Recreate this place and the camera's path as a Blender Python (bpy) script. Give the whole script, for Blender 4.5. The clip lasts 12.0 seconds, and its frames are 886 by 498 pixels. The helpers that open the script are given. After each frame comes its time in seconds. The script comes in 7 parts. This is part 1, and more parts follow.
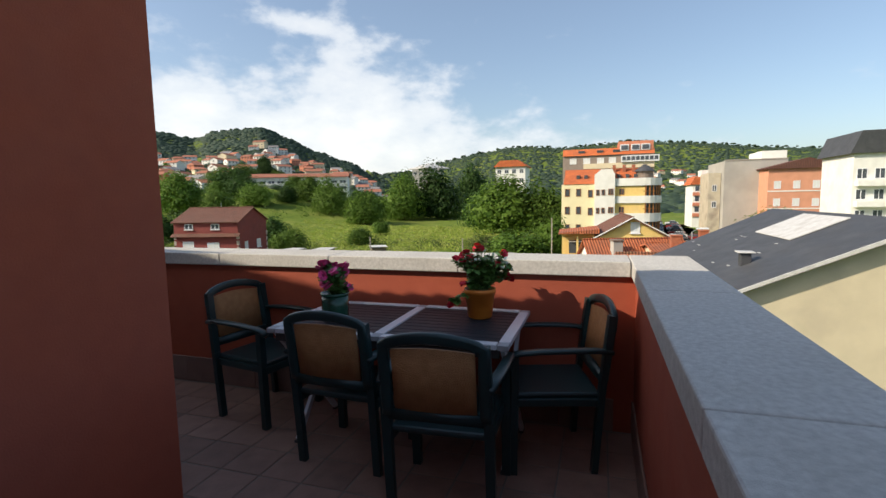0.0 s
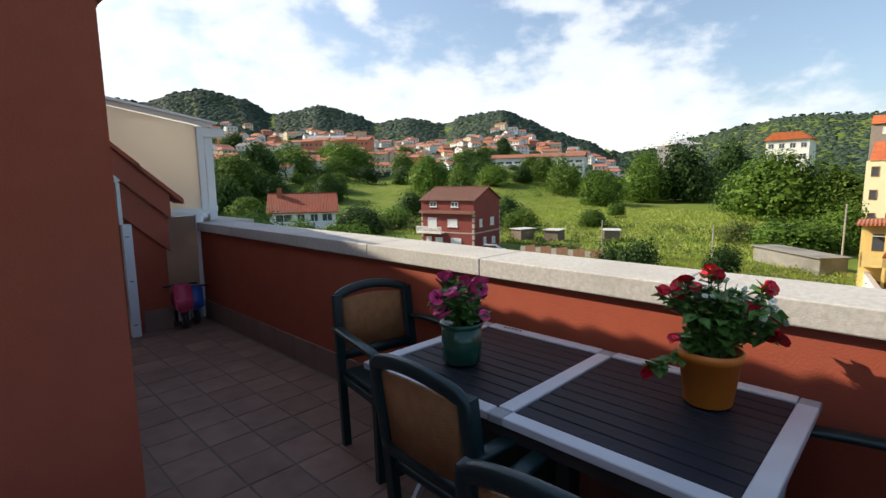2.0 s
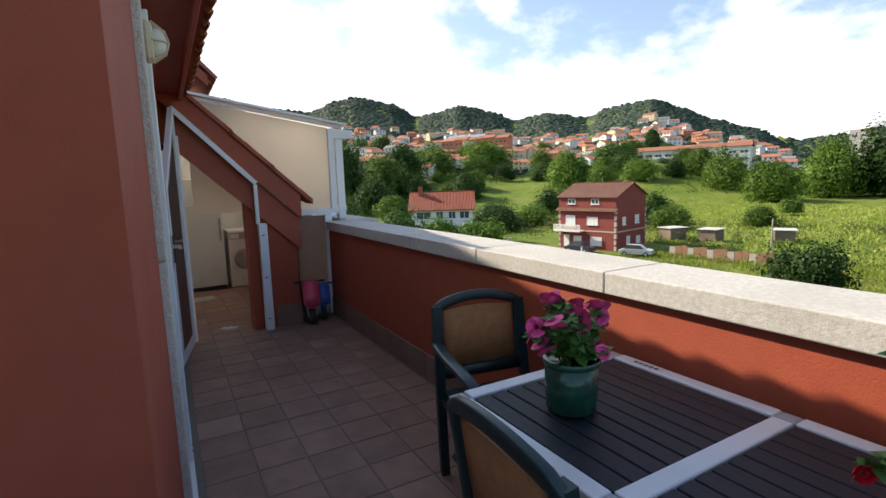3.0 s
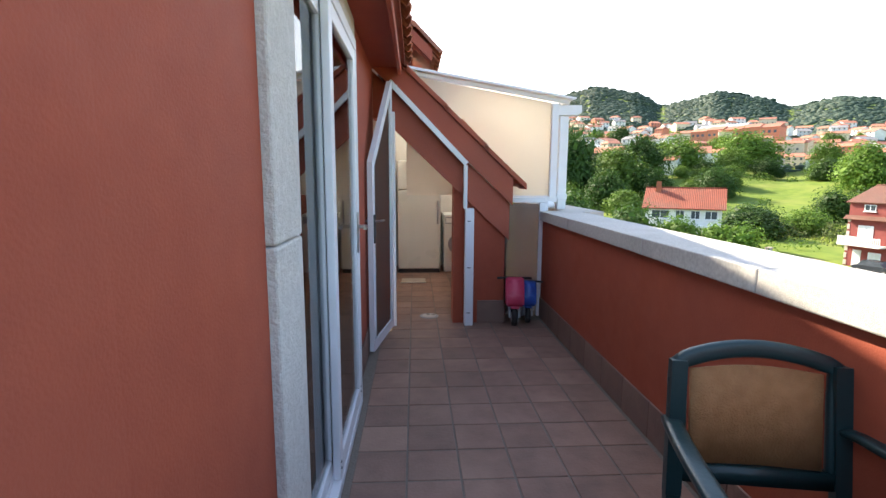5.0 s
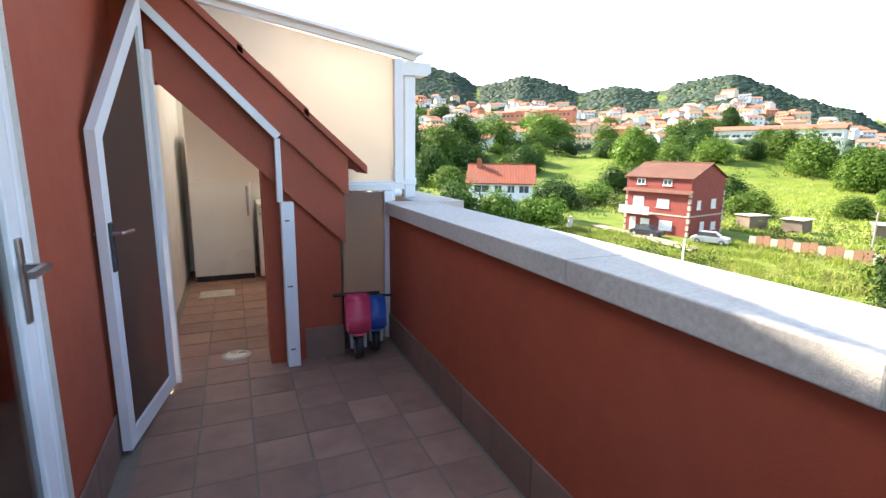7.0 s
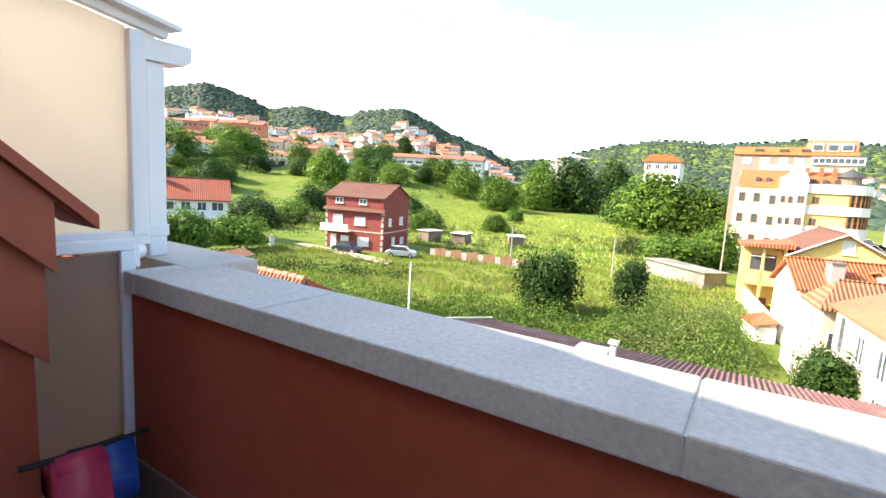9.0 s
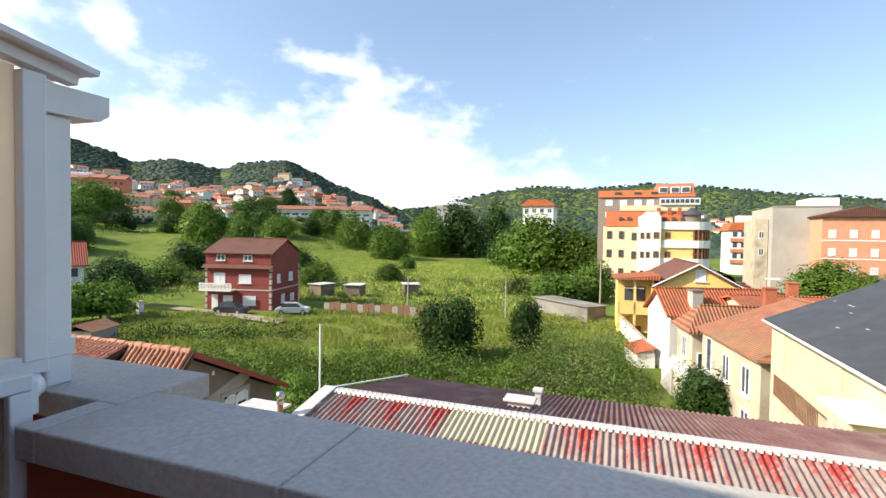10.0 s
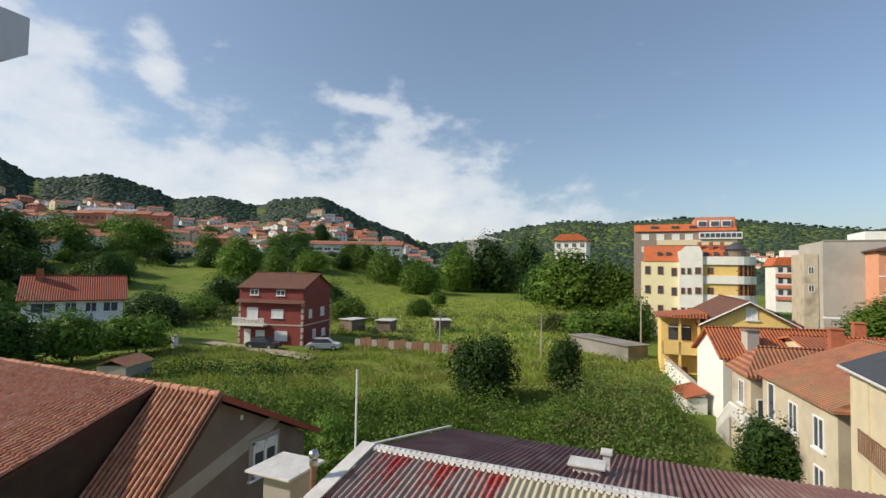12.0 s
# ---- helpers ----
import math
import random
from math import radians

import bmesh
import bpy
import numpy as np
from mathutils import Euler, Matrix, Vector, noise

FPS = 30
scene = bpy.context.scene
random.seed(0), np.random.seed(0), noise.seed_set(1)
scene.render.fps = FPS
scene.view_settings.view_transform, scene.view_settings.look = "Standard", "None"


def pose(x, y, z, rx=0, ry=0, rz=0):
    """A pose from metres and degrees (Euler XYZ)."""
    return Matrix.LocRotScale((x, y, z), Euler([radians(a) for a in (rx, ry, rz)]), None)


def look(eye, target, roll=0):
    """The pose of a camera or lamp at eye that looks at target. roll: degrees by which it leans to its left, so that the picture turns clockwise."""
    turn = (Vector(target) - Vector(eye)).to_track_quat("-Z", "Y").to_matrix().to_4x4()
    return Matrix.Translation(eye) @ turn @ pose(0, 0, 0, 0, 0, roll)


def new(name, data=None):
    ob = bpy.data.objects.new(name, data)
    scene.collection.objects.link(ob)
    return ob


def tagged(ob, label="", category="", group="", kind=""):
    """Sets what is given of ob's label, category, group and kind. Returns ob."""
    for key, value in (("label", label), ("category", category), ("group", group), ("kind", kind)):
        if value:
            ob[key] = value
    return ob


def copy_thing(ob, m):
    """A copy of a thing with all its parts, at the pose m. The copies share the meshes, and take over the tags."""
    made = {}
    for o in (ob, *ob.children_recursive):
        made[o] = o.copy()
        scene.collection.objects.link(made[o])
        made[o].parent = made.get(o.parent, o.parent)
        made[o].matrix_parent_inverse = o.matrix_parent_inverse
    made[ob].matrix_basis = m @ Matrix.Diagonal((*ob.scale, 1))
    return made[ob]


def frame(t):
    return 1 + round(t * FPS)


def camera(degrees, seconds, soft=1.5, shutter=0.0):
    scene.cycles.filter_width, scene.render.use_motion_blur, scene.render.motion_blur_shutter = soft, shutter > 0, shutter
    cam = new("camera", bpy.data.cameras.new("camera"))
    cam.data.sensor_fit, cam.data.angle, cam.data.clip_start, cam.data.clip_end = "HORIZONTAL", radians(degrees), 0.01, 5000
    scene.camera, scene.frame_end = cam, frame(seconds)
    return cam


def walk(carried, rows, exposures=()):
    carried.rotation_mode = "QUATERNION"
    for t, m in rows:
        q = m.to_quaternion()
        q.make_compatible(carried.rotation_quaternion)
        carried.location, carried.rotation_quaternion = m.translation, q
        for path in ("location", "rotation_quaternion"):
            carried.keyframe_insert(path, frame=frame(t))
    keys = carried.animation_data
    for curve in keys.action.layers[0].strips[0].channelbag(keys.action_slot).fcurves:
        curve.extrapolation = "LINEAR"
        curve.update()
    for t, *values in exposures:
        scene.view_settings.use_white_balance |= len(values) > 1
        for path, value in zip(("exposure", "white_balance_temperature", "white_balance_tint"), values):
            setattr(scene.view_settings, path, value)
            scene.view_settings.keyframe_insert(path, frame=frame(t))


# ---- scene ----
cam = camera(84.3, 12.0)

PATH = [
    (0, (-0.76, 0.091, 1.45), (1.135, 0.7, 1.247), -1.0),
    (0.5, (-0.484, 0.065, 1.45), (1.327, 0.872, 1.184), -2.4),
    (1, (-0.182, 0.151, 1.444), (1.602, 1.028, 1.229), -2.7),
    (1.5, (0.122, 0.243, 1.444), (1.754, 1.378, 1.227), -1.0),
    (2, (0.395, 0.318, 1.45), (1.805, 1.711, 1.182), -0.8),
    (2.5, (0.608, 0.419, 1.411), (1.815, 1.992, 1.15), -1.0),
    (3, (0.745, 0.526, 1.445), (1.716, 2.254, 1.179), -1.8),
    (3.5, (0.911, 0.613, 1.398), (1.497, 2.507, 1.135), -1.7),
    (4.4, (0.985, 1.0, 1.385), (1.285, 2.956, 1.1), -0.6),
    (5.5, (1.169, 1.487, 1.371), (1.194, 3.463, 1.066), 0.6),
    (6, (1.227, 1.813, 1.426), (1.254, 3.778, 1.055), 0.5),
    (6.5, (1.279, 2.144, 1.402), (1.681, 4.066, 1.022), 0.5),
    (8.5, (1.266, 3.428, 1.451), (2.668, 4.818, 1.132), 2.9),
    (9, (1.292, 3.732, 1.509), (2.97, 4.787, 1.242), 3.4),
    (9.5, (1.32, 4.053, 1.542), (3.171, 4.782, 1.33), 2.2),
    (10, (1.434, 4.399, 1.607), (3.317, 5.071, 1.552), 0.9),
    (10.5, (1.626, 4.68, 1.655), (3.5, 5.378, 1.69), 0.5),
    (11, (1.833, 4.904, 1.666), (3.715, 5.575, 1.741), 0.8),
    (11.5, (2.008, 5.028, 1.649), (3.862, 5.772, 1.726), 1.7),
    (12, (2.233, 5.132, 1.642), (4.071, 5.918, 1.727), 1.0),
]
walk(cam, [(t, look(eye, target, roll)) for t, eye, target, roll in PATH],
     [(0, 0.27, 6700, 8), (2.0, 0.45, 6700, 8), (3.5, 0.98, 6700, 8), (5.5, 2.05, 6700, 8), (6.5, 2.1, 6700, 8), (8.5, 2.1, 6700, 8), (9.0, 1.8, 6700, 8), (10.0, 0.75, 6500, 8), (11, 0.3, 6500, 8), (12, -0.05, 6500, 8)])

# ---- sky and sun ----
SUN_AZ, SUN_EL = 122.0, 33.5
sd = Vector((math.cos(radians(SUN_AZ)) * math.cos(radians(SUN_EL)), math.sin(radians(SUN_AZ)) * math.cos(radians(SUN_EL)), math.sin(radians(SUN_EL))))
sun = new("sun", bpy.data.lights.new("sun", "SUN"))
sun.data.energy, sun.data.angle, sun.data.color = 4.8, radians(0.5), (1.0, 0.88, 0.72)
sun.matrix_world = look(sd * 50, (0, 0, 0))
world = bpy.data.worlds.new("world")
scene.world = world
world.use_nodes = True


def build_sky():
    nt = world.node_tree
    n, l = nt.nodes, nt.links
    bg = n["Background"]
    sky = n.new("ShaderNodeTexSky")
    sky.sky_type, sky.sun_disc = "NISHITA", False
    sky.sun_elevation, sky.sun_rotation = radians(SUN_EL), radians(90 - SUN_AZ)
    sky.air_density, sky.dust_density, sky.ozone_density = 1.0, 1.8, 2.0
    tc = n.new("ShaderNodeTexCoord")
    sep = n.new("ShaderNodeSeparateXYZ")
    l.new(tc.outputs["Generated"], sep.inputs[0])

    def m(op, a, b=None, clamp=False):
        k = n.new("ShaderNodeMath")
        k.operation, k.use_clamp = op, clamp
        for i, v in enumerate((a, b)):
            if v is None:
                continue
            if isinstance(v, (int, float)):
                k.inputs[i].default_value = v
            else:
                l.new(v, k.inputs[i])
        return k.outputs[0]
    az = m("ARCTAN2", sep.outputs[1], sep.outputs[0])
    el = m("ARCSINE", sep.outputs[2])
    # cloud field: stretched noise on azimuth and elevation, thickest low over the hills
    comb = n.new("ShaderNodeCombineXYZ")
    l.new(m("MULTIPLY", az, 6.5), comb.inputs[0])
    l.new(m("MULTIPLY", el, 11.0), comb.inputs[1])
    nz = n.new("ShaderNodeTexNoise")
    nz.inputs["Scale"].default_value, nz.inputs["Detail"].default_value, nz.inputs["Roughness"].default_value = 1.7, 10, 0.55
    l.new(comb.outputs[0], nz.inputs["Vector"])
    dens = nz.outputs[0]

    def blob(a0, e0, wa, we, amount):
        da = m("DIVIDE", m("SUBTRACT", az, radians(a0)), radians(wa))
        de = m("DIVIDE", m("SUBTRACT", el, radians(e0)), radians(we))
        r = m("ADD", m("MULTIPLY", da, da), m("MULTIPLY", de, de))
        return m("MULTIPLY", m("EXPONENT", m("MULTIPLY", r, -1.0)), amount)
    total = m("ADD", dens, -0.24)
    for b in CLOUDS:
        total = m("ADD", total, blob(*b))
    ramp = n.new("ShaderNodeMapRange")
    ramp.interpolation_type = "SMOOTHSTEP"
    ramp.inputs["From Min"].default_value, ramp.inputs["From Max"].default_value = 0.37, 0.66
    l.new(total, ramp.inputs[0])
    cover = m("ADD", m("MULTIPLY", ramp.outputs[0], 0.66), 0.09)
    shade = n.new("ShaderNodeMapRange")
    shade.inputs["From Min"].default_value, shade.inputs["From Max"].default_value = 0.45, 1.0
    l.new(total, shade.inputs[0])
    cc = n.new("ShaderNodeMix")
    cc.data_type = "RGBA"
    cc.inputs["A"].default_value, cc.inputs["B"].default_value = (4.6, 5.0, 5.7, 1), (6.9, 6.85, 6.8, 1)
    l.new(shade.outputs[0], cc.inputs["Factor"])
    # cooler and a little brighter towards the haze
    mix = n.new("ShaderNodeMix")
    mix.data_type = "RGBA"
    l.new(cover, mix.inputs["Factor"])
    l.new(sky.outputs[0], mix.inputs["A"])
    l.new(cc.outputs["Result"], mix.inputs["B"])
    l.new(mix.outputs["Result"], bg.inputs[0])
    bg.inputs[1].default_value = 0.145


# azimuth, elevation, widths, amount
CLOUDS = [(62, 4, 15, 10.5, 0.40), (47, 5, 12, 8.0, 0.40), (38, 5, 9, 8.0, 0.36), (28.5, 9, 5.5, 9.0, 0.40), (22, 7, 7, 8.0, 0.36), (12, 4, 10, 6.0, 0.34), (0, 3.5, 9, 3.6, 0.26), (33, 18.4, 4.2, 1.2, 0.44),
          (54.8, 22, 1.9, 2.2, 0.40), (53.6, 18.7, 2.4, 1.7, 0.38), (64.5, 17.5, 4.5, 4.8, 0.38), (90, 15, 19, 22, 0.36), (120, 20, 40, 30, 0.34), (15, 34, 60, 11, -0.10), (0, 2, 90, 2.0, 0.12)]
build_sky()


# ---- building helpers ----
def mk(name, c1, c2, scale=6.0, rough=0.8, bump=0.2, bscale=None, metal=0.0, c3=None, s3=1.2, amt3=0.5, rnd=0.0, stretch=(1, 1, 1), detail=6.0, spec=0.5):
    """A worn surface: two tones in fine noise, a third in broad stains, fine relief, and a shift of tone from object to object."""
    m = bpy.data.materials.new(name)
    m.use_nodes = True
    n, l = m.node_tree.nodes, m.node_tree.links
    b = n["Principled BSDF"]
    b.inputs["Roughness"].default_value, b.inputs["Metallic"].default_value = rough, metal
    b.inputs["Specular IOR Level"].default_value = spec
    tc, mp = n.new("ShaderNodeTexCoord"), n.new("ShaderNodeMapping")
    mp.inputs["Scale"].default_value = stretch
    l.new(tc.outputs["Object"], mp.inputs[0])
    vec = mp.outputs[0]
    if rnd:
        info, add = n.new("ShaderNodeObjectInfo"), n.new("ShaderNodeVectorMath")
        sc = n.new("ShaderNodeMath")
        sc.operation = "MULTIPLY"
        sc.inputs[1].default_value = 37.0
        l.new(info.outputs["Random"], sc.inputs[0])
        l.new(vec, add.inputs[0])
        l.new(sc.outputs[0], add.inputs[1])
        vec = add.outputs[0]

    def noise_tex(s, d):
        t = n.new("ShaderNodeTexNoise")
        t.inputs["Scale"].default_value, t.inputs["Detail"].default_value = s, d
        l.new(vec, t.inputs["Vector"])
        return t.outputs[0]

    def span(v, lo, hi):
        r = n.new("ShaderNodeMapRange")
        r.inputs["From Min"].default_value, r.inputs["From Max"].default_value = lo, hi
        l.new(v, r.inputs[0])
        return r.outputs[0]

    def mixc(f, a, bb):
        x = n.new("ShaderNodeMix")
        x.data_type = "RGBA"
        l.new(f, x.inputs["Factor"])
        for key, v in (("A", a), ("B", bb)):
            if isinstance(v, tuple):
                x.inputs[key].default_value = (*v, 1)
            else:
                l.new(v, x.inputs[key])
        return x.outputs["Result"]
    col = mixc(span(noise_tex(scale, detail), 0.3, 0.7), c1, c2)
    if c3:
        f = span(noise_tex(s3, 5), 0.5, 0.72)
        mu = n.new("ShaderNodeMath")
        mu.operation = "MULTIPLY"
        mu.inputs[1].default_value = amt3
        l.new(f, mu.inputs[0])
        col = mixc(mu.outputs[0], col, c3)
    if rnd:
        hs = n.new("ShaderNodeHueSaturation")
        l.new(span(info.outputs["Random"], 0, 1), hs.inputs["Value"])
        hs.inputs["Value"].default_value = 1
        r = n.new("ShaderNodeMapRange")
        r.inputs["To Min"].default_value, r.inputs["To Max"].default_value = 1 - rnd, 1 + rnd
        l.new(info.outputs["Random"], r.inputs[0])
        l.new(r.outputs[0], hs.inputs["Value"])
        l.new(col, hs.inputs["Color"])
        col = hs.outputs[0]
    l.new(col, b.inputs["Base Color"])
    rr = n.new("ShaderNodeMapRange")
    rr.inputs["To Min"].default_value, rr.inputs["To Max"].default_value = max(rough - 0.12, 0.03), min(rough + 0.1, 1)
    l.new(noise_tex(scale * 0.4, 3), rr.inputs[0])
    l.new(rr.outputs[0], b.inputs["Roughness"])
    if bump:
        bp = n.new("ShaderNodeBump")
        bp.inputs["Strength"].default_value, bp.inputs["Distance"].default_value = bump, 0.02
        l.new(noise_tex(bscale or scale * 3, 4), bp.inputs["Height"])
        l.new(bp.outputs[0], b.inputs["Normal"])
    return m


def glass(name, tint=(1, 1, 1), rough=0.0, see=0.9, gloss=1.0):
    """A pane: clear with the mirror gloss of real glass."""
    m = bpy.data.materials.new(name)
    m.use_nodes = True
    n, l = m.node_tree.nodes, m.node_tree.links
    n.remove(n["Principled BSDF"])
    out = n["Material Output"]
    tr, gl, mx, fr = n.new("ShaderNodeBsdfTransparent"), n.new("ShaderNodeBsdfGlossy"), n.new("ShaderNodeMixShader"), n.new("ShaderNodeFresnel")
    tr.inputs[0].default_value = (*[c * see for c in tint], 1)
    gl.inputs["Roughness"].default_value = rough
    fr.inputs[0].default_value = 1.5 if gloss == 1.0 else 1.5 + gloss
    l.new(fr.outputs[0], mx.inputs[0])
    l.new(tr.outputs[0], mx.inputs[1])
    l.new(gl.outputs[0], mx.inputs[2])
    l.new(mx.outputs[0], out.inputs[0])
    return m


def frosted(name, col):
    """Milky sheet that lets light through and blurs what is behind it."""
    m = bpy.data.materials.new(name)
    m.use_nodes = True
    n, l = m.node_tree.nodes, m.node_tree.links
    out = n["Material Output"]
    b = n["Principled BSDF"]
    b.inputs["Base Color"].default_value, b.inputs["Roughness"].default_value = (*col, 1), 0.4
    tl, mx = n.new("ShaderNodeBsdfTranslucent"), n.new("ShaderNodeMixShader")
    tl.inputs[0].default_value = (*col, 1)
    mx.inputs[0].default_value = 0.85
    l.new(b.outputs[0], mx.inputs[1])
    l.new(tl.outputs[0], mx.inputs[2])
    tp, m2 = n.new("ShaderNodeBsdfTransparent"), n.new("ShaderNodeMixShader")
    m2.inputs[0].default_value = 0.15
    l.new(mx.outputs[0], m2.inputs[1])
    l.new(tp.outputs[0], m2.inputs[2])
    l.new(m2.outputs[0], out.inputs[0])
    return m


def mesh_of(name, bm, material, smooth=False):
    bmesh.ops.recalc_face_normals(bm, faces=bm.faces)
    me = bpy.data.meshes.new(name)
    bm.to_mesh(me)
    bm.free()
    for mm in (material if isinstance(material, (list, tuple)) else [material]):
        me.materials.append(mm)
    if smooth:
        me.shade_smooth()
    return me


def part(name, bm, material, parent=None, label="", smooth=False, at=None):
    ob = new(name, mesh_of(name, bm, material, smooth))
    ob.parent = parent
    if at is not None:
        ob.matrix_basis = at
    return tagged(ob, label)


def same(name, me, parent, at):
    ob = new(name, me)
    ob.parent = parent
    ob.matrix_basis = at
    return ob


def thing(name, label, category, at=None, group=""):
    ob = new(name)
    ob.empty_display_size = 0.1
    if at is not None:
        ob.matrix_basis = at
    return tagged(ob, label, category, group)


def farther(k, at):
    """The same direction from the end of the terrace, k times as far and as large."""
    c = Vector((2.16, 5.03, 1.56))
    return Matrix.Translation(c) @ Matrix.Scale(k, 4) @ Matrix.Translation(-c) @ at


def structure(ob):
    ob["kind"] = "structure"
    return ob


def bx(bm, x0, x1, y0, y1, z0, z1, bev=0.0, m=None, mi=0):
    """A box with softened edges added to bm."""
    r = bmesh.ops.create_cube(bm, size=1)
    vs = r["verts"]
    for v in vs:
        v.co = Vector(((x0 + x1) / 2 + v.co.x * (x1 - x0), (y0 + y1) / 2 + v.co.y * (y1 - y0), (z0 + z1) / 2 + v.co.z * (z1 - z0)))
    fs = {f for v in vs for f in v.link_faces}
    if bev:
        es = {e for v in vs for e in v.link_edges}
        r = bmesh.ops.bevel(bm, geom=list(es), offset=bev, segments=2 if bev > 0.004 else 1, affect="EDGES", profile=0.5)
        vs = list({v for f in r["faces"] for v in f.verts} | {v for v in vs if v.is_valid})
    if mi:
        for f in {f for v in vs for f in v.link_faces}:
            f.material_index = mi
    if m is not None:
        bmesh.ops.transform(bm, matrix=m, verts=vs)
    return bm


def boxed(*a, **k):
    return bx(bmesh.new(), *a, **k)


def prism(pts, axis, a, b, bm=None):
    """The outline pts, in the two axes other than axis, drawn out from a to b."""
    bm = bm or bmesh.new()
    def at(p, w):
        q = list(p)
        q.insert("xyz".index(axis), w)
        return q
    lo, hi = [bm.verts.new(at(p, a)) for p in pts], [bm.verts.new(at(p, b)) for p in pts]
    bm.faces.new(lo)
    bm.faces.new(hi[::-1])
    for i in range(len(pts)):
        j = (i + 1) % len(pts)
        bm.faces.new((lo[i], hi[i], hi[j], lo[j]))
    return bm


def bar(bm, p, q, w, h=None, up=(0, 0, 1)):
    """A square bar from p to q."""
    p, q, h = Vector(p), Vector(q), h or w
    d = (q - p).normalized()
    s = d.cross(Vector(up))
    s = s.normalized() if s.length > 1e-4 else Vector((1, 0, 0))
    u = s.cross(d).normalized()
    c = [bm.verts.new(o + s * a * w / 2 + u * b * h / 2) for o in (p, q) for a, b in ((-1, -1), (1, -1), (1, 1), (-1, 1))]
    for f in ((3, 2, 1, 0), (4, 5, 6, 7), (0, 1, 5, 4), (1, 2, 6, 5), (2, 3, 7, 6), (3, 0, 4, 7)):
        bm.faces.new([c[i] for i in f])
    return bm


def tube(bm, pts, radii, seg=10, caps=True):
    """A round body through pts with the given radii."""
    pts = [Vector(p) for p in pts]
    rings = []
    for i, p in enumerate(pts):
        d = (pts[min(i + 1, len(pts) - 1)] - pts[max(i - 1, 0)]).normalized()
        s = d.orthogonal().normalized() if abs(d.z) > 0.9 else d.cross(Vector((0, 0, 1))).normalized()
        if abs(d.z) > 0.9:
            s = (Vector((1, 0, 0)) - d * d.x).normalized()
        u = d.cross(s)
        r = radii[i] if isinstance(radii, (list, tuple)) else radii
        rings.append([bm.verts.new(p + (s * math.cos(k * 2 * math.pi / seg) + u * math.sin(k * 2 * math.pi / seg)) * r) for k in range(seg)])
    for a, b in zip(rings, rings[1:]):
        for k in range(seg):
            bm.faces.new((a[k], a[(k + 1) % seg], b[(k + 1) % seg], b[k]))
    if caps:
        bm.faces.new(rings[0][::-1])
        bm.faces.new(rings[-1])
    return bm


def lathe(bm, prof, seg=24, centre=(0, 0, 0)):
    """Spins (radius, z) pairs round the upright axis."""
    cx, cy, cz = centre
    rings = [[bm.verts.new((cx + r * math.cos(k * 2 * math.pi / seg), cy + r * math.sin(k * 2 * math.pi / seg), cz + z)) for k in range(seg)] for r, z in prof]
    for a, b in zip(rings, rings[1:]):
        for k in range(seg):
            bm.faces.new((a[k], a[(k + 1) % seg], b[(k + 1) % seg], b[k]))
    bm.faces.new(rings[0][::-1])
    bm.faces.new(rings[-1])
    return bm


# ---- materials ----
RENDER_RED = mk("red_render", (0.345, 0.068, 0.030), (0.31, 0.058, 0.026), 14, 0.75, 0.12, 150, c3=(0.30, 0.075, 0.045), s3=0.9, amt3=0.45)
RED_PAINT = mk("red_paint", (0.36, 0.075, 0.036), (0.32, 0.062, 0.03), 5, 0.6, 0.1, 60, c3=(0.24, 0.06, 0.035), s3=1.6, amt3=0.4)
GRANITE = mk("granite", (0.42, 0.40, 0.37), (0.56, 0.54, 0.50), 60, 0.85, 0.18, 220, c3=(0.36, 0.34, 0.30), s3=1.8, amt3=0.6, rnd=0.03)
TRIM_STONE = mk("trim_stone", (0.60, 0.58, 0.54), (0.50, 0.48, 0.44), 30, 0.85, 0.5, 90, c3=(0.45, 0.42, 0.37), s3=2.5, amt3=0.5)
TERRACOTTA = mk("terracotta_tile", (0.27, 0.155, 0.115), (0.20, 0.115, 0.085), 9, 0.62, 0.15, 70, c3=(0.36, 0.22, 0.16), s3=2.2, amt3=0.6, rnd=0.14)
GROUT = mk("grout", (0.20, 0.165, 0.135), (0.165, 0.14, 0.115), 30, 0.9, 0.3, 90)
SKIRT = mk("skirting_tile", (0.22, 0.13, 0.10), (0.17, 0.10, 0.08), 8, 0.6, 0.12, 60, c3=(0.27, 0.18, 0.14), s3=2.0, rnd=0.08)
WHITE_ALU = mk("white_aluminium", (0.78, 0.79, 0.82), (0.72, 0.73, 0.76), 4, 0.35, 0.04, 50, c3=(0.60, 0.60, 0.60), s3=3, amt3=0.35)
STEEL = mk("steel", (0.55, 0.55, 0.56), (0.45, 0.45, 0.46), 12, 0.3, 0.05, 60, metal=1.0)
DARK_SLOT = mk("dark_plastic", (0.03, 0.03, 0.03), (0.045, 0.045, 0.045), 10, 0.5, 0.1)
CHAIR_GREEN = mk("green_resin", (0.007, 0.027, 0.029), (0.011, 0.036, 0.038), 5, 0.38, 0.06, 80)
CHAIR_TAN = mk("tan_weave", (0.42, 0.20, 0.075), (0.33, 0.145, 0.05), 22, 0.7, 0.5, 160, c3=(0.25, 0.10, 0.04), s3=9, amt3=0.5)
TABLE_SLAT = mk("dark_slat", (0.012, 0.016, 0.023), (0.02, 0.025, 0.034), 20, 0.5, 0.12, 90, stretch=(4, 0.6, 1), spec=0.25)
TABLE_WHITE = mk("table_frame_white", (0.62, 0.64, 0.68), (0.56, 0.58, 0.62), 8, 0.35, 0.05, 60)
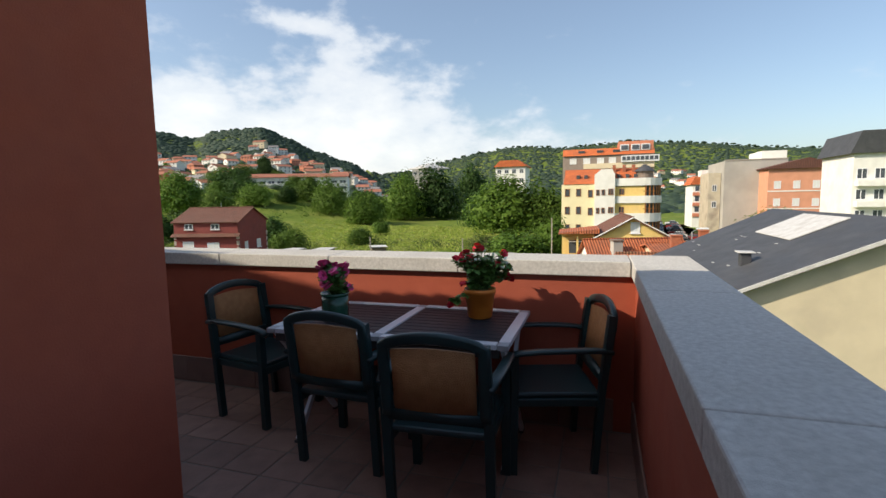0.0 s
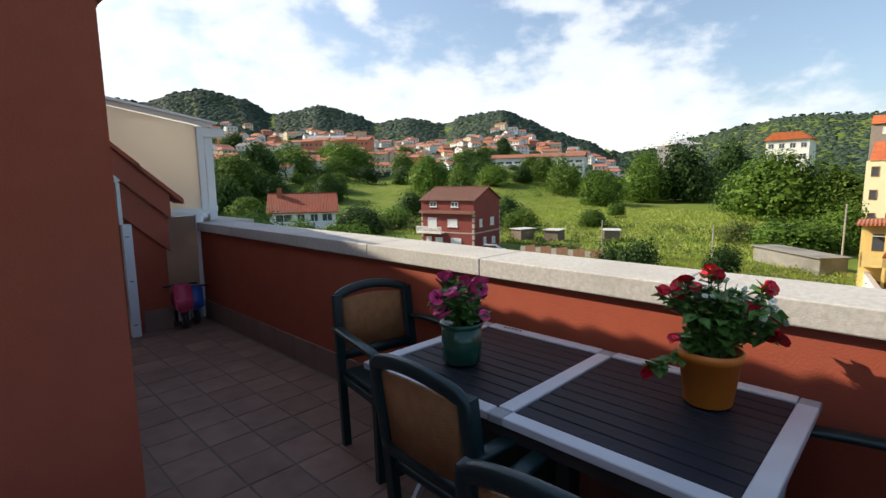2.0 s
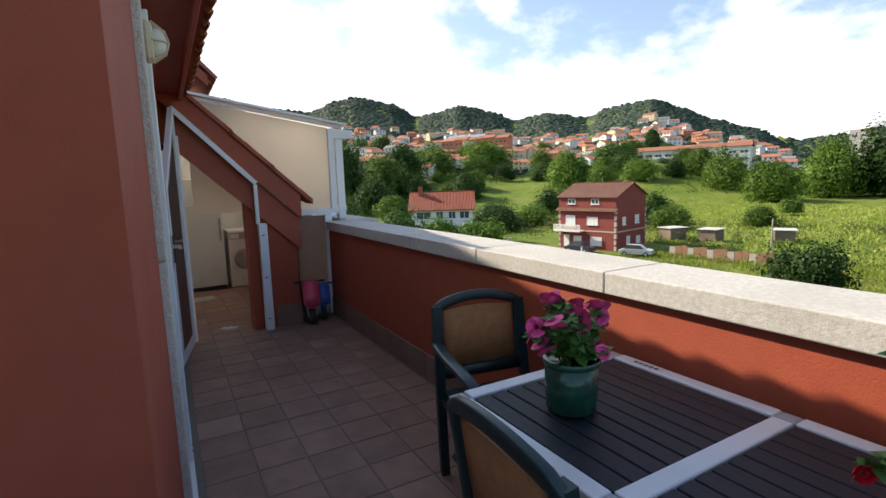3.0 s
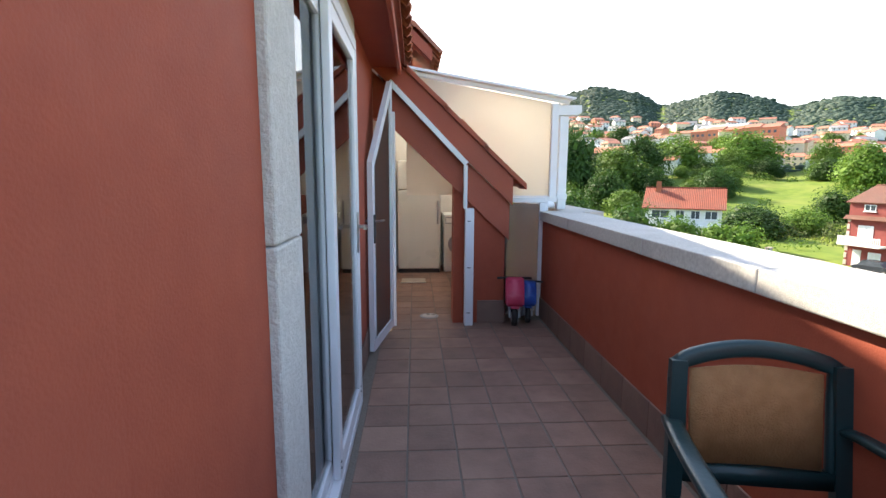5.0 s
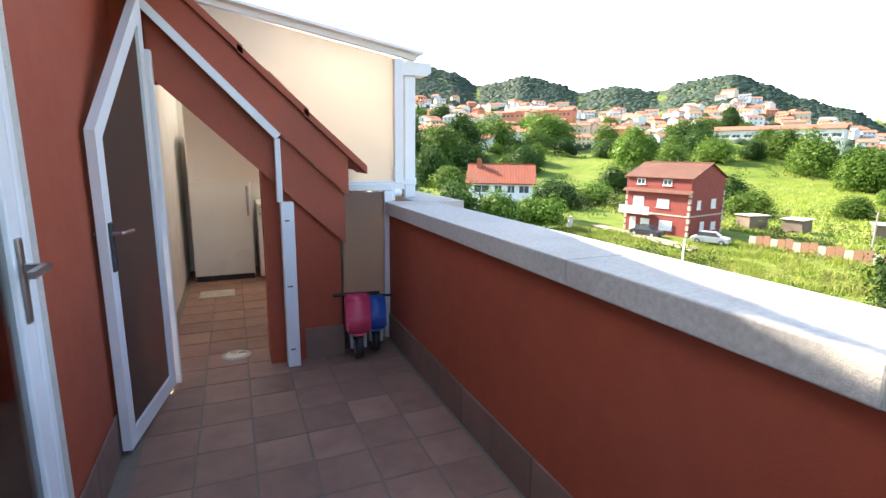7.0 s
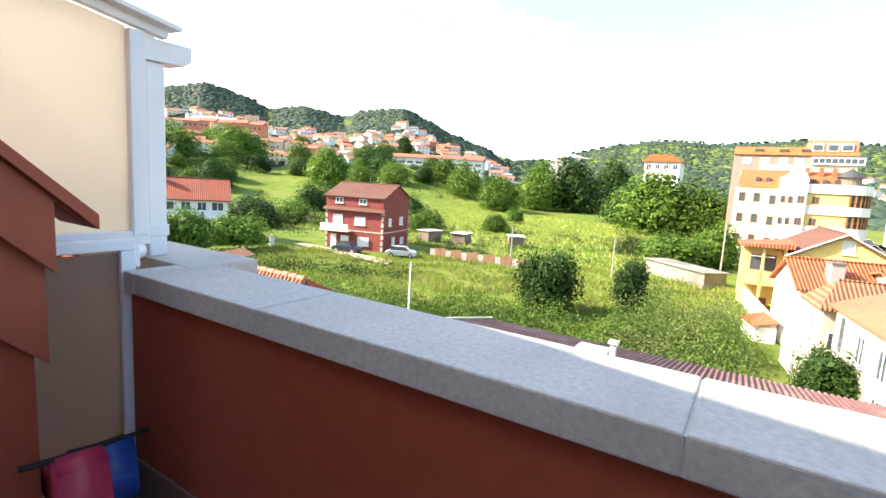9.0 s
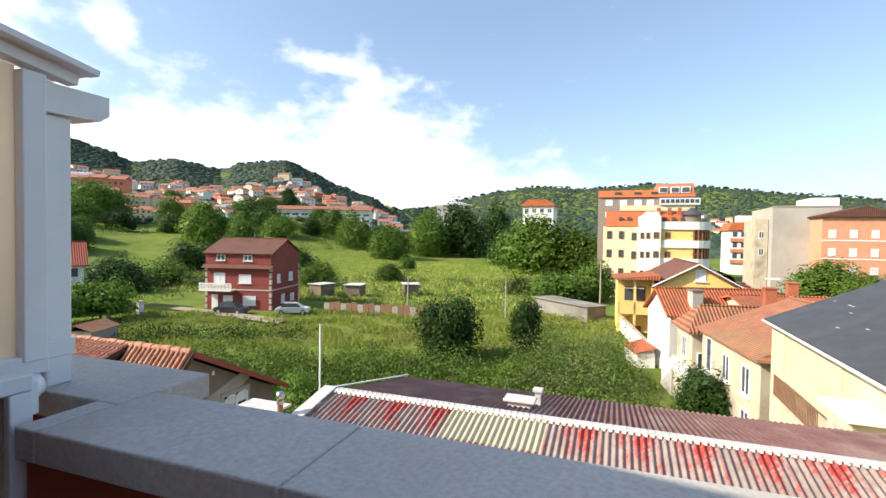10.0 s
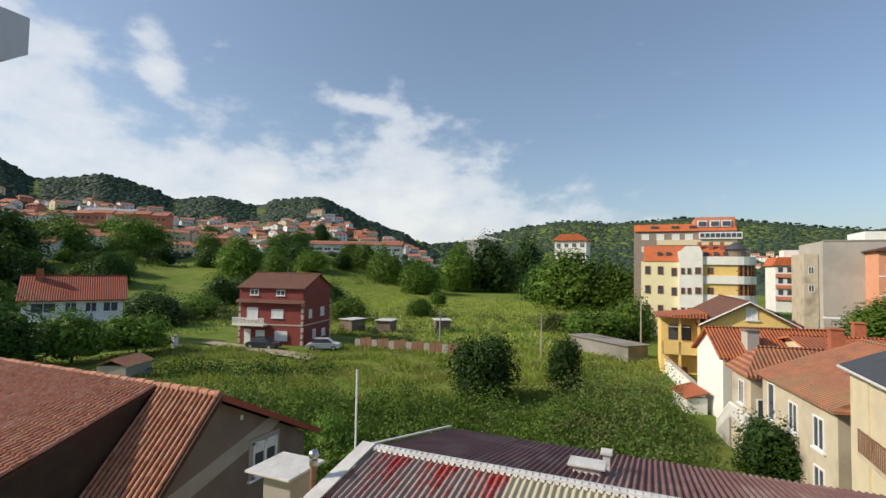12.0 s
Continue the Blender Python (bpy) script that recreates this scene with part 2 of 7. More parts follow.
POT_GREEN = mk("green_glaze", (0.012, 0.055, 0.035), (0.02, 0.09, 0.055), 9, 0.18, 0.1, 20, c3=(0.05, 0.14, 0.10), s3=14, amt3=0.5)
POT_ORANGE = mk("orange_pot", (0.75, 0.24, 0.03), (0.68, 0.20, 0.025), 10, 0.5, 0.05)
SOIL = mk("soil", (0.03, 0.02, 0.012), (0.06, 0.04, 0.025), 60, 0.95, 0.8, 90)
LEAF = mk("leaf", (0.06, 0.15, 0.025), (0.10, 0.22, 0.04), 25, 0.5, 0.2, 60)
LEAF_DARK = mk("stem", (0.05, 0.12, 0.03), (0.09, 0.16, 0.04), 25, 0.6, 0.1)
PINK = mk("pink_petal", (0.74, 0.03, 0.20), (0.84, 0.10, 0.33), 60, 0.6, 0.1)
PINK_DARK = mk("petal_eye", (0.20, 0.0, 0.05), (0.3, 0.01, 0.1), 60, 0.6, 0.0)
REDP = mk("red_petal", (0.62, 0.008, 0.03), (0.75, 0.02, 0.06), 60, 0.55, 0.1)
WHITEP = mk("white_petal", (0.8, 0.82, 0.75), (0.7, 0.74, 0.6), 60, 0.6, 0.1)
CLAY = mk("roof_clay", (0.40, 0.13, 0.06), (0.30, 0.09, 0.045), 7, 0.8, 0.35, 40, c3=(0.22, 0.10, 0.07), s3=2.2, amt3=0.6, rnd=0.12)
FRIDGE = mk("white_enamel", (0.74, 0.75, 0.70), (0.70, 0.71, 0.66), 3, 0.3, 0.02)
INNER = mk("plaster", (0.70, 0.68, 0.63), (0.62, 0.60, 0.55), 5, 0.85, 0.1, 50)
CURTAIN = mk("curtain", (0.72, 0.76, 0.80), (0.62, 0.67, 0.72), 12, 0.8, 0.2, 30, stretch=(1, 6, 0.4))
MILKY = frosted("milky_sheet", (0.95, 0.91, 0.83))
CLEAR = glass("clear_glass", (0.86, 0.93, 0.93), 0.0, 0.85, 1.3)
# same milky sheet, the darkness behind the lower panel put into its colour
MILKY_DIM = frosted("milky_sheet_dim", (0.52, 0.47, 0.43))
FROST = frosted("frosted_glass", (0.46, 0.36, 0.30))
TOY_PINK = mk("pink_plastic", (0.62, 0.06, 0.13), (0.55, 0.05, 0.11), 9, 0.4, 0.05)
TOY_BLUE = mk("blue_plastic", (0.03, 0.10, 0.42), (0.025, 0.08, 0.35), 9, 0.4, 0.05)
RUBBER = mk("rubber", (0.015, 0.015, 0.015), (0.03, 0.03, 0.03), 30, 0.7, 0.3)
GREYP = mk("grey_plastic", (0.35, 0.36, 0.38), (0.3, 0.31, 0.33), 10, 0.5, 0.05)
# ---- terrace: walls, parapet, floor ----
XW, YC, YG = 0.705, 1.66, 5.8
XC = 0.675


def roof_z(x):
    return 1.31 + 0.945 * (2.08 - x)


slab = structure(part("floor", boxed(-3.2, 2.33, -0.12, 9.2, -0.3, -0.0045), GROUT))
structure(part("wall_south", boxed(-3.2, 2.62, -0.39, -0.12, -9, 0.968), RENDER_RED))
structure(part("wall_east", boxed(2.33, 2.62, -0.12, 5.96, -9, 0.968), RENDER_RED))
structure(part("wall_nib", boxed(2.55, 2.85, 5.962, 8.4, -9, 0.968), RENDER_RED))
structure(part("wall_under", boxed(-3.2, 2.328, -0.118, 9.2, -9, -0.302), RENDER_RED))
structure(part("wall_corner", boxed(-3.2, XC, YC, YC + 0.25, -0.01, 2.72), RENDER_RED))
structure(part("wall_house", prism([(XC - 0.2, YC + 0.25), (XC, YC + 0.25), (XW + 0.002, 2.479), (XC - 0.2, 2.479)], "z", -0.01, 2.62), RENDER_RED))
structure(part("wall_house", boxed(XW - 0.25, XW, 4.252, YG, -0.01, 2.32), RENDER_RED))
structure(part("wall_house", boxed(XW - 0.25, XW, 2.481, 4.25, 2.13, 2.32), RENDER_RED))
structure(part("wall_back", boxed(-3.4, -3.2, -0.3, YC + 0.25, -9, 2.6), RENDER_RED))


def coping(x0, x1, y0, y1):
    return boxed(x0, x1, y0, y1, 0.97, 1.062, bev=0.006)


parapet_cap = structure(new("coping"))
part("mortar_bed", boxed(2.30, 2.66, -0.084, 5.95, 0.972, 1.056), TRIM_STONE, parapet_cap)
part("mortar_bed", boxed(-3.2, 2.66, -0.445, -0.096, 0.972, 1.056), TRIM_STONE, parapet_cap)
for y0, y1 in ((-0.087, 0.967), (0.973, 1.93), (1.936, 2.89), (2.896, 3.79), (3.796, 5.07), (5.076, 5.864)):
    part("stone", coping(2.295, 2.665, y0, y1), GRANITE, parapet_cap)
part("stone", coping(2.295, 2.526, 5.87, 5.955), GRANITE, parapet_cap)
part("stone", coping(2.53, 2.90, 5.87, 7.1), GRANITE, parapet_cap)
part("stone", coping(2.53, 2.90, 7.106, 8.4), GRANITE, parapet_cap)
for x0, x1 in ((-3.3, -2.2), (-2.194, -1.0), (-0.994, 0.2), (0.206, 1.4), (1.406, 2.665)):
    part("stone", coping(x0, x1, -0.45, -0.093), GRANITE, parapet_cap)

# stone trim and sliding door in the house wall
surround = structure(new("door_surround"))
part("stone", boxed(XW - 0.12, XW + 0.03, 2.48, 2.76, 0.0, 1.20, bev=0.008), TRIM_STONE, surround)
part("stone", boxed(XW - 0.12, XW + 0.03, 2.48, 2.76, 1.204, 2.13, bev=0.008), TRIM_STONE, surround)
part("stone", boxed(XW - 0.12, XW + 0.03, 4.133, 4.25, 0.0, 2.13, bev=0.008), TRIM_STONE, surround)
part("stone", boxed(XW - 0.12, XW + 0.03, 2.48, 4.25, 2.133, 2.28, bev=0.008), TRIM_STONE, surround)
slider = structure(new("door_1"))
slider.matrix_basis = pose(-0.045, 0, 0)
bm = bmesh.new()
bx(bm, 0.66, 0.80, 2.762, 4.131, 0.0, 0.05, 0.004)
bx(bm, 0.70, 0.80, 2.762, 4.131, 2.07, 2.131, 0.004)
bx(bm, 0.70, 0.735, 2.762, 2.785, 0.05, 2.07, 0.004)
bx(bm, 0.70, 0.80, 4.093, 4.131, 0.05, 2.07, 0.004)
bx(bm, 0.757, 0.761, 2.785, 4.093, 0.05, 0.075, 0.0)
part("door_frame", bm, WHITE_ALU, slider)


def sash(name, x, y0, y1, w=0.055):
    bm = bmesh.new()
    bx(bm, x, x + 0.034, y0, y0 + w, 0.052, 2.068, 0.005)
    bx(bm, x, x + 0.034, y1 - w, y1, 0.052, 2.068, 0.005)
    bx(bm, x, x + 0.034, y0 + w, y1 - w, 0.052, 0.14, 0.005)
    bx(bm, x, x + 0.034, y0 + w, y1 - w, 2.0, 2.068, 0.005)
    s = part(name, bm, WHITE_ALU, slider)
    g = part("pane", boxed(x + 0.014, x + 0.019, y0 + w, y1 - w, 0.14, 2.0), CLEAR, s)
    g.visible_shadow = False
    return s


sash("sash", 0.722, 2.775, 3.33)
s2 = sash("sash", 0.762, 3.26, 4.091, 0.075)
bm = boxed(0.796, 0.806, 4.03, 4.06, 0.95, 1.18, 0.003)
bar(bm, (0.80, 4.045, 1.10), (0.85, 4.045, 1.10), 0.02)
bar(bm, (0.85, 4.06, 1.10), (0.85, 3.94, 1.10), 0.018)
part("handle", bm, STEEL, s2)
bm = bmesh.new()
for yy in (3.28, 4.075):
    for zz in (0.10, 0.13):
        bx(bm, 0.796, 0.799, yy - 0.006, yy + 0.006, zz - 0.004, zz + 0.004)
part("screw", bm, DARK_SLOT, s2)

# the room behind the sliding door
structure(part("wall_room", boxed(-1.8, -1.7, 2.0, 5.3, 0.0, 2.3), INNER))
structure(part("wall_room", boxed(-1.7, 0.5, 1.9, 2.0, 0.0, 2.3), INNER))
structure(part("wall_room", boxed(-1.7, 0.5, 5.2, 5.3, 0.0, 2.3), INNER))
structure(part("ceiling", boxed(-1.7, 0.5, 2.0, 5.2, 2.25, 2.3), INNER))
bm = bmesh.new()
cv = []
for i in range(61):
    yy = 2.95 + 0.42 * i / 60
    xx = 0.60 + 0.02 * math.sin(i * 1.05) + 0.008 * math.sin(i * 2.3)
    cv.append((bm.verts.new((xx, yy, 0.04)), bm.verts.new((xx, yy, 2.05))))
for a, b in zip(cv, cv[1:]):
    bm.faces.new((a[0], b[0], b[1], a[1]))
cur = thing("curtain", "sheer pale blue-white curtain hanging in folds behind the sliding door", "curtain")
ob = part("cloth", bm, CURTAIN, cur, smooth=True)
so = ob.modifiers.new("thickness", "SOLIDIFY")
so.thickness = 0.004
part("rail", tube(bmesh.new(), [(0.60, 2.8, 2.08), (0.60, 4.09, 2.08)], 0.01), WHITE_ALU, cur)

# wall lamp above the door
lamp = thing("wall_lamp", "oval bulkhead wall lamp with cream cage on the red house wall", "lamp", pose(XW + 0.03, 2.64, 1.98) @ Matrix.Scale(0.78, 4))
bm = lathe(bmesh.new(), [(0.06, 0), (0.065, 0.01), (0.06, 0.03), (0.05, 0.035)], 20)
bmesh.ops.transform(bm, matrix=pose(0, 0, 0, 0, 90, 0) @ Matrix.Diagonal((1.5, 1, 1, 1)), verts=bm.verts)
part("base", bm, mk("cream_plastic", (0.62, 0.55, 0.40), (0.55, 0.48, 0.35), 10, 0.5), lamp)
bm = bmesh.new()
bmesh.ops.create_uvsphere(bm, u_segments=16, v_segments=10, radius=0.05)
bmesh.ops.transform(bm, matrix=pose(0.045, 0, 0) @ Matrix.Diagonal((0.9, 0.85, 1.35, 1)), verts=bm.verts)
part("glass_cover", bm, mk("milk_glass", (0.75, 0.72, 0.62), (0.7, 0.68, 0.6), 10, 0.2), lamp, smooth=True)
bm = bmesh.new()
for a in (-0.03, 0, 0.03):
    tube(bm, [(0.03, a * 1.3, -0.085), (0.085, a, -0.045), (0.098, a, 0), (0.085, a, 0.045), (0.03, a * 1.3, 0.085)], 0.004, 6)
tube(bm, [(0.03, -0.062, 0), (0.085, -0.035, 0), (0.1, 0, 0), (0.085, 0.035, 0), (0.03, 0.062, 0)], 0.004, 6)
part("cage", bm, mk("cage_paint", (0.55, 0.48, 0.35), (0.5, 0.44, 0.33), 10, 0.5), lamp)

# roof over the terrace wall: clay eave, soffit board
eave = structure(new("roof_eave"))
EY = 2.42
part("soffit", boxed(-1.0, 0.95, EY, YG - 0.03, 2.325, 2.345), RED_PAINT, eave)
part("fascia", boxed(0.935, 0.965, EY, YG - 0.122, 2.26, 2.352, 0.004), RED_PAINT, eave)


def roll_tile(length=0.42, w=0.22, h=0.055, t=0.014):
    """One curved clay tile lying along x, its low end at x = 0."""
    bm = bmesh.new()
    k = 6
    rows = []
    for x, s in ((0, 1.0), (-length, 0.86)):
        o = [bm.verts.new((x, -math.cos(math.pi * i / k) * w / 2 * s, math.sin(math.pi * i / k) * h * s)) for i in range(k + 1)]
        n = [bm.verts.new((x, -math.cos(math.pi * i / k) * (w / 2 * s - t), math.sin(math.pi * i / k) * (h * s - t) - 0.001)) for i in range(k + 1)]
        rows.append((o, n))
    (o0, n0), (o1, n1) = rows
    for i in range(k):
        bm.faces.new((o0[i], o0[i + 1], o1[i + 1], o1[i]))
        bm.faces.new((n0[i + 1], n0[i], n1[i], n1[i + 1]))
        bm.faces.new((o0[i + 1], o0[i], n0[i], n0[i + 1]))
    return bm


tile_me = mesh_of("clay_tile", roll_tile(), CLAY, smooth=False)
SLOPE = math.degrees(math.atan(0.945))


def lay_tiles(parent, me, x_low, z_low, y0, y1, rows, slope, pitch_y=0.20, run=0.36, turn=0.0, org=(0, 0, 0)):
    """Rows of clay tiles from the eave (x_low, z_low) upwards and towards -x."""
    c, s = math.cos(radians(slope)), math.sin(radians(slope))
    base = pose(*org, 0, 0, turn)
    n = max(1, round((y1 - y0) / pitch_y))
    rnd = random.Random(int(x_low * 100) + n)
    for r in range(rows):
        for i in range(n):
            y = y0 + (i + 0.5) * (y1 - y0) / n
            m = pose(x_low - r * run * c, y + rnd.uniform(-0.006, 0.006), z_low + r * run * s + 0.01, rnd.uniform(-1.5, 1.5), slope + 2 + rnd.uniform(-0.8, 0.8), rnd.uniform(-1, 1))
            same("tile", me, parent, base @ m)


def pan_under(x_low, z_low, y0, y1, length, slope, parent, name="roof_bed", material=None, th=0.03):
    c, s = math.cos(radians(slope)), math.sin(radians(slope))
    pts = [(x_low, z_low - th), (x_low, z_low), (x_low - length * c, z_low + length * s), (x_low - length * c, z_low + length * s - th)]
    return part(name, prism(pts, "y", y0, y1), material or CLAY, parent)


# above the sliding door
pan_under(1.0, 2.355, EY, YG - 0.12, 4.9, SLOPE, eave)
pan_under(0.66, 2.675, YC - 0.05, EY - 0.01, 4.4, SLOPE, eave)
part("gable_end", prism([(XW, 2.325), (XW, roof_z(XW) - 0.04), (-2.4, roof_z(-2.4) - 0.04), (-3.2, roof_z(-2.4) - 0.04), (-3.2, 2.325)], "y", YC, YC + 0.25), RENDER_RED, eave)
lay_tiles(eave, tile_me, 1.03, 2.345, EY, YG - 0.1, 4, SLOPE)
# the gable side where the roof runs down beside the parapet
gable = structure(new("gable_roof"))
pan_under(2.06, 1.325, YG - 0.09, 6.95, 6.2, SLOPE, gable, material=RED_PAINT)
# cover boards of the verge: four overlapping lengths
for k in range(5):
    a, b = 2.095 - k * 0.36, 2.095 - (k + 1) * 0.36 - 0.03
    pts = [(a, roof_z(a) + 0.012 + 0.02), (b, roof_z(b) + 0.005 + 0.012), (b, roof_z(b) - 0.028), (a, roof_z(a) - 0.02)]
    part("verge_tile", prism(pts, "y", YG - 0.13, YG + 0.2), RED_PAINT, gable)
lay_tiles(gable, tile_me, 2.06, 1.35, YG + 0.2, 6.9, 8, SLOPE)

gw = structure(new("wall_gable"))


def band(name, x0, x1, up, down, y0, y1, material=RED_PAINT):
    pts = [(x1, roof_z(x1) - up), (x1, roof_z(x1) - down), (x0, roof_z(x0) - down), (x0, roof_z(x0) - up)]
    return part(name, prism(pts, "y", y0, y1), material, gw)


band("barge_board", 0.707, 1.975, 0.035, 0.28, YG - 0.10, YG - 0.062)
band("barge_board", 0.88, 1.955, 0.282, 0.625, YG - 0.058, YG - 0.02)
part("wall_panel", prism([(1.44, 0), (1.925, 0), (1.925, roof_z(1.925) - 0.4), (1.44, roof_z(1.44) - 0.4)], "y", YG - 0.018, YG + 0.2), RENDER_RED, gw)
part("skirting_tile", boxed(1.67, 1.935, YG - 0.032, YG - 0.0185, 0.0, 0.22, 0.003), SKIRT, gw)
part("wall_panel", prism([(0.707, 1.9), (0.707, roof_z(0.707) - 0.3), (1.0, roof_z(1.0) - 0.3), (1.0, 1.9)], "y", YG - 0.015, YG + 0.2), RENDER_RED, gw)

# white metal door frame that follows the slope
dframe = structure(new("door_2"))
bm = bmesh.new()
bx(bm, 1.54, 1.62, YG - 0.12, YG - 0.03, 0.0, 1.10, 0.005)
bx(bm, 1.522, 1.556, YG - 0.115, YG - 0.058, 1.10, 1.49, 0.003)
part("post", bm, WHITE_ALU, dframe)
bm = bar(bmesh.new(), (0.86, YG - 0.118, roof_z(0.86) - 0.26), (1.545, YG - 0.118, 1.50), 0.034, 0.045)
part("sloping_rail", bm, WHITE_ALU, dframe)
part("post", boxed(0.87, 0.905, YG - 0.11, YG - 0.05, 0, 1.95, 0.004), WHITE_ALU, dframe)
bm = bmesh.new()
for zz in (0.12, 0.55, 0.98):
    bx(bm, 1.56, 1.59, YG - 0.123, YG - 0.119, zz, zz + 0.008)
part("screw", bm, DARK_SLOT, dframe)

# the open leaf
leaf = structure(new("door_3"))
leaf.matrix_basis = pose(0.865, 5.63, 0, 0, 0, math.degrees(math.atan2(4.93 - 5.62, 0.73 - 0.85)))
W, HO, HI = 0.70, 1.49, 2.19
o = [(0, 0.03), (W, 0.03), (W, HO), (0.03, HI), (0, HI)]
i_ = [(0.065, 0.11), (W - 0.065, 0.11), (W - 0.065, HO - 0.03), (0.075, HI - 0.15), (0.065, HI - 0.15)]
bm = bmesh.new()
for k in range(5):
    j = (k + 1) % 5
    prism([o[k], o[j], i_[j], i_[k]], "y", -0.02, 0.02, bm)
part("leaf_frame", bm, WHITE_ALU, leaf)
pn = part("pane", prism(i_, "y", -0.004, 0.004), FROST, leaf)
bm = boxed(W - 0.05, W - 0.015, -0.032, -0.02, 0.88, 1.10, 0.004)
bx(bm, W - 0.05, W - 0.015, 0.02, 0.032, 0.88, 1.10, 0.004)
part("lock_plate", bm, DARK_SLOT, leaf)
bm = bmesh.new()
for s in (-1, 1):
    tube(bm, [(W - 0.03, s * 0.03, 1.05), (W - 0.03, s * 0.065, 1.05), (W - 0.06, s * 0.07, 1.05), (W - 0.15, s * 0.07, 1.045)], 0.009, 8)
part("handle", bm, STEEL, leaf)

# passage behind the gable
structure(part("wall_passage", boxed(0.62, 0.74, YG + 0.21, 9.0, 0, 2.6), INNER))
structure(part("wall_passage", boxed(0.74, 2.4, 8.9, 9.0, 0, 2.2), INNER))
structure(part("wall_passage", boxed(1.93, 1.99, YG + 0.21, 8.9, 0, 1.25), RENDER_RED))
fr = thing("refrigerator", "tall white two-door refrigerator with coloured magnets, in the passage", "refrigerator", pose(0.83, 8.29, 0))
bm = boxed(0, 0.62, 0.04, 0.58, 0.02, 1.62, 0.012)
part("cabinet", bm, FRIDGE, fr)
part("door", boxed(0.002, 0.618, 0.0, 0.038, 0.06, 1.20, 0.012), FRIDGE, fr)
part("door", boxed(0.002, 0.618, 0.0, 0.038, 1.21, 1.61, 0.012), FRIDGE, fr)
part("handle", boxed(0.565, 0.59, -0.03, -0.001, 0.72, 1.05, 0.006), GREYP, fr)
part("plinth", boxed(0.01, 0.61, 0.02, 0.5, 0.0, 0.055), DARK_SLOT, fr)
mg = thing("magnet_string", "row of small orange and green magnets on the refrigerator door", "magnet", pose(0.83, 8.285, 0))
for k in range(9):
    cc = [(0.8, 0.2, 0.03), (0.1, 0.5, 0.15), (0.7, 0.05, 0.05)][k % 3]
    mm = bpy.data.materials.get("magnet_%d" % (k % 3)) or mk("magnet_%d" % (k % 3), cc, cc, 10, 0.5, 0)
    part("magnet", boxed(0.30 + 0.034 * k, 0.328 + 0.034 * k, -0.008, -0.0005, 1.22 + 0.02 * math.sin(k * 1.7), 1.26 + 0.02 * math.sin(k * 1.7) + 0.01 * (k % 2), 0.004), mm, mg)
wm = thing("washing_machine", "white front-loading washing machine standing beside the refrigerator", "washing machine", pose(1.50, 8.30, 0))
part("cabinet", boxed(0, 0.42, 0, 0.55, 0.01, 0.85, 0.01), FRIDGE, wm)
bm = lathe(bmesh.new(), [(0.15, 0), (0.15, 0.02), (0.12, 0.035)], 24)
bmesh.ops.transform(bm, matrix=pose(0.21, 0, 0.42, 90, 0, 0), verts=bm.verts)
part("porthole", bm, GREYP, wm)
part("control_panel", boxed(0.02, 0.40, -0.008, -0.001, 0.72, 0.82, 0.003), GREYP, wm)
part("drawer", boxed(0.03, 0.15, -0.014, -0.009, 0.735, 0.80, 0.003), FRIDGE, wm)
rug = thing("bath_mat", "small pale bath mat on the passage tiles before the refrigerator", "mat", pose(1.06, 7.72, 0))
part("pile", boxed(-0.16, 0.16, -0.12, 0.12, 0.0, 0.014, 0.006), mk("mat_cloth", (0.55, 0.50, 0.42), (0.40, 0.36, 0.30), 40, 0.95, 0.8, 120), rug)
part("hem", boxed(-0.17, 0.17, -0.13, -0.12, 0.0, 0.016, 0.004), INNER, rug)
dr = thing("floor_drain", "round grey metal floor drain in the tiles at the doorway", "drain", pose(1.22, 6.02, 0.0))
part("rim", lathe(bmesh.new(), [(0.095, 0), (0.095, 0.004), (0.085, 0.006)], 28), GREYP, dr)
part("grate", lathe(bmesh.new(), [(0.07, 0.0061), (0.07, 0.009), (0.06, 0.010)], 28), STEEL, dr)

# second small roof behind, with clay tiles
dorm = structure(new("dormer_roof"))
pan_under(1.30, 2.62, 6.55, 8.4, 5.2, 43.5, dorm, material=CLAY)
lay_tiles(dorm, tile_me, 1.34, 2.63, 6.5, 8.4, 5, 43.5)
part("verge", prism([(1.26, 2.54), (1.26, 2.66), (-2.4, 6.14), (-2.4, 6.0)], "y", 6.42, 6.5), RED_PAINT, dorm)
part("dormer_wall", prism([(1.06, 1.9), (1.06, 2.72), (-2.4, 6.0), (-2.4, 1.9)], "y", 6.75, 6.9), RENDER_RED, dorm)
part("soffit", prism([(1.24, 2.53), (1.24, 2.56), (-2.4, 6.02), (-2.4, 5.98)], "y", 6.5, 8.4), RED_PAINT, dorm)

# milky enclosure with white frame
enc = structure(new("enclosure"))
part("beam", bar(bmesh.new(), (0.8, 6.2, 2.42), (2.62, 6.2, 2.125), 0.05, 0.035), WHITE_ALU, enc)
part("beam", bar(bmesh.new(), (0.8, 6.15, 2.455), (2.66, 6.15, 2.155), 0.05, 0.02), WHITE_ALU, enc)
part("roof_sheet", prism([(0.8, 2.475), (0.8, 2.465), (2.68, 2.155), (2.68, 2.165)], "y", 6.4, 8.9), MILKY, enc)
part("roof_edge", prism([(0.8, 2.478), (0.8, 2.462), (2.68, 2.158), (2.68, 2.168)], "y", 6.16, 6.4), WHITE_ALU, enc)
part("roof_edge", prism([(2.62, 2.178), (2.62, 2.14), (2.68, 2.130), (2.68, 2.168)], "y", 6.41, 8.9), WHITE_ALU, enc)
part("beam", boxed(1.97, 2.52, 6.17, 6.23, 1.135, 1.20, 0.004), WHITE_ALU, enc)
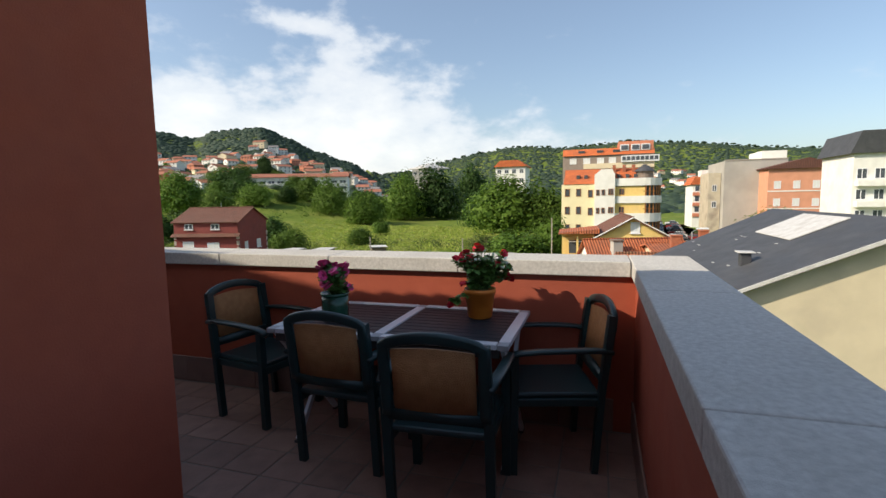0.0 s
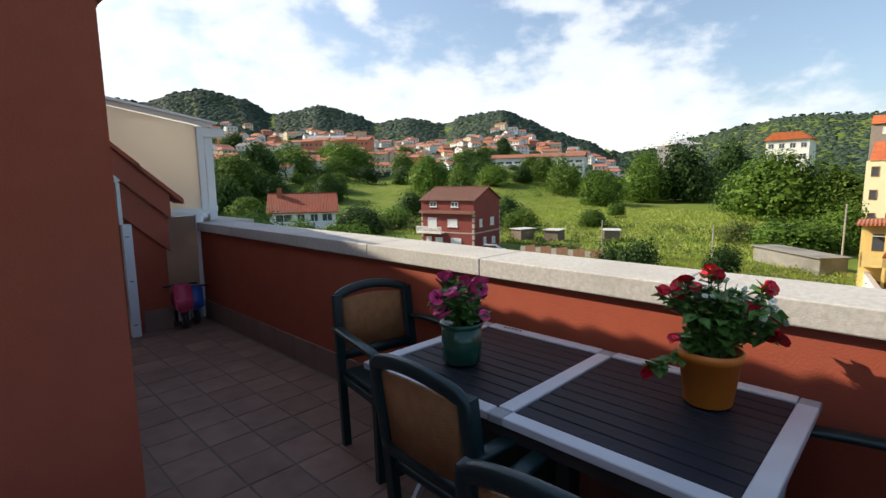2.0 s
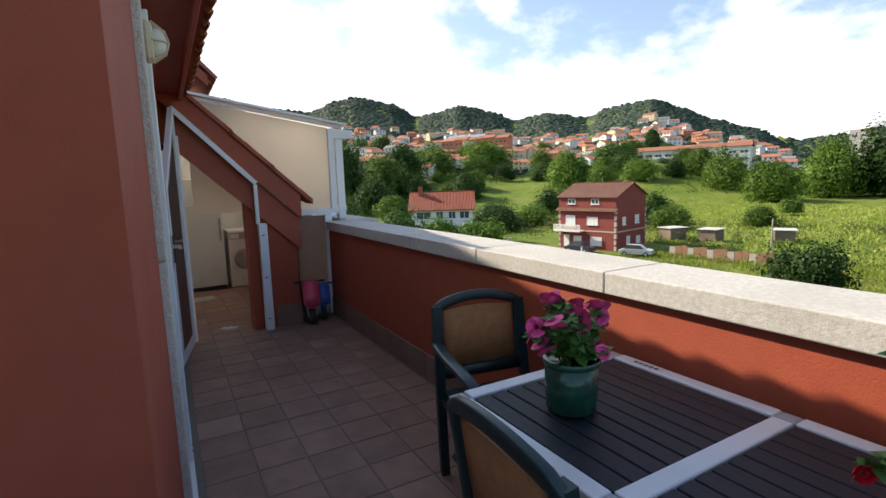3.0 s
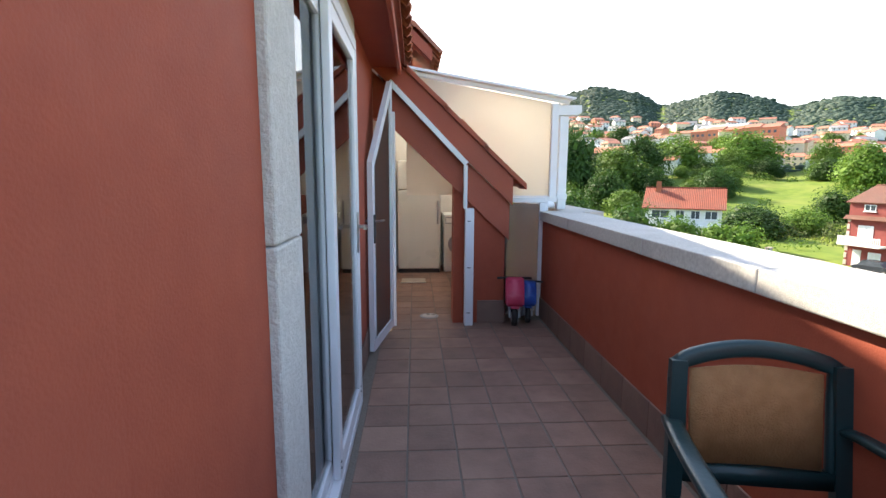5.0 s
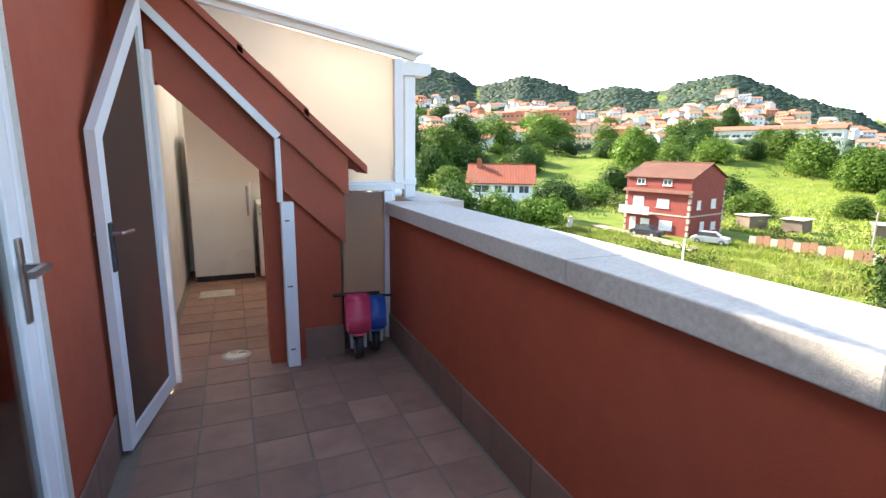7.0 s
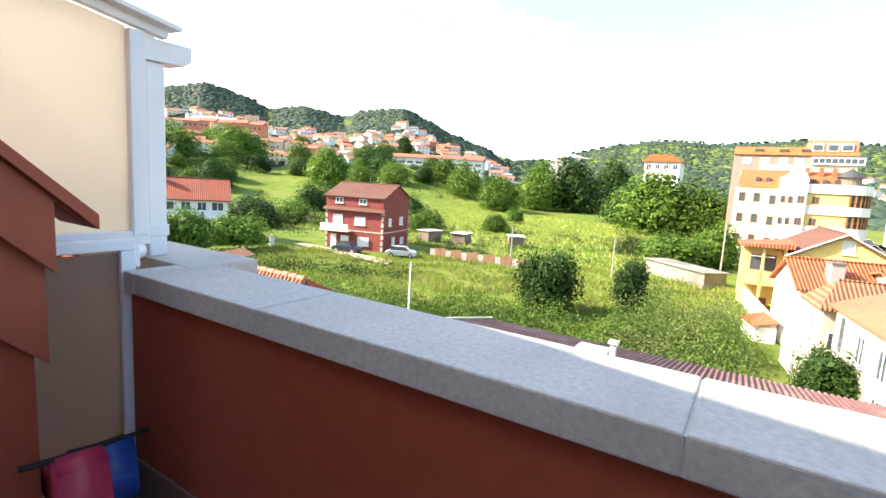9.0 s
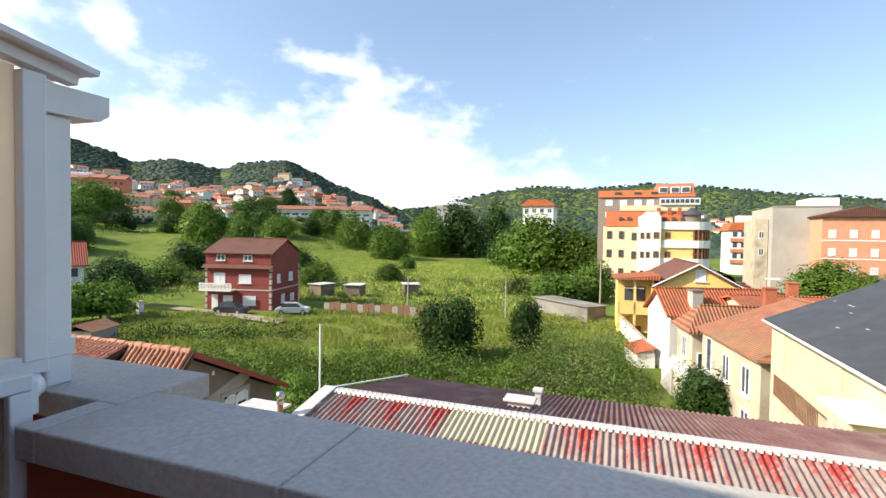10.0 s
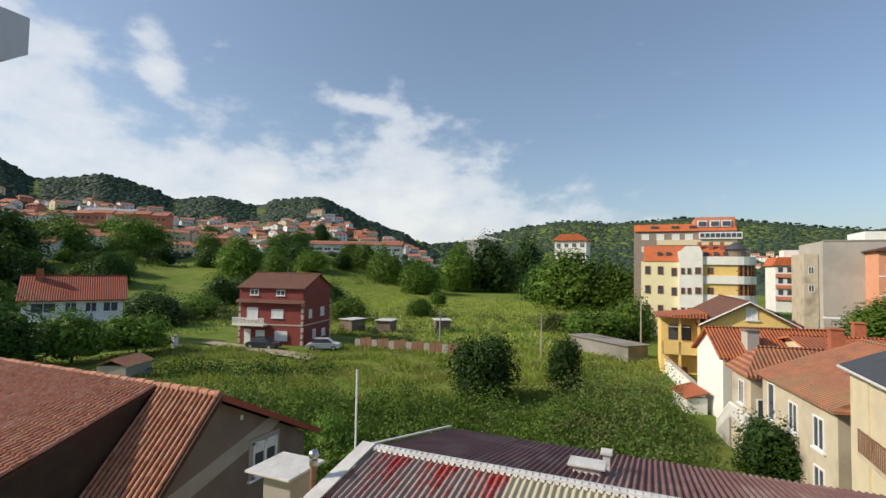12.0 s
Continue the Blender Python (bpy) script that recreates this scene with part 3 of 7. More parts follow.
part("post", boxed(2.44, 2.51, 6.16, 6.24, 1.18, 2.11, 0.005), WHITE_ALU, enc)
part("post", boxed(2.30, 2.36, 5.98, 6.04, 0.0, 1.14, 0.005), WHITE_ALU, enc)
pn = part("panel", prism([(1.0, 1.2), (2.44, 1.2), (2.44, 2.12), (1.0, 2.36)], "y", 6.198, 6.203), MILKY, enc)
part("panel", boxed(1.94, 2.30, 6.005, 6.010, 0.05, 1.13), MILKY_DIM, enc)
part("panel", boxed(2.50, 2.505, 6.24, 8.9, 1.1, 2.12), MILKY, enc)
part("beam", boxed(2.02, 2.36, 5.98, 6.04, 1.142, 1.19, 0.004), WHITE_ALU, enc)
bm = bmesh.new()
bx(bm, 1.95, 2.10, 6.02, 6.10, 0.02, 0.12)
part("sill", bm, INNER, enc)

pipe = thing("downpipe", "square white downpipe with box head standing on the parapet", "drainpipe", pose(2.59, 6.28, 1.062))
part("shaft", boxed(-0.045, 0.045, -0.045, 0.045, 0.0, 0.94, 0.008), WHITE_ALU, pipe)
part("collar", boxed(-0.052, 0.052, -0.052, 0.052, 0.10, 0.16, 0.004), WHITE_ALU, pipe)
part("head_box", prism([(-0.07, 0.94), (-0.08, 1.04), (0.165, 1.04), (0.165, 0.97), (0.13, 0.945)], "y", -0.07, 0.07), WHITE_ALU, pipe)
bm = tube(bmesh.new(), [(-0.045, 0, 1.04), (-0.045, 0, 1.075)], 0.008, 8)
part("stud", bm, STEEL, pipe)
elbow = thing("pipe_elbow", "white plastic pipe elbow bending over the parapet corner", "drainpipe", pose(2.41, 5.985, 1.08))
bm = tube(bmesh.new(), [(-0.08, 0.03, -0.10), (-0.075, 0.03, 0.0), (-0.05, 0.05, 0.035), (0.02, 0.12, 0.035), (0.06, 0.2, 0.03)], 0.035, 12)
part("bend", bm, WHITE_ALU, elbow, smooth=True)
part("clip", boxed(-0.05, -0.02, 0.02, 0.1, -0.02, 0.08, 0.004), WHITE_ALU, elbow)


# ---- terrace furniture ----
def swept(bm, pts, w, h, side=(0, 1, 0)):
    """A rounded flat section, w along side and h across, drawn along pts."""
    pts = [Vector(p) for p in pts]
    ring = [(math.copysign(abs(math.cos(a)) ** 0.6, math.cos(a)) * w / 2, math.copysign(abs(math.sin(a)) ** 0.6, math.sin(a)) * h / 2) for a in (2 * math.pi * (k + 0.5) / 12 for k in range(12))]
    rows = []
    for i, p in enumerate(pts):
        d = (pts[min(i + 1, len(pts) - 1)] - pts[max(i - 1, 0)]).normalized()
        s_ = (Vector(side) - d * d.dot(Vector(side))).normalized()
        u = d.cross(s_)
        rows.append([bm.verts.new(p + s_ * a + u * b) for a, b in ring])
    for a, b in zip(rows, rows[1:]):
        for k in range(12):
            bm.faces.new((a[k], a[(k + 1) % 12], b[(k + 1) % 12], b[k]))
    bm.faces.new(rows[0][::-1])
    bm.faces.new(rows[-1])
    return bm


def armchair():
    ch = thing("armchair", "dark green resin armchair with orange-tan woven back beside the table", "chair", group="garden chairs round the table")
    for s in (-1, 1):
        bm = bmesh.new()
        for a, b, w in (((-0.20, s * 0.235, 0), (-0.235, s * 0.235, 0.44), 0.042), ((-0.235, s * 0.235, 0.44), (-0.285, s * 0.225, 0.84), 0.045)):
            bar(bm, a, b, w, 0.034, up=(1, 0, 0))
        part("leg", bm, CHAIR_GREEN, ch)
        part("leg", bar(bmesh.new(), (0.225, s * 0.245, 0), (0.215, s * 0.25, 0.635), 0.045, 0.038, up=(1, 0, 0)), CHAIR_GREEN, ch)
        pts = [(-0.285, s * 0.235, 0.650), (-0.2, s * 0.252, 0.664), (-0.1, s * 0.264, 0.668), (0.0, s * 0.270, 0.668), (0.1, s * 0.272, 0.666), (0.2, s * 0.268, 0.656), (0.25, s * 0.260, 0.642), (0.275, s * 0.256, 0.620)]
        part("armrest", swept(bmesh.new(), pts, 0.056, 0.026), CHAIR_GREEN, ch, smooth=True)
    bm = bmesh.new()
    bx(bm, -0.23, 0.24, -0.225, 0.225, 0.40, 0.432, 0.012)
    bx(bm, 0.20, 0.245, -0.235, 0.235, 0.355, 0.405, 0.008)
    part("seat", bm, CHAIR_GREEN, ch)
    for s in (-1, 1):
        part("side_rail", boxed(-0.23, 0.2, s * 0.225 - 0.015, s * 0.225 + 0.015, 0.36, 0.402, 0.005), CHAIR_GREEN, ch)
    bm = bmesh.new()
    loop = []
    for k in range(33):
        f = k / 32
        if f < 0.25:
            q = (f / 0.25, 0.0)
        elif f > 0.75:
            q = ((1 - f) / 0.25, 1.0)
        else:
            q = (1.0, (f - 0.25) / 0.5)
        y = -0.222 + 0.444 * q[1]
        z = 0.50 + 0.325 * q[0] + 0.048 * math.sin(math.pi * q[1]) ** 0.7
        loop.append((-0.252 - 0.045 * q[0] - 0.022 * math.sin(math.pi * q[1]), y, z))
    loop[7], loop[25] = (loop[7][0], loop[7][1] - 0.002, loop[7][2] - 0.01), (loop[25][0], loop[25][1] + 0.002, loop[25][2] - 0.01)
    swept(bm, loop, 0.034, 0.052, side=(1, 0, 0.1))
    bar(bm, (-0.25, -0.22, 0.505), (-0.25, 0.22, 0.505), 0.035, 0.05)
    part("back_frame", bm, CHAIR_GREEN, ch, smooth=True)
    bm = bmesh.new()
    n, q = 8, []
    for i in range(n + 1):
        y = -0.185 + 0.37 * i / n
        c = 0.012 * math.sin(math.pi * i / n)
        zt = 0.81 + 0.014 * math.sin(math.pi * i / n)
        q.append([bm.verts.new((-0.256 - c, y, 0.53)), bm.verts.new((-0.276 - c, y, 0.67)), bm.verts.new((-0.296 - c, y, zt))])
    for a, b in zip(q, q[1:]):
        for k in range(2):
            bm.faces.new((a[k], b[k], b[k + 1], a[k + 1]))
    ob = part("backrest", bm, CHAIR_TAN, ch, "orange-tan woven panel", smooth=True)
    so = ob.modifiers.new("thickness", "SOLIDIFY")
    so.thickness, so.offset = 0.012, 0
    return ch


c0 = armchair()
c0.matrix_basis = pose(1.435, 0.775, 0, 0, 0, 3)
copy_thing(c0, pose(1.685, 1.415, 0, 0, 0, -3))
copy_thing(c0, pose(2.04, 2.29, 0, 0, 0, -100))
copy_thing(c0, pose(1.985, 0.36, 0, 0, 0, 106))

table = thing("garden_table", "garden table with dark slats and pale aluminium frame by the parapet", "table")
TZ = 0.745
X0, X1, Y0, Y1, YM = 1.507, 2.285, 0.50, 1.878, 1.207
bm = bmesh.new()
for a in ((X0, X0 + 0.055, Y0 + 0.06, YM - 0.03), (X0, X0 + 0.055, YM + 0.03, Y1 - 0.06), (X1 - 0.055, X1, Y0 + 0.06, YM - 0.03), (X1 - 0.055, X1, YM + 0.03, Y1 - 0.06),
          (X0 + 0.06, X1 - 0.06, Y0, Y0 + 0.058), (X0 + 0.06, X1 - 0.06, Y1 - 0.058, Y1), (X0 + 0.06, X1 - 0.06, YM - 0.029, YM + 0.029)):
    bx(bm, *a, TZ - 0.028, TZ, 0.003)
part("top_frame", bm, TABLE_WHITE, table)
for x in (X0, X1 - 0.055):
    for y in (Y0, Y1 - 0.058, YM - 0.028):
        part("corner_piece", boxed(x + 0.001, x + 0.054, y, y + 0.057, TZ - 0.03, TZ - 0.002, 0.003), GREYP, table)
ns = 10
w = (X1 - X0 - 0.12) / ns
sl = [mesh_of("slat", boxed(-w / 2 + 0.003, w / 2 - 0.003, 0, L, -0.02, 0.0, 0.002), TABLE_SLAT) for L in (YM - Y0 - 0.092, Y1 - YM - 0.092)]
for k in range(ns):
    x = X0 + 0.06 + (k + 0.5) * w
    same("slat", sl[0], table, pose(x, Y0 + 0.06, TZ - 0.005))
    same("slat", sl[1], table, pose(x, YM + 0.031, TZ - 0.005))
for y in (Y0 + 0.035, Y1 - 0.035):
    for k, (xa, xb) in enumerate(((X0 + 0.05, X1 - 0.12), (X1 - 0.05, X0 + 0.17))):
        yy = y + 0.024 * k * (1 if y < YM else -1)
        g = part("leg", bar(bmesh.new(), (xa, yy, TZ - 0.031), (xb, yy, 0.012), 0.021, 0.036, up=(0, 0, 1)), TABLE_WHITE, table)
        part("foot_cap", boxed(xb - 0.028, xb + 0.028, yy - 0.013, yy + 0.013, 0.0, 0.016, 0.003), DARK_SLOT, g)
    part("pivot_bolt", tube(bmesh.new(), [((X0 + X1) / 2 + 0.015, y - 0.014, 0.36), ((X0 + X1) / 2 + 0.015, y + 0.038 * (1 if y < YM else -0.4), 0.36)], 0.009, 8), STEEL, table)
for x in (X0 + 0.03, X1 - 0.03):
    part("apron", boxed(x - 0.012, x + 0.012, Y0 + 0.05, Y1 - 0.05, TZ - 0.075, TZ - 0.031), DARK_SLOT, table)
lb = part("label_plate", boxed(X1 - 0.045, X1 - 0.012, 1.62, 1.76, TZ, TZ + 0.001), TABLE_WHITE, table)
bm = bmesh.new()
for k in range(5):
    bx(bm, X1 - 0.038, X1 - 0.02, 1.64 + k * 0.022, 1.654 + k * 0.022, TZ + 0.001, TZ + 0.0015)
part("print_bars", bm, DARK_SLOT, table)


def leaf_verts(bm, p, d, up, L, W_, fold=0.3, mi=0):
    """A small pointed leaf of four faces, folded on its rib."""
    d = d.normalized()
    s = d.cross(up)
    s = s.normalized() if s.length > 1e-3 else Vector((1, 0, 0))
    u = s.cross(d)
    a = bm.verts.new(p)
    r1, tip = bm.verts.new(p + d * L * 0.5 - u * L * 0.03), bm.verts.new(p + d * L - u * L * 0.15)
    l1, l2 = bm.verts.new(p + d * L * 0.4 + s * W_ / 2 + u * W_ * fold * 0.5), bm.verts.new(p + d * L * 0.4 - s * W_ / 2 + u * W_ * fold * 0.5)
    for f in ((a, r1, l1), (l1, r1, tip), (a, l2, r1), (l2, tip, r1)):
        bm.faces.new(f).material_index = mi


def head_mesh(name, petals, r, m_out, m_in, double=False, seed=1):
    rd = random.Random(seed)
    bm = bmesh.new()
    for ring in range(2 if double else 1):
        rr = r * (1 - 0.35 * ring)
        for k in range(petals):
            a = 2 * math.pi * (k + ring * 0.5) / petals + rd.uniform(-0.1, 0.1)
            d, s = Vector((math.cos(a), math.sin(a), 0.25 + 0.5 * ring)), Vector((-math.sin(a), math.cos(a), 0))
            c = bm.verts.new((0, 0, 0.004 * ring))
            w1 = rr * math.tan(math.pi / petals) * 1.15
            p = [bm.verts.new(d * rr * 0.6 - s * w1 * 0.9 + Vector((0, 0, rd.uniform(-.004, .004)))), bm.verts.new(d * rr - s * w1 * 0.45 + Vector((0, 0, -0.1 * rr))),
                 bm.verts.new(d * rr + s * w1 * 0.45 + Vector((0, 0, -0.12 * rr))), bm.verts.new(d * rr * 0.6 + s * w1 * 0.9)]
            bm.faces.new((c, p[0], p[3]))
            bm.faces.new((p[0], p[1], p[2], p[3]))
    for k in range(6):
        a = k * math.pi / 3
        b = (k + 1) * math.pi / 3
        f = bm.faces.new((bm.verts.new((0, 0, 0.012)), bm.verts.new((0.28 * r * math.cos(a), 0.28 * r * math.sin(a), 0.22 * r)), bm.verts.new((0.28 * r * math.cos(b), 0.28 * r * math.sin(b), 0.22 * r))))
        f.material_index = 1
    return mesh_of(name, bm, [m_out, m_in])


def potted(name, label, at, pot_bm, pot_m, rim_bm, soil_r, soil_z, heads, n_leaf, spread, seed, height, stems=26):
    rd = random.Random(seed)
    th = thing(name, label, "potted plant", at)
    part("pot", pot_bm, pot_m, th, smooth=True)
    if rim_bm:
        part("rim", rim_bm, pot_m, th, smooth=True)
    part("soil", lathe(bmesh.new(), [(soil_r, soil_z - 0.01), (soil_r, soil_z), (soil_r * 0.5, soil_z + 0.006)], 20), SOIL, th)
    bm, bl = bmesh.new(), bmesh.new()
    tops = [Vector(h[0]) for h in heads]
    while len(tops) < stems:
        a, r = rd.uniform(0, 6.28), spread * math.sqrt(rd.random()) * 0.9
        tops.append(Vector((r * math.cos(a), r * math.sin(a), soil_z + height * rd.uniform(0.35, 0.85))))
    for tpt in tops:
        base = Vector((rd.uniform(-.5, .5) * soil_r, rd.uniform(-.5, .5) * soil_r, soil_z))
        mid = base.lerp(tpt, 0.55) + Vector((0, 0, 0.02))
        tube(bm, [base, mid, tpt], [0.0035, 0.0028, 0.002], 5)
        for k in range(max(2, n_leaf // len(tops))):
            f = rd.uniform(0.15, 0.97)
            p = (base.lerp(mid, f * 2) if f < 0.5 else mid.lerp(tpt, f * 2 - 1))
            d = Vector((rd.gauss(0, 1), rd.gauss(0, 1), rd.uniform(-0.3, 0.7)))
            L = rd.uniform(0.03, 0.062)
            leaf_verts(bl, p, d, Vector((0, 0, 1)), L, L * 0.95)
    part("stem", bm, LEAF_DARK, th)
    part("foliage", bl, LEAF, th)
    for p, me, s, tilt in heads:
        same("flower", me, th, pose(*p, rd.uniform(-60, 60) if tilt else -70, rd.uniform(-70, -5), rd.uniform(0, 360)) @ Matrix.Scale(s, 4))
    return th


pk = [head_mesh("pink_head", 5, 0.034, PINK, PINK_DARK, seed=k) for k in (1, 2)]
rdm = [head_mesh("red_head", 6, 0.033, REDP, REDP, True, k) for k in (3, 4)]
wh = head_mesh("white_head", 5, 0.017, WHITEP, WHITEP, False, 5)
rd = random.Random(4)
heads = []
for (x, y, z) in ((-.11, .02, .34), (-.10, .05, .27), (-.02, .05, .38), (.0, -.02, .29), (.04, .0, .35), (.07, .03, .30), (.09, -.06, .33), (.12, -.05, .28), (-.07, -.03, .36), (.03, .06, .36), (.02, -.07, .24), (-.13, .06, .32)):
    for j in range(3):
        heads.append(((x * 1.3 + rd.uniform(-.022, .022), y * 1.3 + rd.uniform(-.022, .022), 0.30 + (z - 0.32) * 1.1 + rd.uniform(-.018, .018)), pk[j % 2], rd.uniform(0.75, 1.0), True))
potted("pink_geranium", "green glazed pot of pink pelargoniums standing on the slatted table", pose(1.775, 1.585, TZ, 0, 0, 35) @ Matrix.Diagonal((0.88, 0.88, 0.93, 1)),
       lathe(bmesh.new(), [(0.075, 0.0), (0.086, 0.01), (0.09, 0.08), (0.091, 0.165), (0.08, 0.165), (0.078, 0.13)], 32), POT_GREEN,
       lathe(bmesh.new(), [(0.0925, 0.158), (0.0985, 0.165), (0.0985, 0.178), (0.090, 0.180), (0.083, 0.170)], 32), 0.078, 0.150, heads, 520, 0.11, 11, 0.2)
heads = []
for (x, y, z) in ((.0, .01, .44), (-.06, .09, .40), (-.03, .10, .35), (.05, -.13, .39), (.06, -.16, .30), (-.10, .12, .37), (.03, -.04, .34), (-.02, .02, .33), (.05, -.17, .25), (-.12, .15, .10), (-.1, .09, .22), (.02, .08, .37), (-.02, -.12, .33)):
    for j in range(3):
        heads.append(((x + rd.uniform(-.018, .018), y + rd.uniform(-.018, .018), z + rd.uniform(-.015, .015)), rdm[j % 2], rd.uniform(0.6, 0.85), True))
for k in range(46):
    heads.append(((rd.gauss(0.01, .04), rd.gauss(-.06, .055), .355 + rd.gauss(0, .022)), wh, rd.uniform(0.55, 0.85), True))
potted("red_and_white_geranium", "orange plastic pot of red and white pelargoniums on the table end", pose(2.04, 0.765, TZ) @ Matrix.Diagonal((0.95, 0.95, 0.95, 1)),
       lathe(bmesh.new(), [(0.068, 0.0), (0.074, 0.006), (0.094, 0.155), (0.098, 0.155), (0.10, 0.185), (0.092, 0.185), (0.088, 0.15)], 32), POT_ORANGE,
       None, 0.086, 0.165, heads, 1000, 0.15, 12, 0.24, 90)


# ---- toy motorcycles in the corner ----
def toy_bike(at, body_m, label, s=1.0):
    t = thing("toy_motorcycle", label, "toy", at @ Matrix.Scale(s, 4))
    for x in (0.0, 0.36):
        w = new("wheel")
        w.parent = t
        bm = lathe(bmesh.new(), [(0.05, -0.028), (0.078, -0.024), (0.085, 0.0), (0.078, 0.024), (0.05, 0.028)], 20)
        bmesh.ops.transform(bm, matrix=pose(x, 0, 0.085, 90, 0, 0), verts=bm.verts)
        part("tyre", bm, RUBBER, w, smooth=True)
        bm = lathe(bmesh.new(), [(0.03, -0.03), (0.049, -0.029), (0.049, 0.029), (0.03, 0.03)], 14)
        bmesh.ops.transform(bm, matrix=pose(x, 0, 0.085, 90, 0, 0), verts=bm.verts)
        part("rim", bm, GREYP, w)
    bm = bmesh.new()
    prism([(-0.06, 0.20), (-0.03, 0.30), (0.0, 0.42), (0.06, 0.47), (0.10, 0.40), (0.12, 0.24), (0.04, 0.19)], "y", -0.085, 0.085, bm)
    bmesh.ops.bevel(bm, geom=bm.edges[:], offset=0.016, segments=2, affect="EDGES")
    part("front_fairing", bm, body_m, t, smooth=True)
    bm = prism([(0.10, 0.20), (0.12, 0.33), (0.30, 0.30), (0.46, 0.36), (0.44, 0.28), (0.34, 0.18)], "y", -0.055, 0.055)
    bmesh.ops.bevel(bm, geom=bm.edges[:], offset=0.012, segments=2, affect="EDGES")
    part("seat", bm, body_m, t, smooth=True)
    for k in (-1, 1):
        part("fork", tube(bmesh.new(), [(0.0, k * 0.045, 0.08), (0.03, k * 0.05, 0.25)], 0.012, 8), GREYP, t)
    part("handlebar", tube(bmesh.new(), [(0.09, -0.16, 0.44), (0.06, -0.06, 0.45), (0.06, 0.06, 0.45), (0.09, 0.16, 0.44)], 0.011, 8), RUBBER, t)
    part("mudguard", boxed(-0.05, 0.06, -0.04, 0.04, 0.175, 0.195, 0.008), body_m, t)
    for k in (-1, 1):
        part("training_wheel", lathe(bmesh.new(), [(0.028, -0.01), (0.035, 0), (0.028, 0.01)], 12), GREYP, t, at=pose(0.33, k * 0.11, 0.035, 90, 0, 0))
    return t


toy_bike(pose(2.01, 5.66, 0, 0, 0, 84), TOY_PINK, "faded pink plastic toy motorcycle parked in the terrace corner")
toy_bike(pose(2.16, 5.76, 0, 0, 0, 80), TOY_BLUE, "blue plastic toy motorcycle squeezed beside the parapet", 0.88)
# ---- the neighbours' roofs and houses ----
def wave_clay(name, c1, c2, axis, pitch=0.24, c3=(0.18, 0.10, 0.07), rnd=0.08, amt3=0.5):
    """Clay roof seen from afar: ribs running down the slope."""
    m = mk(name, c1, c2, 1.4, 0.85, 0.0, c3=c3, s3=0.35, amt3=amt3, rnd=rnd)
    n, l = m.node_tree.nodes, m.node_tree.links
    tc = n.new("ShaderNodeTexCoord")
    w = n.new("ShaderNodeTexWave")
    w.bands_direction = axis
    w.inputs["Scale"].default_value = 0.314 / pitch
    w.inputs["Distortion"].default_value, w.inputs["Detail Scale"].default_value = 0.4, 3.0
    l.new(tc.outputs["Object"], w.inputs["Vector"])
    bp = n.new("ShaderNodeBump")
    bp.inputs["Strength"].default_value, bp.inputs["Distance"].default_value = 0.8, 0.06
    b = n["Principled BSDF"]
    # shade between the ribs multiplied into the colour: dark troughs, slightly brighter crests
    src = b.inputs["Base Color"].links[0].from_socket
    rib_shade, mul = n.new("ShaderNodeMapRange"), n.new("ShaderNodeMix")
    rib_shade.inputs["To Min"].default_value, rib_shade.inputs["To Max"].default_value = 0.5, 1.12
    l.new(w.outputs["Fac"], rib_shade.inputs[0])
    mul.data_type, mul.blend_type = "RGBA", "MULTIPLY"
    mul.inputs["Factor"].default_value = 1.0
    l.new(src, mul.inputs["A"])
    l.new(rib_shade.outputs[0], mul.inputs["B"])
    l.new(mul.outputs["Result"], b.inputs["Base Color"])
    l.new(w.outputs["Fac"], bp.inputs["Height"])
    l.new(bp.outputs[0], n["Principled BSDF"].inputs["Normal"])
    return m


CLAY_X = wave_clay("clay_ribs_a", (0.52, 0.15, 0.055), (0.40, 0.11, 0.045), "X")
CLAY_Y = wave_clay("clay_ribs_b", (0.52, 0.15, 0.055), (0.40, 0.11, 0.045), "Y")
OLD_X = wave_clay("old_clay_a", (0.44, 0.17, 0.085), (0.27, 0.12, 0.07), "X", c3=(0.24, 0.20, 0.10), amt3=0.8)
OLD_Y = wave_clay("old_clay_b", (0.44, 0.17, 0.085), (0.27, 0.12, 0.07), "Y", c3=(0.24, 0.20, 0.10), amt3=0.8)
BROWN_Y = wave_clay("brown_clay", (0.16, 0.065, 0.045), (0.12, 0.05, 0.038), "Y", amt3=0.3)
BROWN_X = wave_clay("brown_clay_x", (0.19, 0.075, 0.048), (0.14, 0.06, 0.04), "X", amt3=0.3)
YELLOW = mk("yellow_render", (0.78, 0.56, 0.20), (0.72, 0.50, 0.17), 2, 0.85, 0.1, 30, c3=(0.62, 0.45, 0.22), s3=0.5, amt3=0.4)
BEIGE = mk("beige_render", (0.62, 0.54, 0.38), (0.55, 0.48, 0.34), 1.5, 0.88, 0.2, 30, c3=(0.38, 0.33, 0.25), s3=0.45, amt3=0.7)
BEIGE_OLD = mk("old_render", (0.52, 0.46, 0.35), (0.44, 0.38, 0.29), 1.2, 0.9, 0.3, 20, c3=(0.25, 0.21, 0.17), s3=0.5, amt3=0.8)
WHITEW = mk("white_render", (0.80, 0.79, 0.75), (0.72, 0.71, 0.67), 1.2, 0.85, 0.1, 30, c3=(0.58, 0.56, 0.52), s3=0.4, amt3=0.4)
GREYW = mk("grey_render", (0.44, 0.42, 0.38), (0.37, 0.355, 0.325), 0.5, 0.9, 0.2, 20, c3=(0.30, 0.29, 0.26), s3=0.15, amt3=0.6)
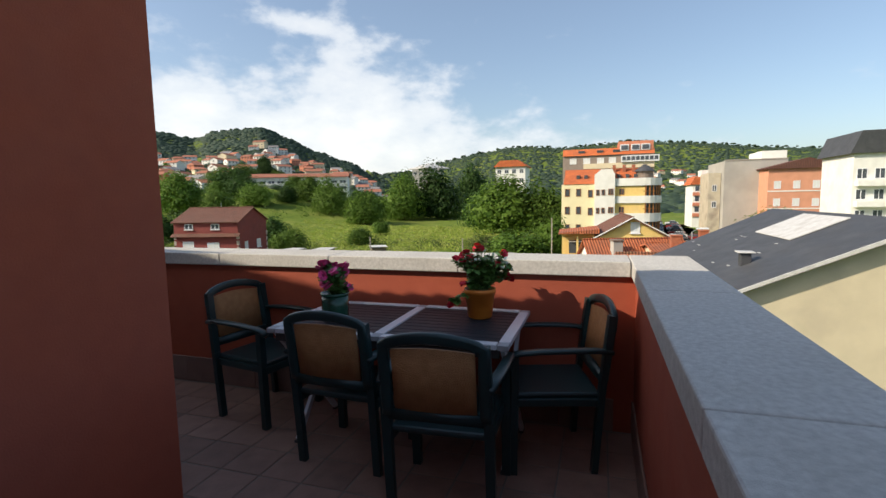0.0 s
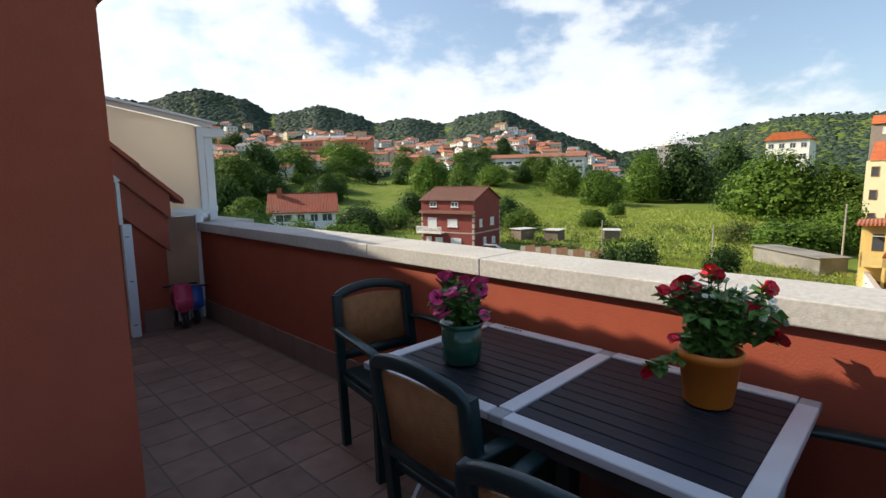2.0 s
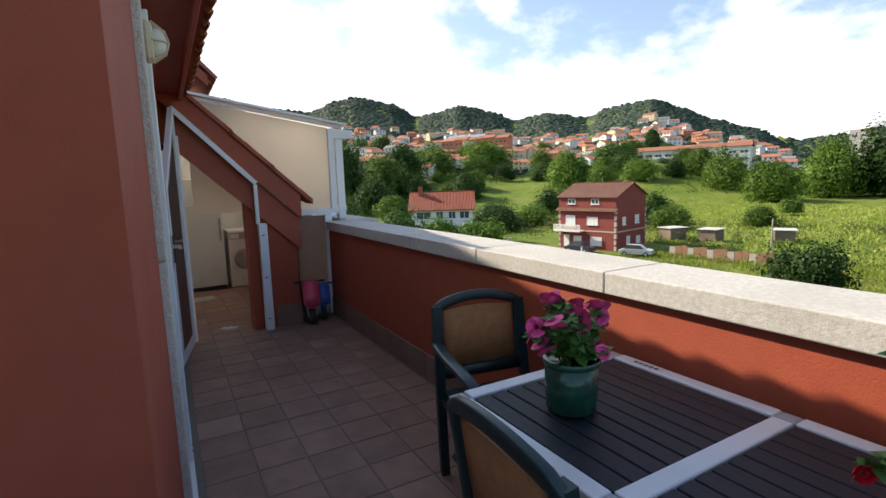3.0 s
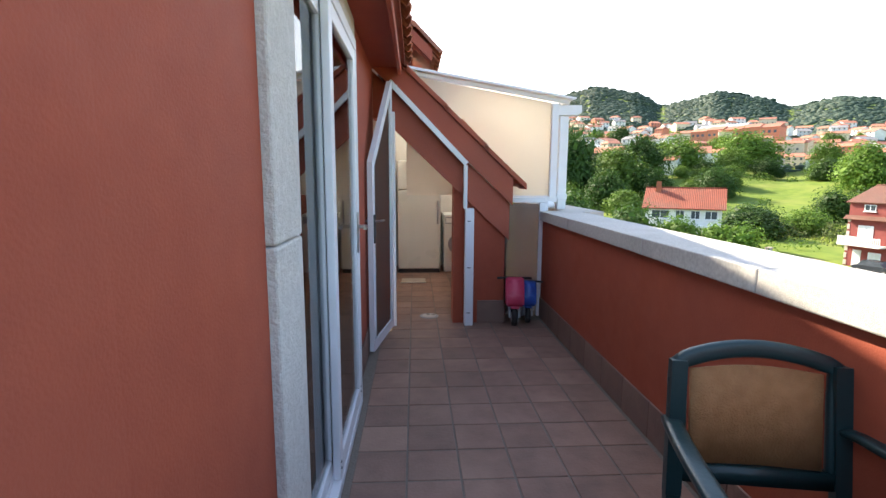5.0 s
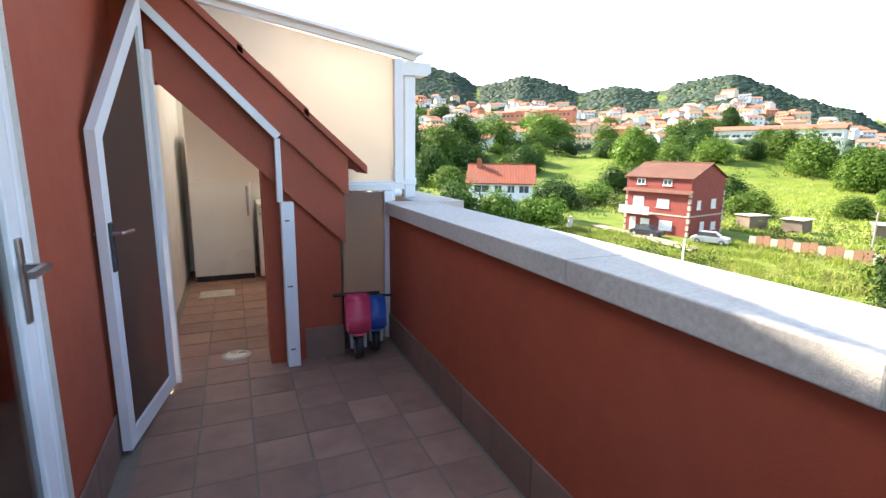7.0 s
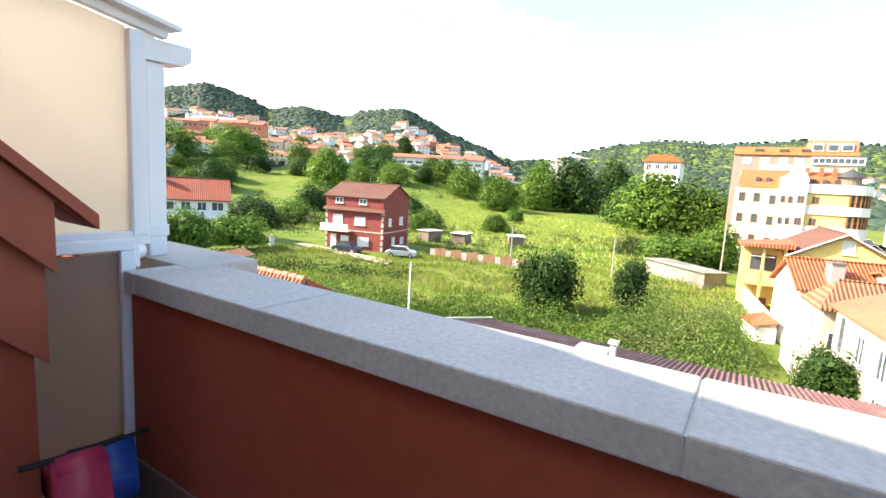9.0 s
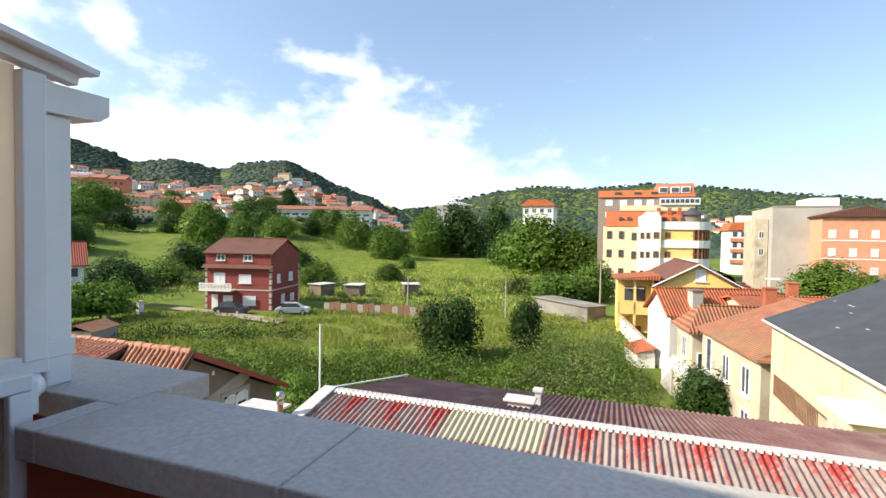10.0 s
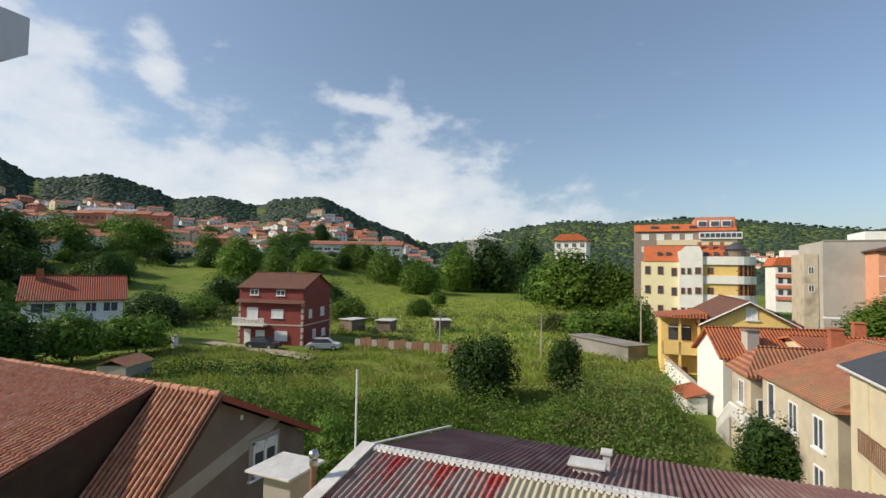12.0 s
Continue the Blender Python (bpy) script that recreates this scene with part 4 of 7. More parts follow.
BROWNW = mk("brown_render", (0.20, 0.155, 0.125), (0.165, 0.125, 0.10), 1.5, 0.9, 0.25, 40, c3=(0.13, 0.10, 0.08), s3=0.6, amt3=0.6)
PALEST = mk("pale_plaster", (0.36, 0.33, 0.28), (0.31, 0.28, 0.24), 2, 0.9, 0.2, 40)
BRICKRED = mk("red_facing", (0.25, 0.045, 0.036), (0.20, 0.038, 0.032), 3, 0.8, 0.2, 30, c3=(0.18, 0.04, 0.035), s3=0.6, amt3=0.5)
SALMON = mk("salmon_render", (0.68, 0.32, 0.20), (0.60, 0.28, 0.17), 1, 0.88, 0.1, 30)
SLATE = mk("fibre_slate", (0.060, 0.062, 0.068), (0.045, 0.047, 0.052), 3, 0.6, 0.35, 14, c3=(0.085, 0.085, 0.09), s3=0.8, amt3=0.6)
PANE_FAR = mk("far_pane", (0.05, 0.06, 0.075), (0.09, 0.10, 0.12), 1.5, 0.12, 0.0)
BLIND = mk("white_blind", (0.74, 0.74, 0.72), (0.68, 0.68, 0.66), 3, 0.6, 0.0)
WOOD_WIN = mk("brown_window", (0.30, 0.12, 0.03), (0.24, 0.09, 0.025), 4, 0.5, 0.0)
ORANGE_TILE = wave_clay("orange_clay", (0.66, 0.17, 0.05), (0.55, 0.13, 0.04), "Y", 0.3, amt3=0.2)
STONE_STRIP = mk("stone_strip", (0.50, 0.42, 0.36), (0.42, 0.35, 0.30), 5, 0.9, 0.3, 20)
RUST = mk("rusty_steel", (0.30, 0.16, 0.10), (0.22, 0.12, 0.08), 12, 0.6, 0.2, 60, metal=0.4)


def corrugated_material():
    m = mk("painted_corrugated", (0.34, 0.28, 0.25), (0.23, 0.17, 0.15), 5, 0.8, 0.3, 40, c3=(0.26, 0.20, 0.17), s3=1.5, amt3=0.5, rnd=0.08)
    n, l = m.node_tree.nodes, m.node_tree.links
    b = n["Principled BSDF"]
    src = b.inputs["Base Color"].links[0].from_socket
    tc, mp = n.new("ShaderNodeTexCoord"), n.new("ShaderNodeMapping")
    mp.inputs["Scale"].default_value = (0.35, 1.6, 1)
    l.new(tc.outputs["Object"], mp.inputs[0])
    nz, fine = n.new("ShaderNodeTexNoise"), n.new("ShaderNodeTexNoise")
    nz.inputs["Scale"].default_value, nz.inputs["Detail"].default_value = 1.5, 4
    fine.inputs["Scale"].default_value, fine.inputs["Detail"].default_value = 14, 5
    l.new(mp.outputs[0], nz.inputs["Vector"])
    l.new(tc.outputs["Object"], fine.inputs["Vector"])
    add = n.new("ShaderNodeMath")
    add.operation = "MULTIPLY_ADD"
    add.inputs[1].default_value = 0.35
    l.new(fine.outputs[0], add.inputs[0])
    l.new(nz.outputs[0], add.inputs[2])
    r = n.new("ShaderNodeMapRange")
    r.inputs["From Min"].default_value, r.inputs["From Max"].default_value = 0.64, 0.76
    l.new(add.outputs[0], r.inputs[0])
    x = n.new("ShaderNodeMix")
    x.data_type = "RGBA"
    l.new(r.outputs[0], x.inputs["Factor"])
    l.new(src, x.inputs["A"])
    x.inputs["B"].default_value = (0.36, 0.035, 0.025, 1)
    l.new(x.outputs["Result"], b.inputs["Base Color"])
    return m


CORR = corrugated_material()
CORR_FAR = mk("maroon_corrugated", (0.13, 0.055, 0.05), (0.19, 0.10, 0.09), 1.8, 0.8, 0.3, 30, c3=(0.30, 0.25, 0.22), s3=0.7, amt3=0.6, rnd=0.1)
CORR_CLEAR = mk("yellowed_sheet", (0.50, 0.46, 0.32), (0.42, 0.38, 0.26), 5, 0.4, 0.2, 30)
PALE_METAL = mk("pale_metal", (0.62, 0.61, 0.59), (0.50, 0.49, 0.47), 5, 0.5, 0.1, 40, c3=(0.36, 0.33, 0.30), s3=2, amt3=0.5)


def wave_sheet(n_wave, pitch, length, slope, amp=0.021, lap=0.0, rows=3):
    """Corrugated sheet: waves along y, running down +x at the slope, upper end at the origin."""
    bm = bmesh.new()
    k = 8
    c, s = math.cos(radians(slope)), math.sin(radians(slope))
    grid = []
    for r in range(rows):
        f = r / (rows - 1) * length
        grid.append([bm.verts.new((f * c, i * pitch / k, -f * s + amp * math.sin(2 * math.pi * i / k) + lap)) for i in range(n_wave * k + 1)])
    for a, b in zip(grid, grid[1:]):
        for i in range(n_wave * k):
            bm.faces.new((a[i], b[i], b[i + 1], a[i + 1]))
    return bm


shed = thing("corrugated_roof_shed", "low long shed roofed with peeling red-painted corrugated sheets", "shed")
PIT = 0.1062
nw = 8
ns = 13
RY1, RX = 9.70, 9.95
far_l, near_l = 3.75, 2.3
sheets = {}
for key, ln, sl_, mm in (("far", far_l, 11.3, CORR_FAR), ("near", near_l, 11.3, CORR)):
    sheets[key] = mesh_of("sheet", wave_sheet(nw, PIT, ln, sl_), mm, True)
clear_me = mesh_of("sheet", wave_sheet(nw, PIT, near_l * 0.42, 11.3, lap=0.004), CORR_CLEAR, True)
for k in range(ns):
    y = RY1 - (k + 1) * nw * PIT
    same("sheet", sheets["far"], shed, pose(RX + 0.02, y, -1.545 + 0.001 * (k % 2)))
    m180 = pose(RX - 0.02, y + nw * PIT, -1.545 + 0.001 * (k % 2), 0, 0, 180)
    if k in (3, 4):
        same("sheet", clear_me, shed, m180)
        m180 = m180 @ pose(near_l * 0.40 * 0.98, 0, -near_l * 0.40 * 0.196)
    same("sheet", sheets["near"], shed, m180)
    c, s = math.cos(radians(11.3)), math.sin(radians(11.3))
    for r in (1, 2):
        same("sheet", sheets["near"], shed, m180 @ pose(r * 2.2 * c, 0, -r * 2.2 * s - 0.006 * r))
bm = bmesh.new()
sc_n = ns * nw
for i in range(sc_n):
    y = RY1 - (i + 0.5) * PIT
    prism([(RX - 0.13, -1.562), (RX - 0.12, -1.535), (RX, -1.495), (RX + 0.10, -1.515), (RX + 0.11, -1.54), (RX, -1.52)], "y", y - 0.036, y + 0.036, bm)
bx(bm, RX - 0.10, RX + 0.10, RY1 - sc_n * PIT, RY1, -1.53, -1.512)
part("ridge_cap", bm, PALE_METAL, shed, "scalloped pale ridge capping")
part("verge_strip", prism([(RX, -1.50), (RX, -1.47), (RX - 6.5, -2.76), (RX - 6.5, -2.80)], "y", RY1 - 0.02, RY1 + 0.24), PALE_METAL, shed)
part("verge_strip", prism([(RX, -1.49), (RX, -1.47), (RX + 3.7, -2.20), (RX + 3.7, -2.23)], "y", RY1 - 0.02, RY1 + 0.05), PALE_METAL, shed)
part("wall", boxed(3.6, 13.3, -0.8, RY1 - 0.05, -9, -2.75), BEIGE_OLD, shed)
part("gable_wall", prism([(3.6, -2.9), (13.3, -2.35), (RX, -1.6)], "y", RY1 - 0.2, RY1 - 0.06), BEIGE_OLD, shed)
vent = thing("roof_vent", "pale metal flat-capped vent box on the corrugated roof", "vent", pose(11.05, 6.15, -1.80))
part("box", boxed(-0.14, 0.14, -0.22, 0.22, -0.1, 0.16, 0.01), PALE_METAL, vent)
part("cap", boxed(-0.2, 0.2, -0.31, 0.31, 0.161, 0.21, 0.012), PALE_METAL, vent)
vent2 = thing("roof_cowl", "small square pale chimney cowl beside the vent box", "vent", pose(11.6, 5.88, -1.9))
part("shaft", boxed(-0.06, 0.06, -0.06, 0.06, -0.1, 0.30, 0.006), PALE_METAL, vent2)
part("cap", boxed(-0.1, 0.1, -0.1, 0.1, 0.301, 0.37, 0.01), PALE_METAL, vent2)

pole = thing("mast", "thin white metal mast standing behind the shed roof", "pole", pose(11.26, 10.94, -8.7))
part("shaft", tube(bmesh.new(), [(0, 0, 0), (0, 0, 8.13)], 0.022, 10), WHITE_ALU, pole)
part("finial", tube(bmesh.new(), [(0, 0, 8.13), (0.02, 0, 8.17)], [0.03, 0.03], 8), STEEL, pole)

flue = thing("flue_pipe", "rusty steel flue pipe with a round cowl above the yard", "chimney", pose(8.75, 10.1, -9))
part("pipe", tube(bmesh.new(), [(0, 0, 0), (0, 0, 7.55)], 0.05, 14), RUST, flue)
bm = bmesh.new()
bmesh.ops.create_uvsphere(bm, u_segments=14, v_segments=8, radius=0.085)
bmesh.ops.translate(bm, verts=bm.verts, vec=(0, 0, 7.66))
part("cowl", bm, STEEL, flue, smooth=True)
part("collar", tube(bmesh.new(), [(0, 0, 7.50), (0, 0, 7.58)], 0.065, 14), STEEL, flue)
can = thing("chimney_box", "masonry chimney with a flat pale sheet lid beside the shed", "chimney", pose(9.9, 11.5, -9))
part("shaft", boxed(-0.35, 0.3, -0.3, 0.35, 0, 6.72, 0.02), PALEST, can)
part("lid", boxed(-0.55, 0.5, -0.42, 0.62, 6.80, 6.85, 0.01), PALE_METAL, can)
for sx in (-0.3, 0.25):
    for sy in (-0.25, 0.3):
        part("lid_post", boxed(sx - 0.03, sx + 0.03, sy - 0.03, sy + 0.03, 6.72, 6.80), PALEST, can)


def tile_rows(parent, name, x_top, z_top, slope, y0, y1, rows, pitch, run, material, kind="", org=None, kmax=8):
    """Barrel tiles in one mesh, laid down the slope from the ridge towards -x."""
    c, s = math.cos(radians(slope)), math.sin(radians(slope))
    rd = random.Random(rows * 7 + int(y0))
    verts, faces = [], []
    n = int(round((y1 - y0) / pitch))
    k = 5
    for r in range(rows):
        for i in range(n):
            y = y0 + (i + 0.5) * pitch + rd.uniform(-.003, .003)
            lift = 0.034 + rd.uniform(-.004, .004)
            b = len(verts)
            for f, sc, up in ((0.0, 0.90, 0.0), (run * 1.08, 1.0, lift)):
                d = r * run + f
                for q in range(k + 1):
                    a = math.pi * q / k
                    h = math.sin(a) * 0.075 * sc + up + 0.01
                    verts.append((x_top - d * c + h * s * -1, y - math.cos(a) * pitch * 0.31 * sc, z_top - d * s + h * c))
            for q in range(k):
                faces.append((b + q, b + q + 1, b + k + 2 + q, b + k + 1 + q))
            faces.append(tuple(b + k + 1 + q for q in range(k + 1)))
    me = bpy.data.meshes.new(name)
    me.from_pydata(verts, [], faces)
    me.materials.append(material)
    ob = new(name, me)
    ob.parent = parent
    if kind:
        ob["kind"] = kind
    return ob


# brown rendered house with barrel-tile roof and a long shed dormer
TILE_NEAR = mk("barrel_tile", (0.50, 0.235, 0.145), (0.23, 0.09, 0.052), 8, 0.85, 0.3, 30, c3=(0.50, 0.34, 0.24), s3=2.0, amt3=0.5, rnd=0.15)
# bed far darker than the clay: shade between the tiles is in its colour
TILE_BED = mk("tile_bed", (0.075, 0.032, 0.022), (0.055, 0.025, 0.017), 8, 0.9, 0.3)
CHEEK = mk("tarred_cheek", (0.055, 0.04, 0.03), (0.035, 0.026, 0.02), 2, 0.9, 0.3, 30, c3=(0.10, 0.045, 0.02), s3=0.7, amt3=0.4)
bh = thing("tiled_roof_house", "brown rendered house under barrel tiles with a long shed dormer", "house")
GY, RXH, RZ = 16.62, 12.95, -2.1
YB = 31.0
xl, zl = RXH - 3.4, RZ - 3.4 * 1.14
xr, zr_ = RXH + 4.6, RZ - 2.3
part("wall", prism([(xl + 0.4, -9), (xl + 0.4, zl + 0.2), (RXH, RZ - 0.2), (xr - 0.5, zr_ + 0.05), (xr - 0.5, -9)], "y", GY + 0.3, YB), BROWNW, bh)
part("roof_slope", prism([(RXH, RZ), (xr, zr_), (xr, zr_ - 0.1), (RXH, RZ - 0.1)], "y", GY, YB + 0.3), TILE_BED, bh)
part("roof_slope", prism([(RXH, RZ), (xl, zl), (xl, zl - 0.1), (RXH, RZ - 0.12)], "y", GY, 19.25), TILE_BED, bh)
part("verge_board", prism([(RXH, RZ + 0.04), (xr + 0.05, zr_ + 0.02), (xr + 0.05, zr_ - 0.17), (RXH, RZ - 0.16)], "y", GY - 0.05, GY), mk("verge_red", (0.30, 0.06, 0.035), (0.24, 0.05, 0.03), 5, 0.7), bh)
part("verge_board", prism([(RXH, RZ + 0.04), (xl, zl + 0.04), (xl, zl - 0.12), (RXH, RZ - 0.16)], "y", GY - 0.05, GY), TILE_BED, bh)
deg = math.degrees(math.atan(1.14))
tl = mesh_of("tile", roll_tile(0.42, 0.135, 0.07), TILE_NEAR)
lay_c, lay_s = math.cos(radians(deg)), math.sin(radians(deg))
rd = random.Random(5)
for r in range(13):
    for i in range(13):
        d = r * 0.36 + 0.36
        same("tile", tl, bh, pose(RXH - d * lay_c, GY + 0.12 + i * 0.197, RZ - d * lay_s + 0.03, 0, 0, 180 + rd.uniform(-1, 1)) @ pose(0, 0, 0, 0, deg + 2, 0))
dsl = math.degrees(math.atan(0.34))
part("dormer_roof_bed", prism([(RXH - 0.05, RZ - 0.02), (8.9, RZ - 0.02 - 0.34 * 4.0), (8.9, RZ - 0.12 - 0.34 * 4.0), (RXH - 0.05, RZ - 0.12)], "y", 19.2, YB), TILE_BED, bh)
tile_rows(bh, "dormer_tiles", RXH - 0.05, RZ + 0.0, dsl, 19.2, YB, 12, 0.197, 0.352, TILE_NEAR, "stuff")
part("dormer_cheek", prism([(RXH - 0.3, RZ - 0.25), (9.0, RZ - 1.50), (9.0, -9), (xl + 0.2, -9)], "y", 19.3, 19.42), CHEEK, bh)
part("dormer_front", boxed(8.98, 9.1, 19.42, YB, -9, RZ - 1.55), BROWNW, bh)
bm = bmesh.new()
rt = mesh_of("ridge_tile", lathe(bmesh.new(), [(0.10, 0), (0.115, 0.02), (0.095, 0.40), (0.105, 0.41)], 10), TILE_NEAR)
for i in range(36):
    same("ridge_tile", rt, bh, pose(RXH, GY + 0.05 + i * 0.395, RZ + 0.0 + 0.012 * (i % 3), -90, 0, 0))
part("plaster_band", prism([(xl + 1.6, -4.62), (RXH + 2.35, RZ - 1.28), (RXH + 2.9, RZ - 1.5), (RXH + 2.4, -3.85), (xl + 1.6, -5.15)], "y", GY + 0.292, GY + 0.298), PALEST, bh)
w_ = new("window")
w_.parent = bh
bm = bmesh.new()
x0, x1, z0, z1 = 14.52, 15.6, -5.15, -4.02
for a in ((x0 - 0.14, x1 + 0.14, z1, z1 + 0.14), (x0 - 0.14, x0, z0, z1), (x1, x1 + 0.14, z0, z1)):
    bx(bm, a[0], a[1], GY + 0.26, GY + 0.31, a[2], a[3])
part("surround", bm, PALEST, w_)
bm = bmesh.new()
for a in ((x0, x1, z1 - 0.07, z1), (x0, x1, z0, z0 + 0.07), (x0, x0 + 0.07, z0, z1), (x1 - 0.07, x1, z0, z1), ((x0 + x1) / 2 - 0.05, (x0 + x1) / 2 + 0.05, z0, z1)):
    bx(bm, a[0], a[1], GY + 0.22, GY + 0.285, a[2], a[3])
part("window_frame", bm, WHITE_ALU, w_)
part("pane", boxed(x0 + 0.05, x1 - 0.05, GY + 0.27, GY + 0.28, z0 + 0.05, z1 - 0.35), PANE_FAR, w_)
part("blind", boxed(x0 + 0.05, x1 - 0.05, GY + 0.262, GY + 0.275, z1 - 0.36, z1 - 0.06), BLIND, w_)
part("window_sill", boxed(x0 - 0.16, x1 + 0.16, GY + 0.2, GY + 0.30, z0 - 0.08, z0), WHITE_ALU, w_)
for k, (x, z) in enumerate(((12.46, -3.09), (14.05, -3.07))):
    part("wall_tile", boxed(x - 0.05, x + 0.05, GY + 0.285, GY + 0.299, z - 0.07, z + 0.07), WHITEW, bh)
part("ground_extension", boxed(12.2, 16.6, 13.4, 16.9, -9, -6.6), BROWNW, bh)


def put_window(h, face, u, z, w, ht, L, W, frame_m, pane_m, parts=2, sill=True):
    """A framed window on a face of a house whose body spans 0..L by 0..W."""
    wd = new("window")
    wd.parent = h
    rot = {"x0": pose(0, u, z, 0, 0, -90), "x1": pose(L, u, z, 0, 0, 90), "y0": pose(u, 0, z), "y1": pose(u, W, z, 0, 0, 180)}[face]
    wd.matrix_basis = rot
    t = 0.08
    bm = bmesh.new()
    bx(bm, -w / 2, w / 2, -0.06, 0.0, ht - t, ht)
    bx(bm, -w / 2, w / 2, -0.06, 0.0, 0, t)
    bx(bm, -w / 2, -w / 2 + t, -0.06, 0.0, t, ht - t)
    bx(bm, w / 2 - t, w / 2, -0.06, 0.0, t, ht - t)
    for i in range(1, parts):
        x = -w / 2 + w * i / parts
        bx(bm, x - t / 2, x + t / 2, -0.05, 0.0, t, ht - t)
    part("window_frame", bm, frame_m, wd)
    part("pane", boxed(-w / 2 + t, w / 2 - t, -0.025, -0.002, t, ht - t), pane_m, wd)
    if sill:
        part("window_sill", boxed(-w / 2 - 0.1, w / 2 + 0.1, -0.14, 0.0, -0.09, -0.01), STONE_STRIP if frame_m is not WHITE_ALU else WHITE_ALU, wd)
    return wd


def house(name, label, at, L, W, zb, ze, zr, wall_m, roof_m, axis, wins=(), over=0.35, th=0.14, hip=0.0, frame_m=None, pane_m=None, category="house"):
    """A house with a pitched roof whose ridge runs along axis; the body spans 0..L by 0..W."""
    h = thing(name, label, category, at)
    frame_m, pane_m = frame_m or WHITE_ALU, pane_m or PANE_FAR
    if axis == "x":
        part("wall", prism([(0, zb), (0, ze), (W / 2, zr - 0.02 if not hip else ze), (W, ze), (W, zb)], "x", 0, L), wall_m, h)
    else:
        part("wall", prism([(0, zb), (0, ze), (L / 2, zr - 0.02 if not hip else ze), (L, ze), (L, zb)], "y", 0, W), wall_m, h)
    A, B = (L, W) if axis == "x" else (W, L)
    sl = (zr - ze) / (B / 2)
    zo = ze - sl * over
    bm = bmesh.new()
    hp = hip

    def P(a, b, z):
        return (a, b, z) if axis == "x" else (b, a, z)
    for dz, flip in ((0.03, False), (0.03 - th, True)):
        e = [bm.verts.new(P(a, b, zo + dz)) for a, b in ((-over, -over), (A + over, -over), (A + over, B + over), (-over, B + over))]
        r = [bm.verts.new(P(a, B / 2, zr + dz)) for a in (-over + hp, A + over - hp)]
        fs = [(e[0], e[1], r[1], r[0]), (e[2], e[3], r[0], r[1])]
        if hp:
            fs += [(e[1], e[2], r[1]), (e[3], e[0], r[0])]
        for f in fs:
            bm.faces.new(f)
        if not flip:
            top = e, r
        else:
            for i in range(4):
                j = (i + 1) % 4
                if hp or i in (0, 2):
                    bm.faces.new((top[0][i], top[0][j], e[j], e[i]))
            if not hp:
                bm.faces.new((top[0][1], top[1][1], r[1], e[1]))
                bm.faces.new((top[1][1], top[0][2], e[2], r[1]))
                bm.faces.new((top[0][0], e[0], r[0], top[1][0]))
                bm.faces.new((top[1][0], r[0], e[3], top[0][3]))
    part("roof", bm, roof_m, h)
    ra, rb = Vector(P(-over + hp, B / 2, zr + 0.06)), Vector(P(A + over - hp, B / 2, zr + 0.06))
    part("ridge", tube(bmesh.new(), [ra, rb], 0.09, 6), roof_m, h)
    for wdef in wins:
        put_window(h, *wdef[:5], L, W, wdef[5] if len(wdef) > 5 else frame_m, wdef[6] if len(wdef) > 6 else pane_m)
    return h


# slate-roofed building on the right, gable towards the terrace
sb = thing("slate_roof_building", "beige rendered building under a dark fibre-slate roof", "building")
SY, SZE, SZR, SYR = -2.12, -2.08, 0.62, -8.2
part("wall", prism([(SY - 0.25, -9), (SY - 0.25, SZE - 0.02), (SYR, SZR - 0.1), (2 * SYR - SY + 0.25, SZE - 0.02), (2 * SYR - SY + 0.25, -9)], "x", 15.2, 27.6), BEIGE, sb)
part("roof_slope", prism([(SY, SZE), (SYR, SZR), (SYR, SZR + 0.07), (SY, SZE + 0.07)], "x", 14.9, 27.9), SLATE, sb)
part("roof_slope", prism([(2 * SYR - SY, SZE), (SYR, SZR), (SYR, SZR + 0.07), (2 * SYR - SY, SZE + 0.07)], "x", 14.9, 27.9), SLATE, sb)
part("gutter", tube(bmesh.new(), [(14.9, SY + 0.06, SZE - 0.02), (27.9, SY + 0.06, SZE - 0.02)], 0.06, 8), PALE_METAL, sb)
part("verge", bar(bmesh.new(), (14.88, SY, SZE + 0.05), (14.88, SYR, SZR + 0.05), 0.05, 0.1), PALE_METAL, sb)
k = (SZR - SZE) / (SYR - SY)
part("roof_light", prism([(-7.9, SZE + (-7.9 - SY) * k + 0.09), (-6.2, SZE + (-6.2 - SY) * k + 0.09), (-6.2, SZE + (-6.2 - SY) * k + 0.12), (-7.9, SZE + (-7.9 - SY) * k + 0.12)], "x", 19.0, 23.0), PALE_METAL, sb, "pale sheet patch")
rd = random.Random(3)
for i in range(14):
    x, y = rd.uniform(16, 27), rd.uniform(-6, -2.8)
    z = SZE + (y - SY) * k + 0.072
    part("lichen_patch", boxed(x - 0.09, x + 0.09, y - 0.05, y + 0.05, z, z + 0.012), PALE_METAL, sb)
vs = thing("slate_roof_vent", "short dark metal vent on the slate roof", "vent", pose(18.0, -4.6, SZE + (-4.6 - SY) * k + 0.05))
part("shaft", boxed(-0.16, 0.16, -0.16, 0.16, -0.1, 0.38, 0.02), SLATE, vs)
part("cap", boxed(-0.26, 0.26, -0.26, 0.26, 0.40, 0.45, 0.02), PALE_METAL, vs)
# street-side face with balcony
bal = new("balcony")
bal.parent = sb
part("slab", boxed(20.6, 25.4, -2.79, -1.9, -5.0, -4.84), BEIGE_OLD, bal)
part("rail", boxed(20.6, 25.4, -1.95, -1.90, -4.05, -4.0), RUST, bal)
for i in range(33):
    part("baluster", boxed(20.62 + i * 0.148, 20.65 + i * 0.148, -1.94, -1.91, -4.84, -4.05), RUST, bal)
part("upper_recess", boxed(20.4, 25.6, -2.82, -2.795, -4.84, -2.35), GREYW, sb)
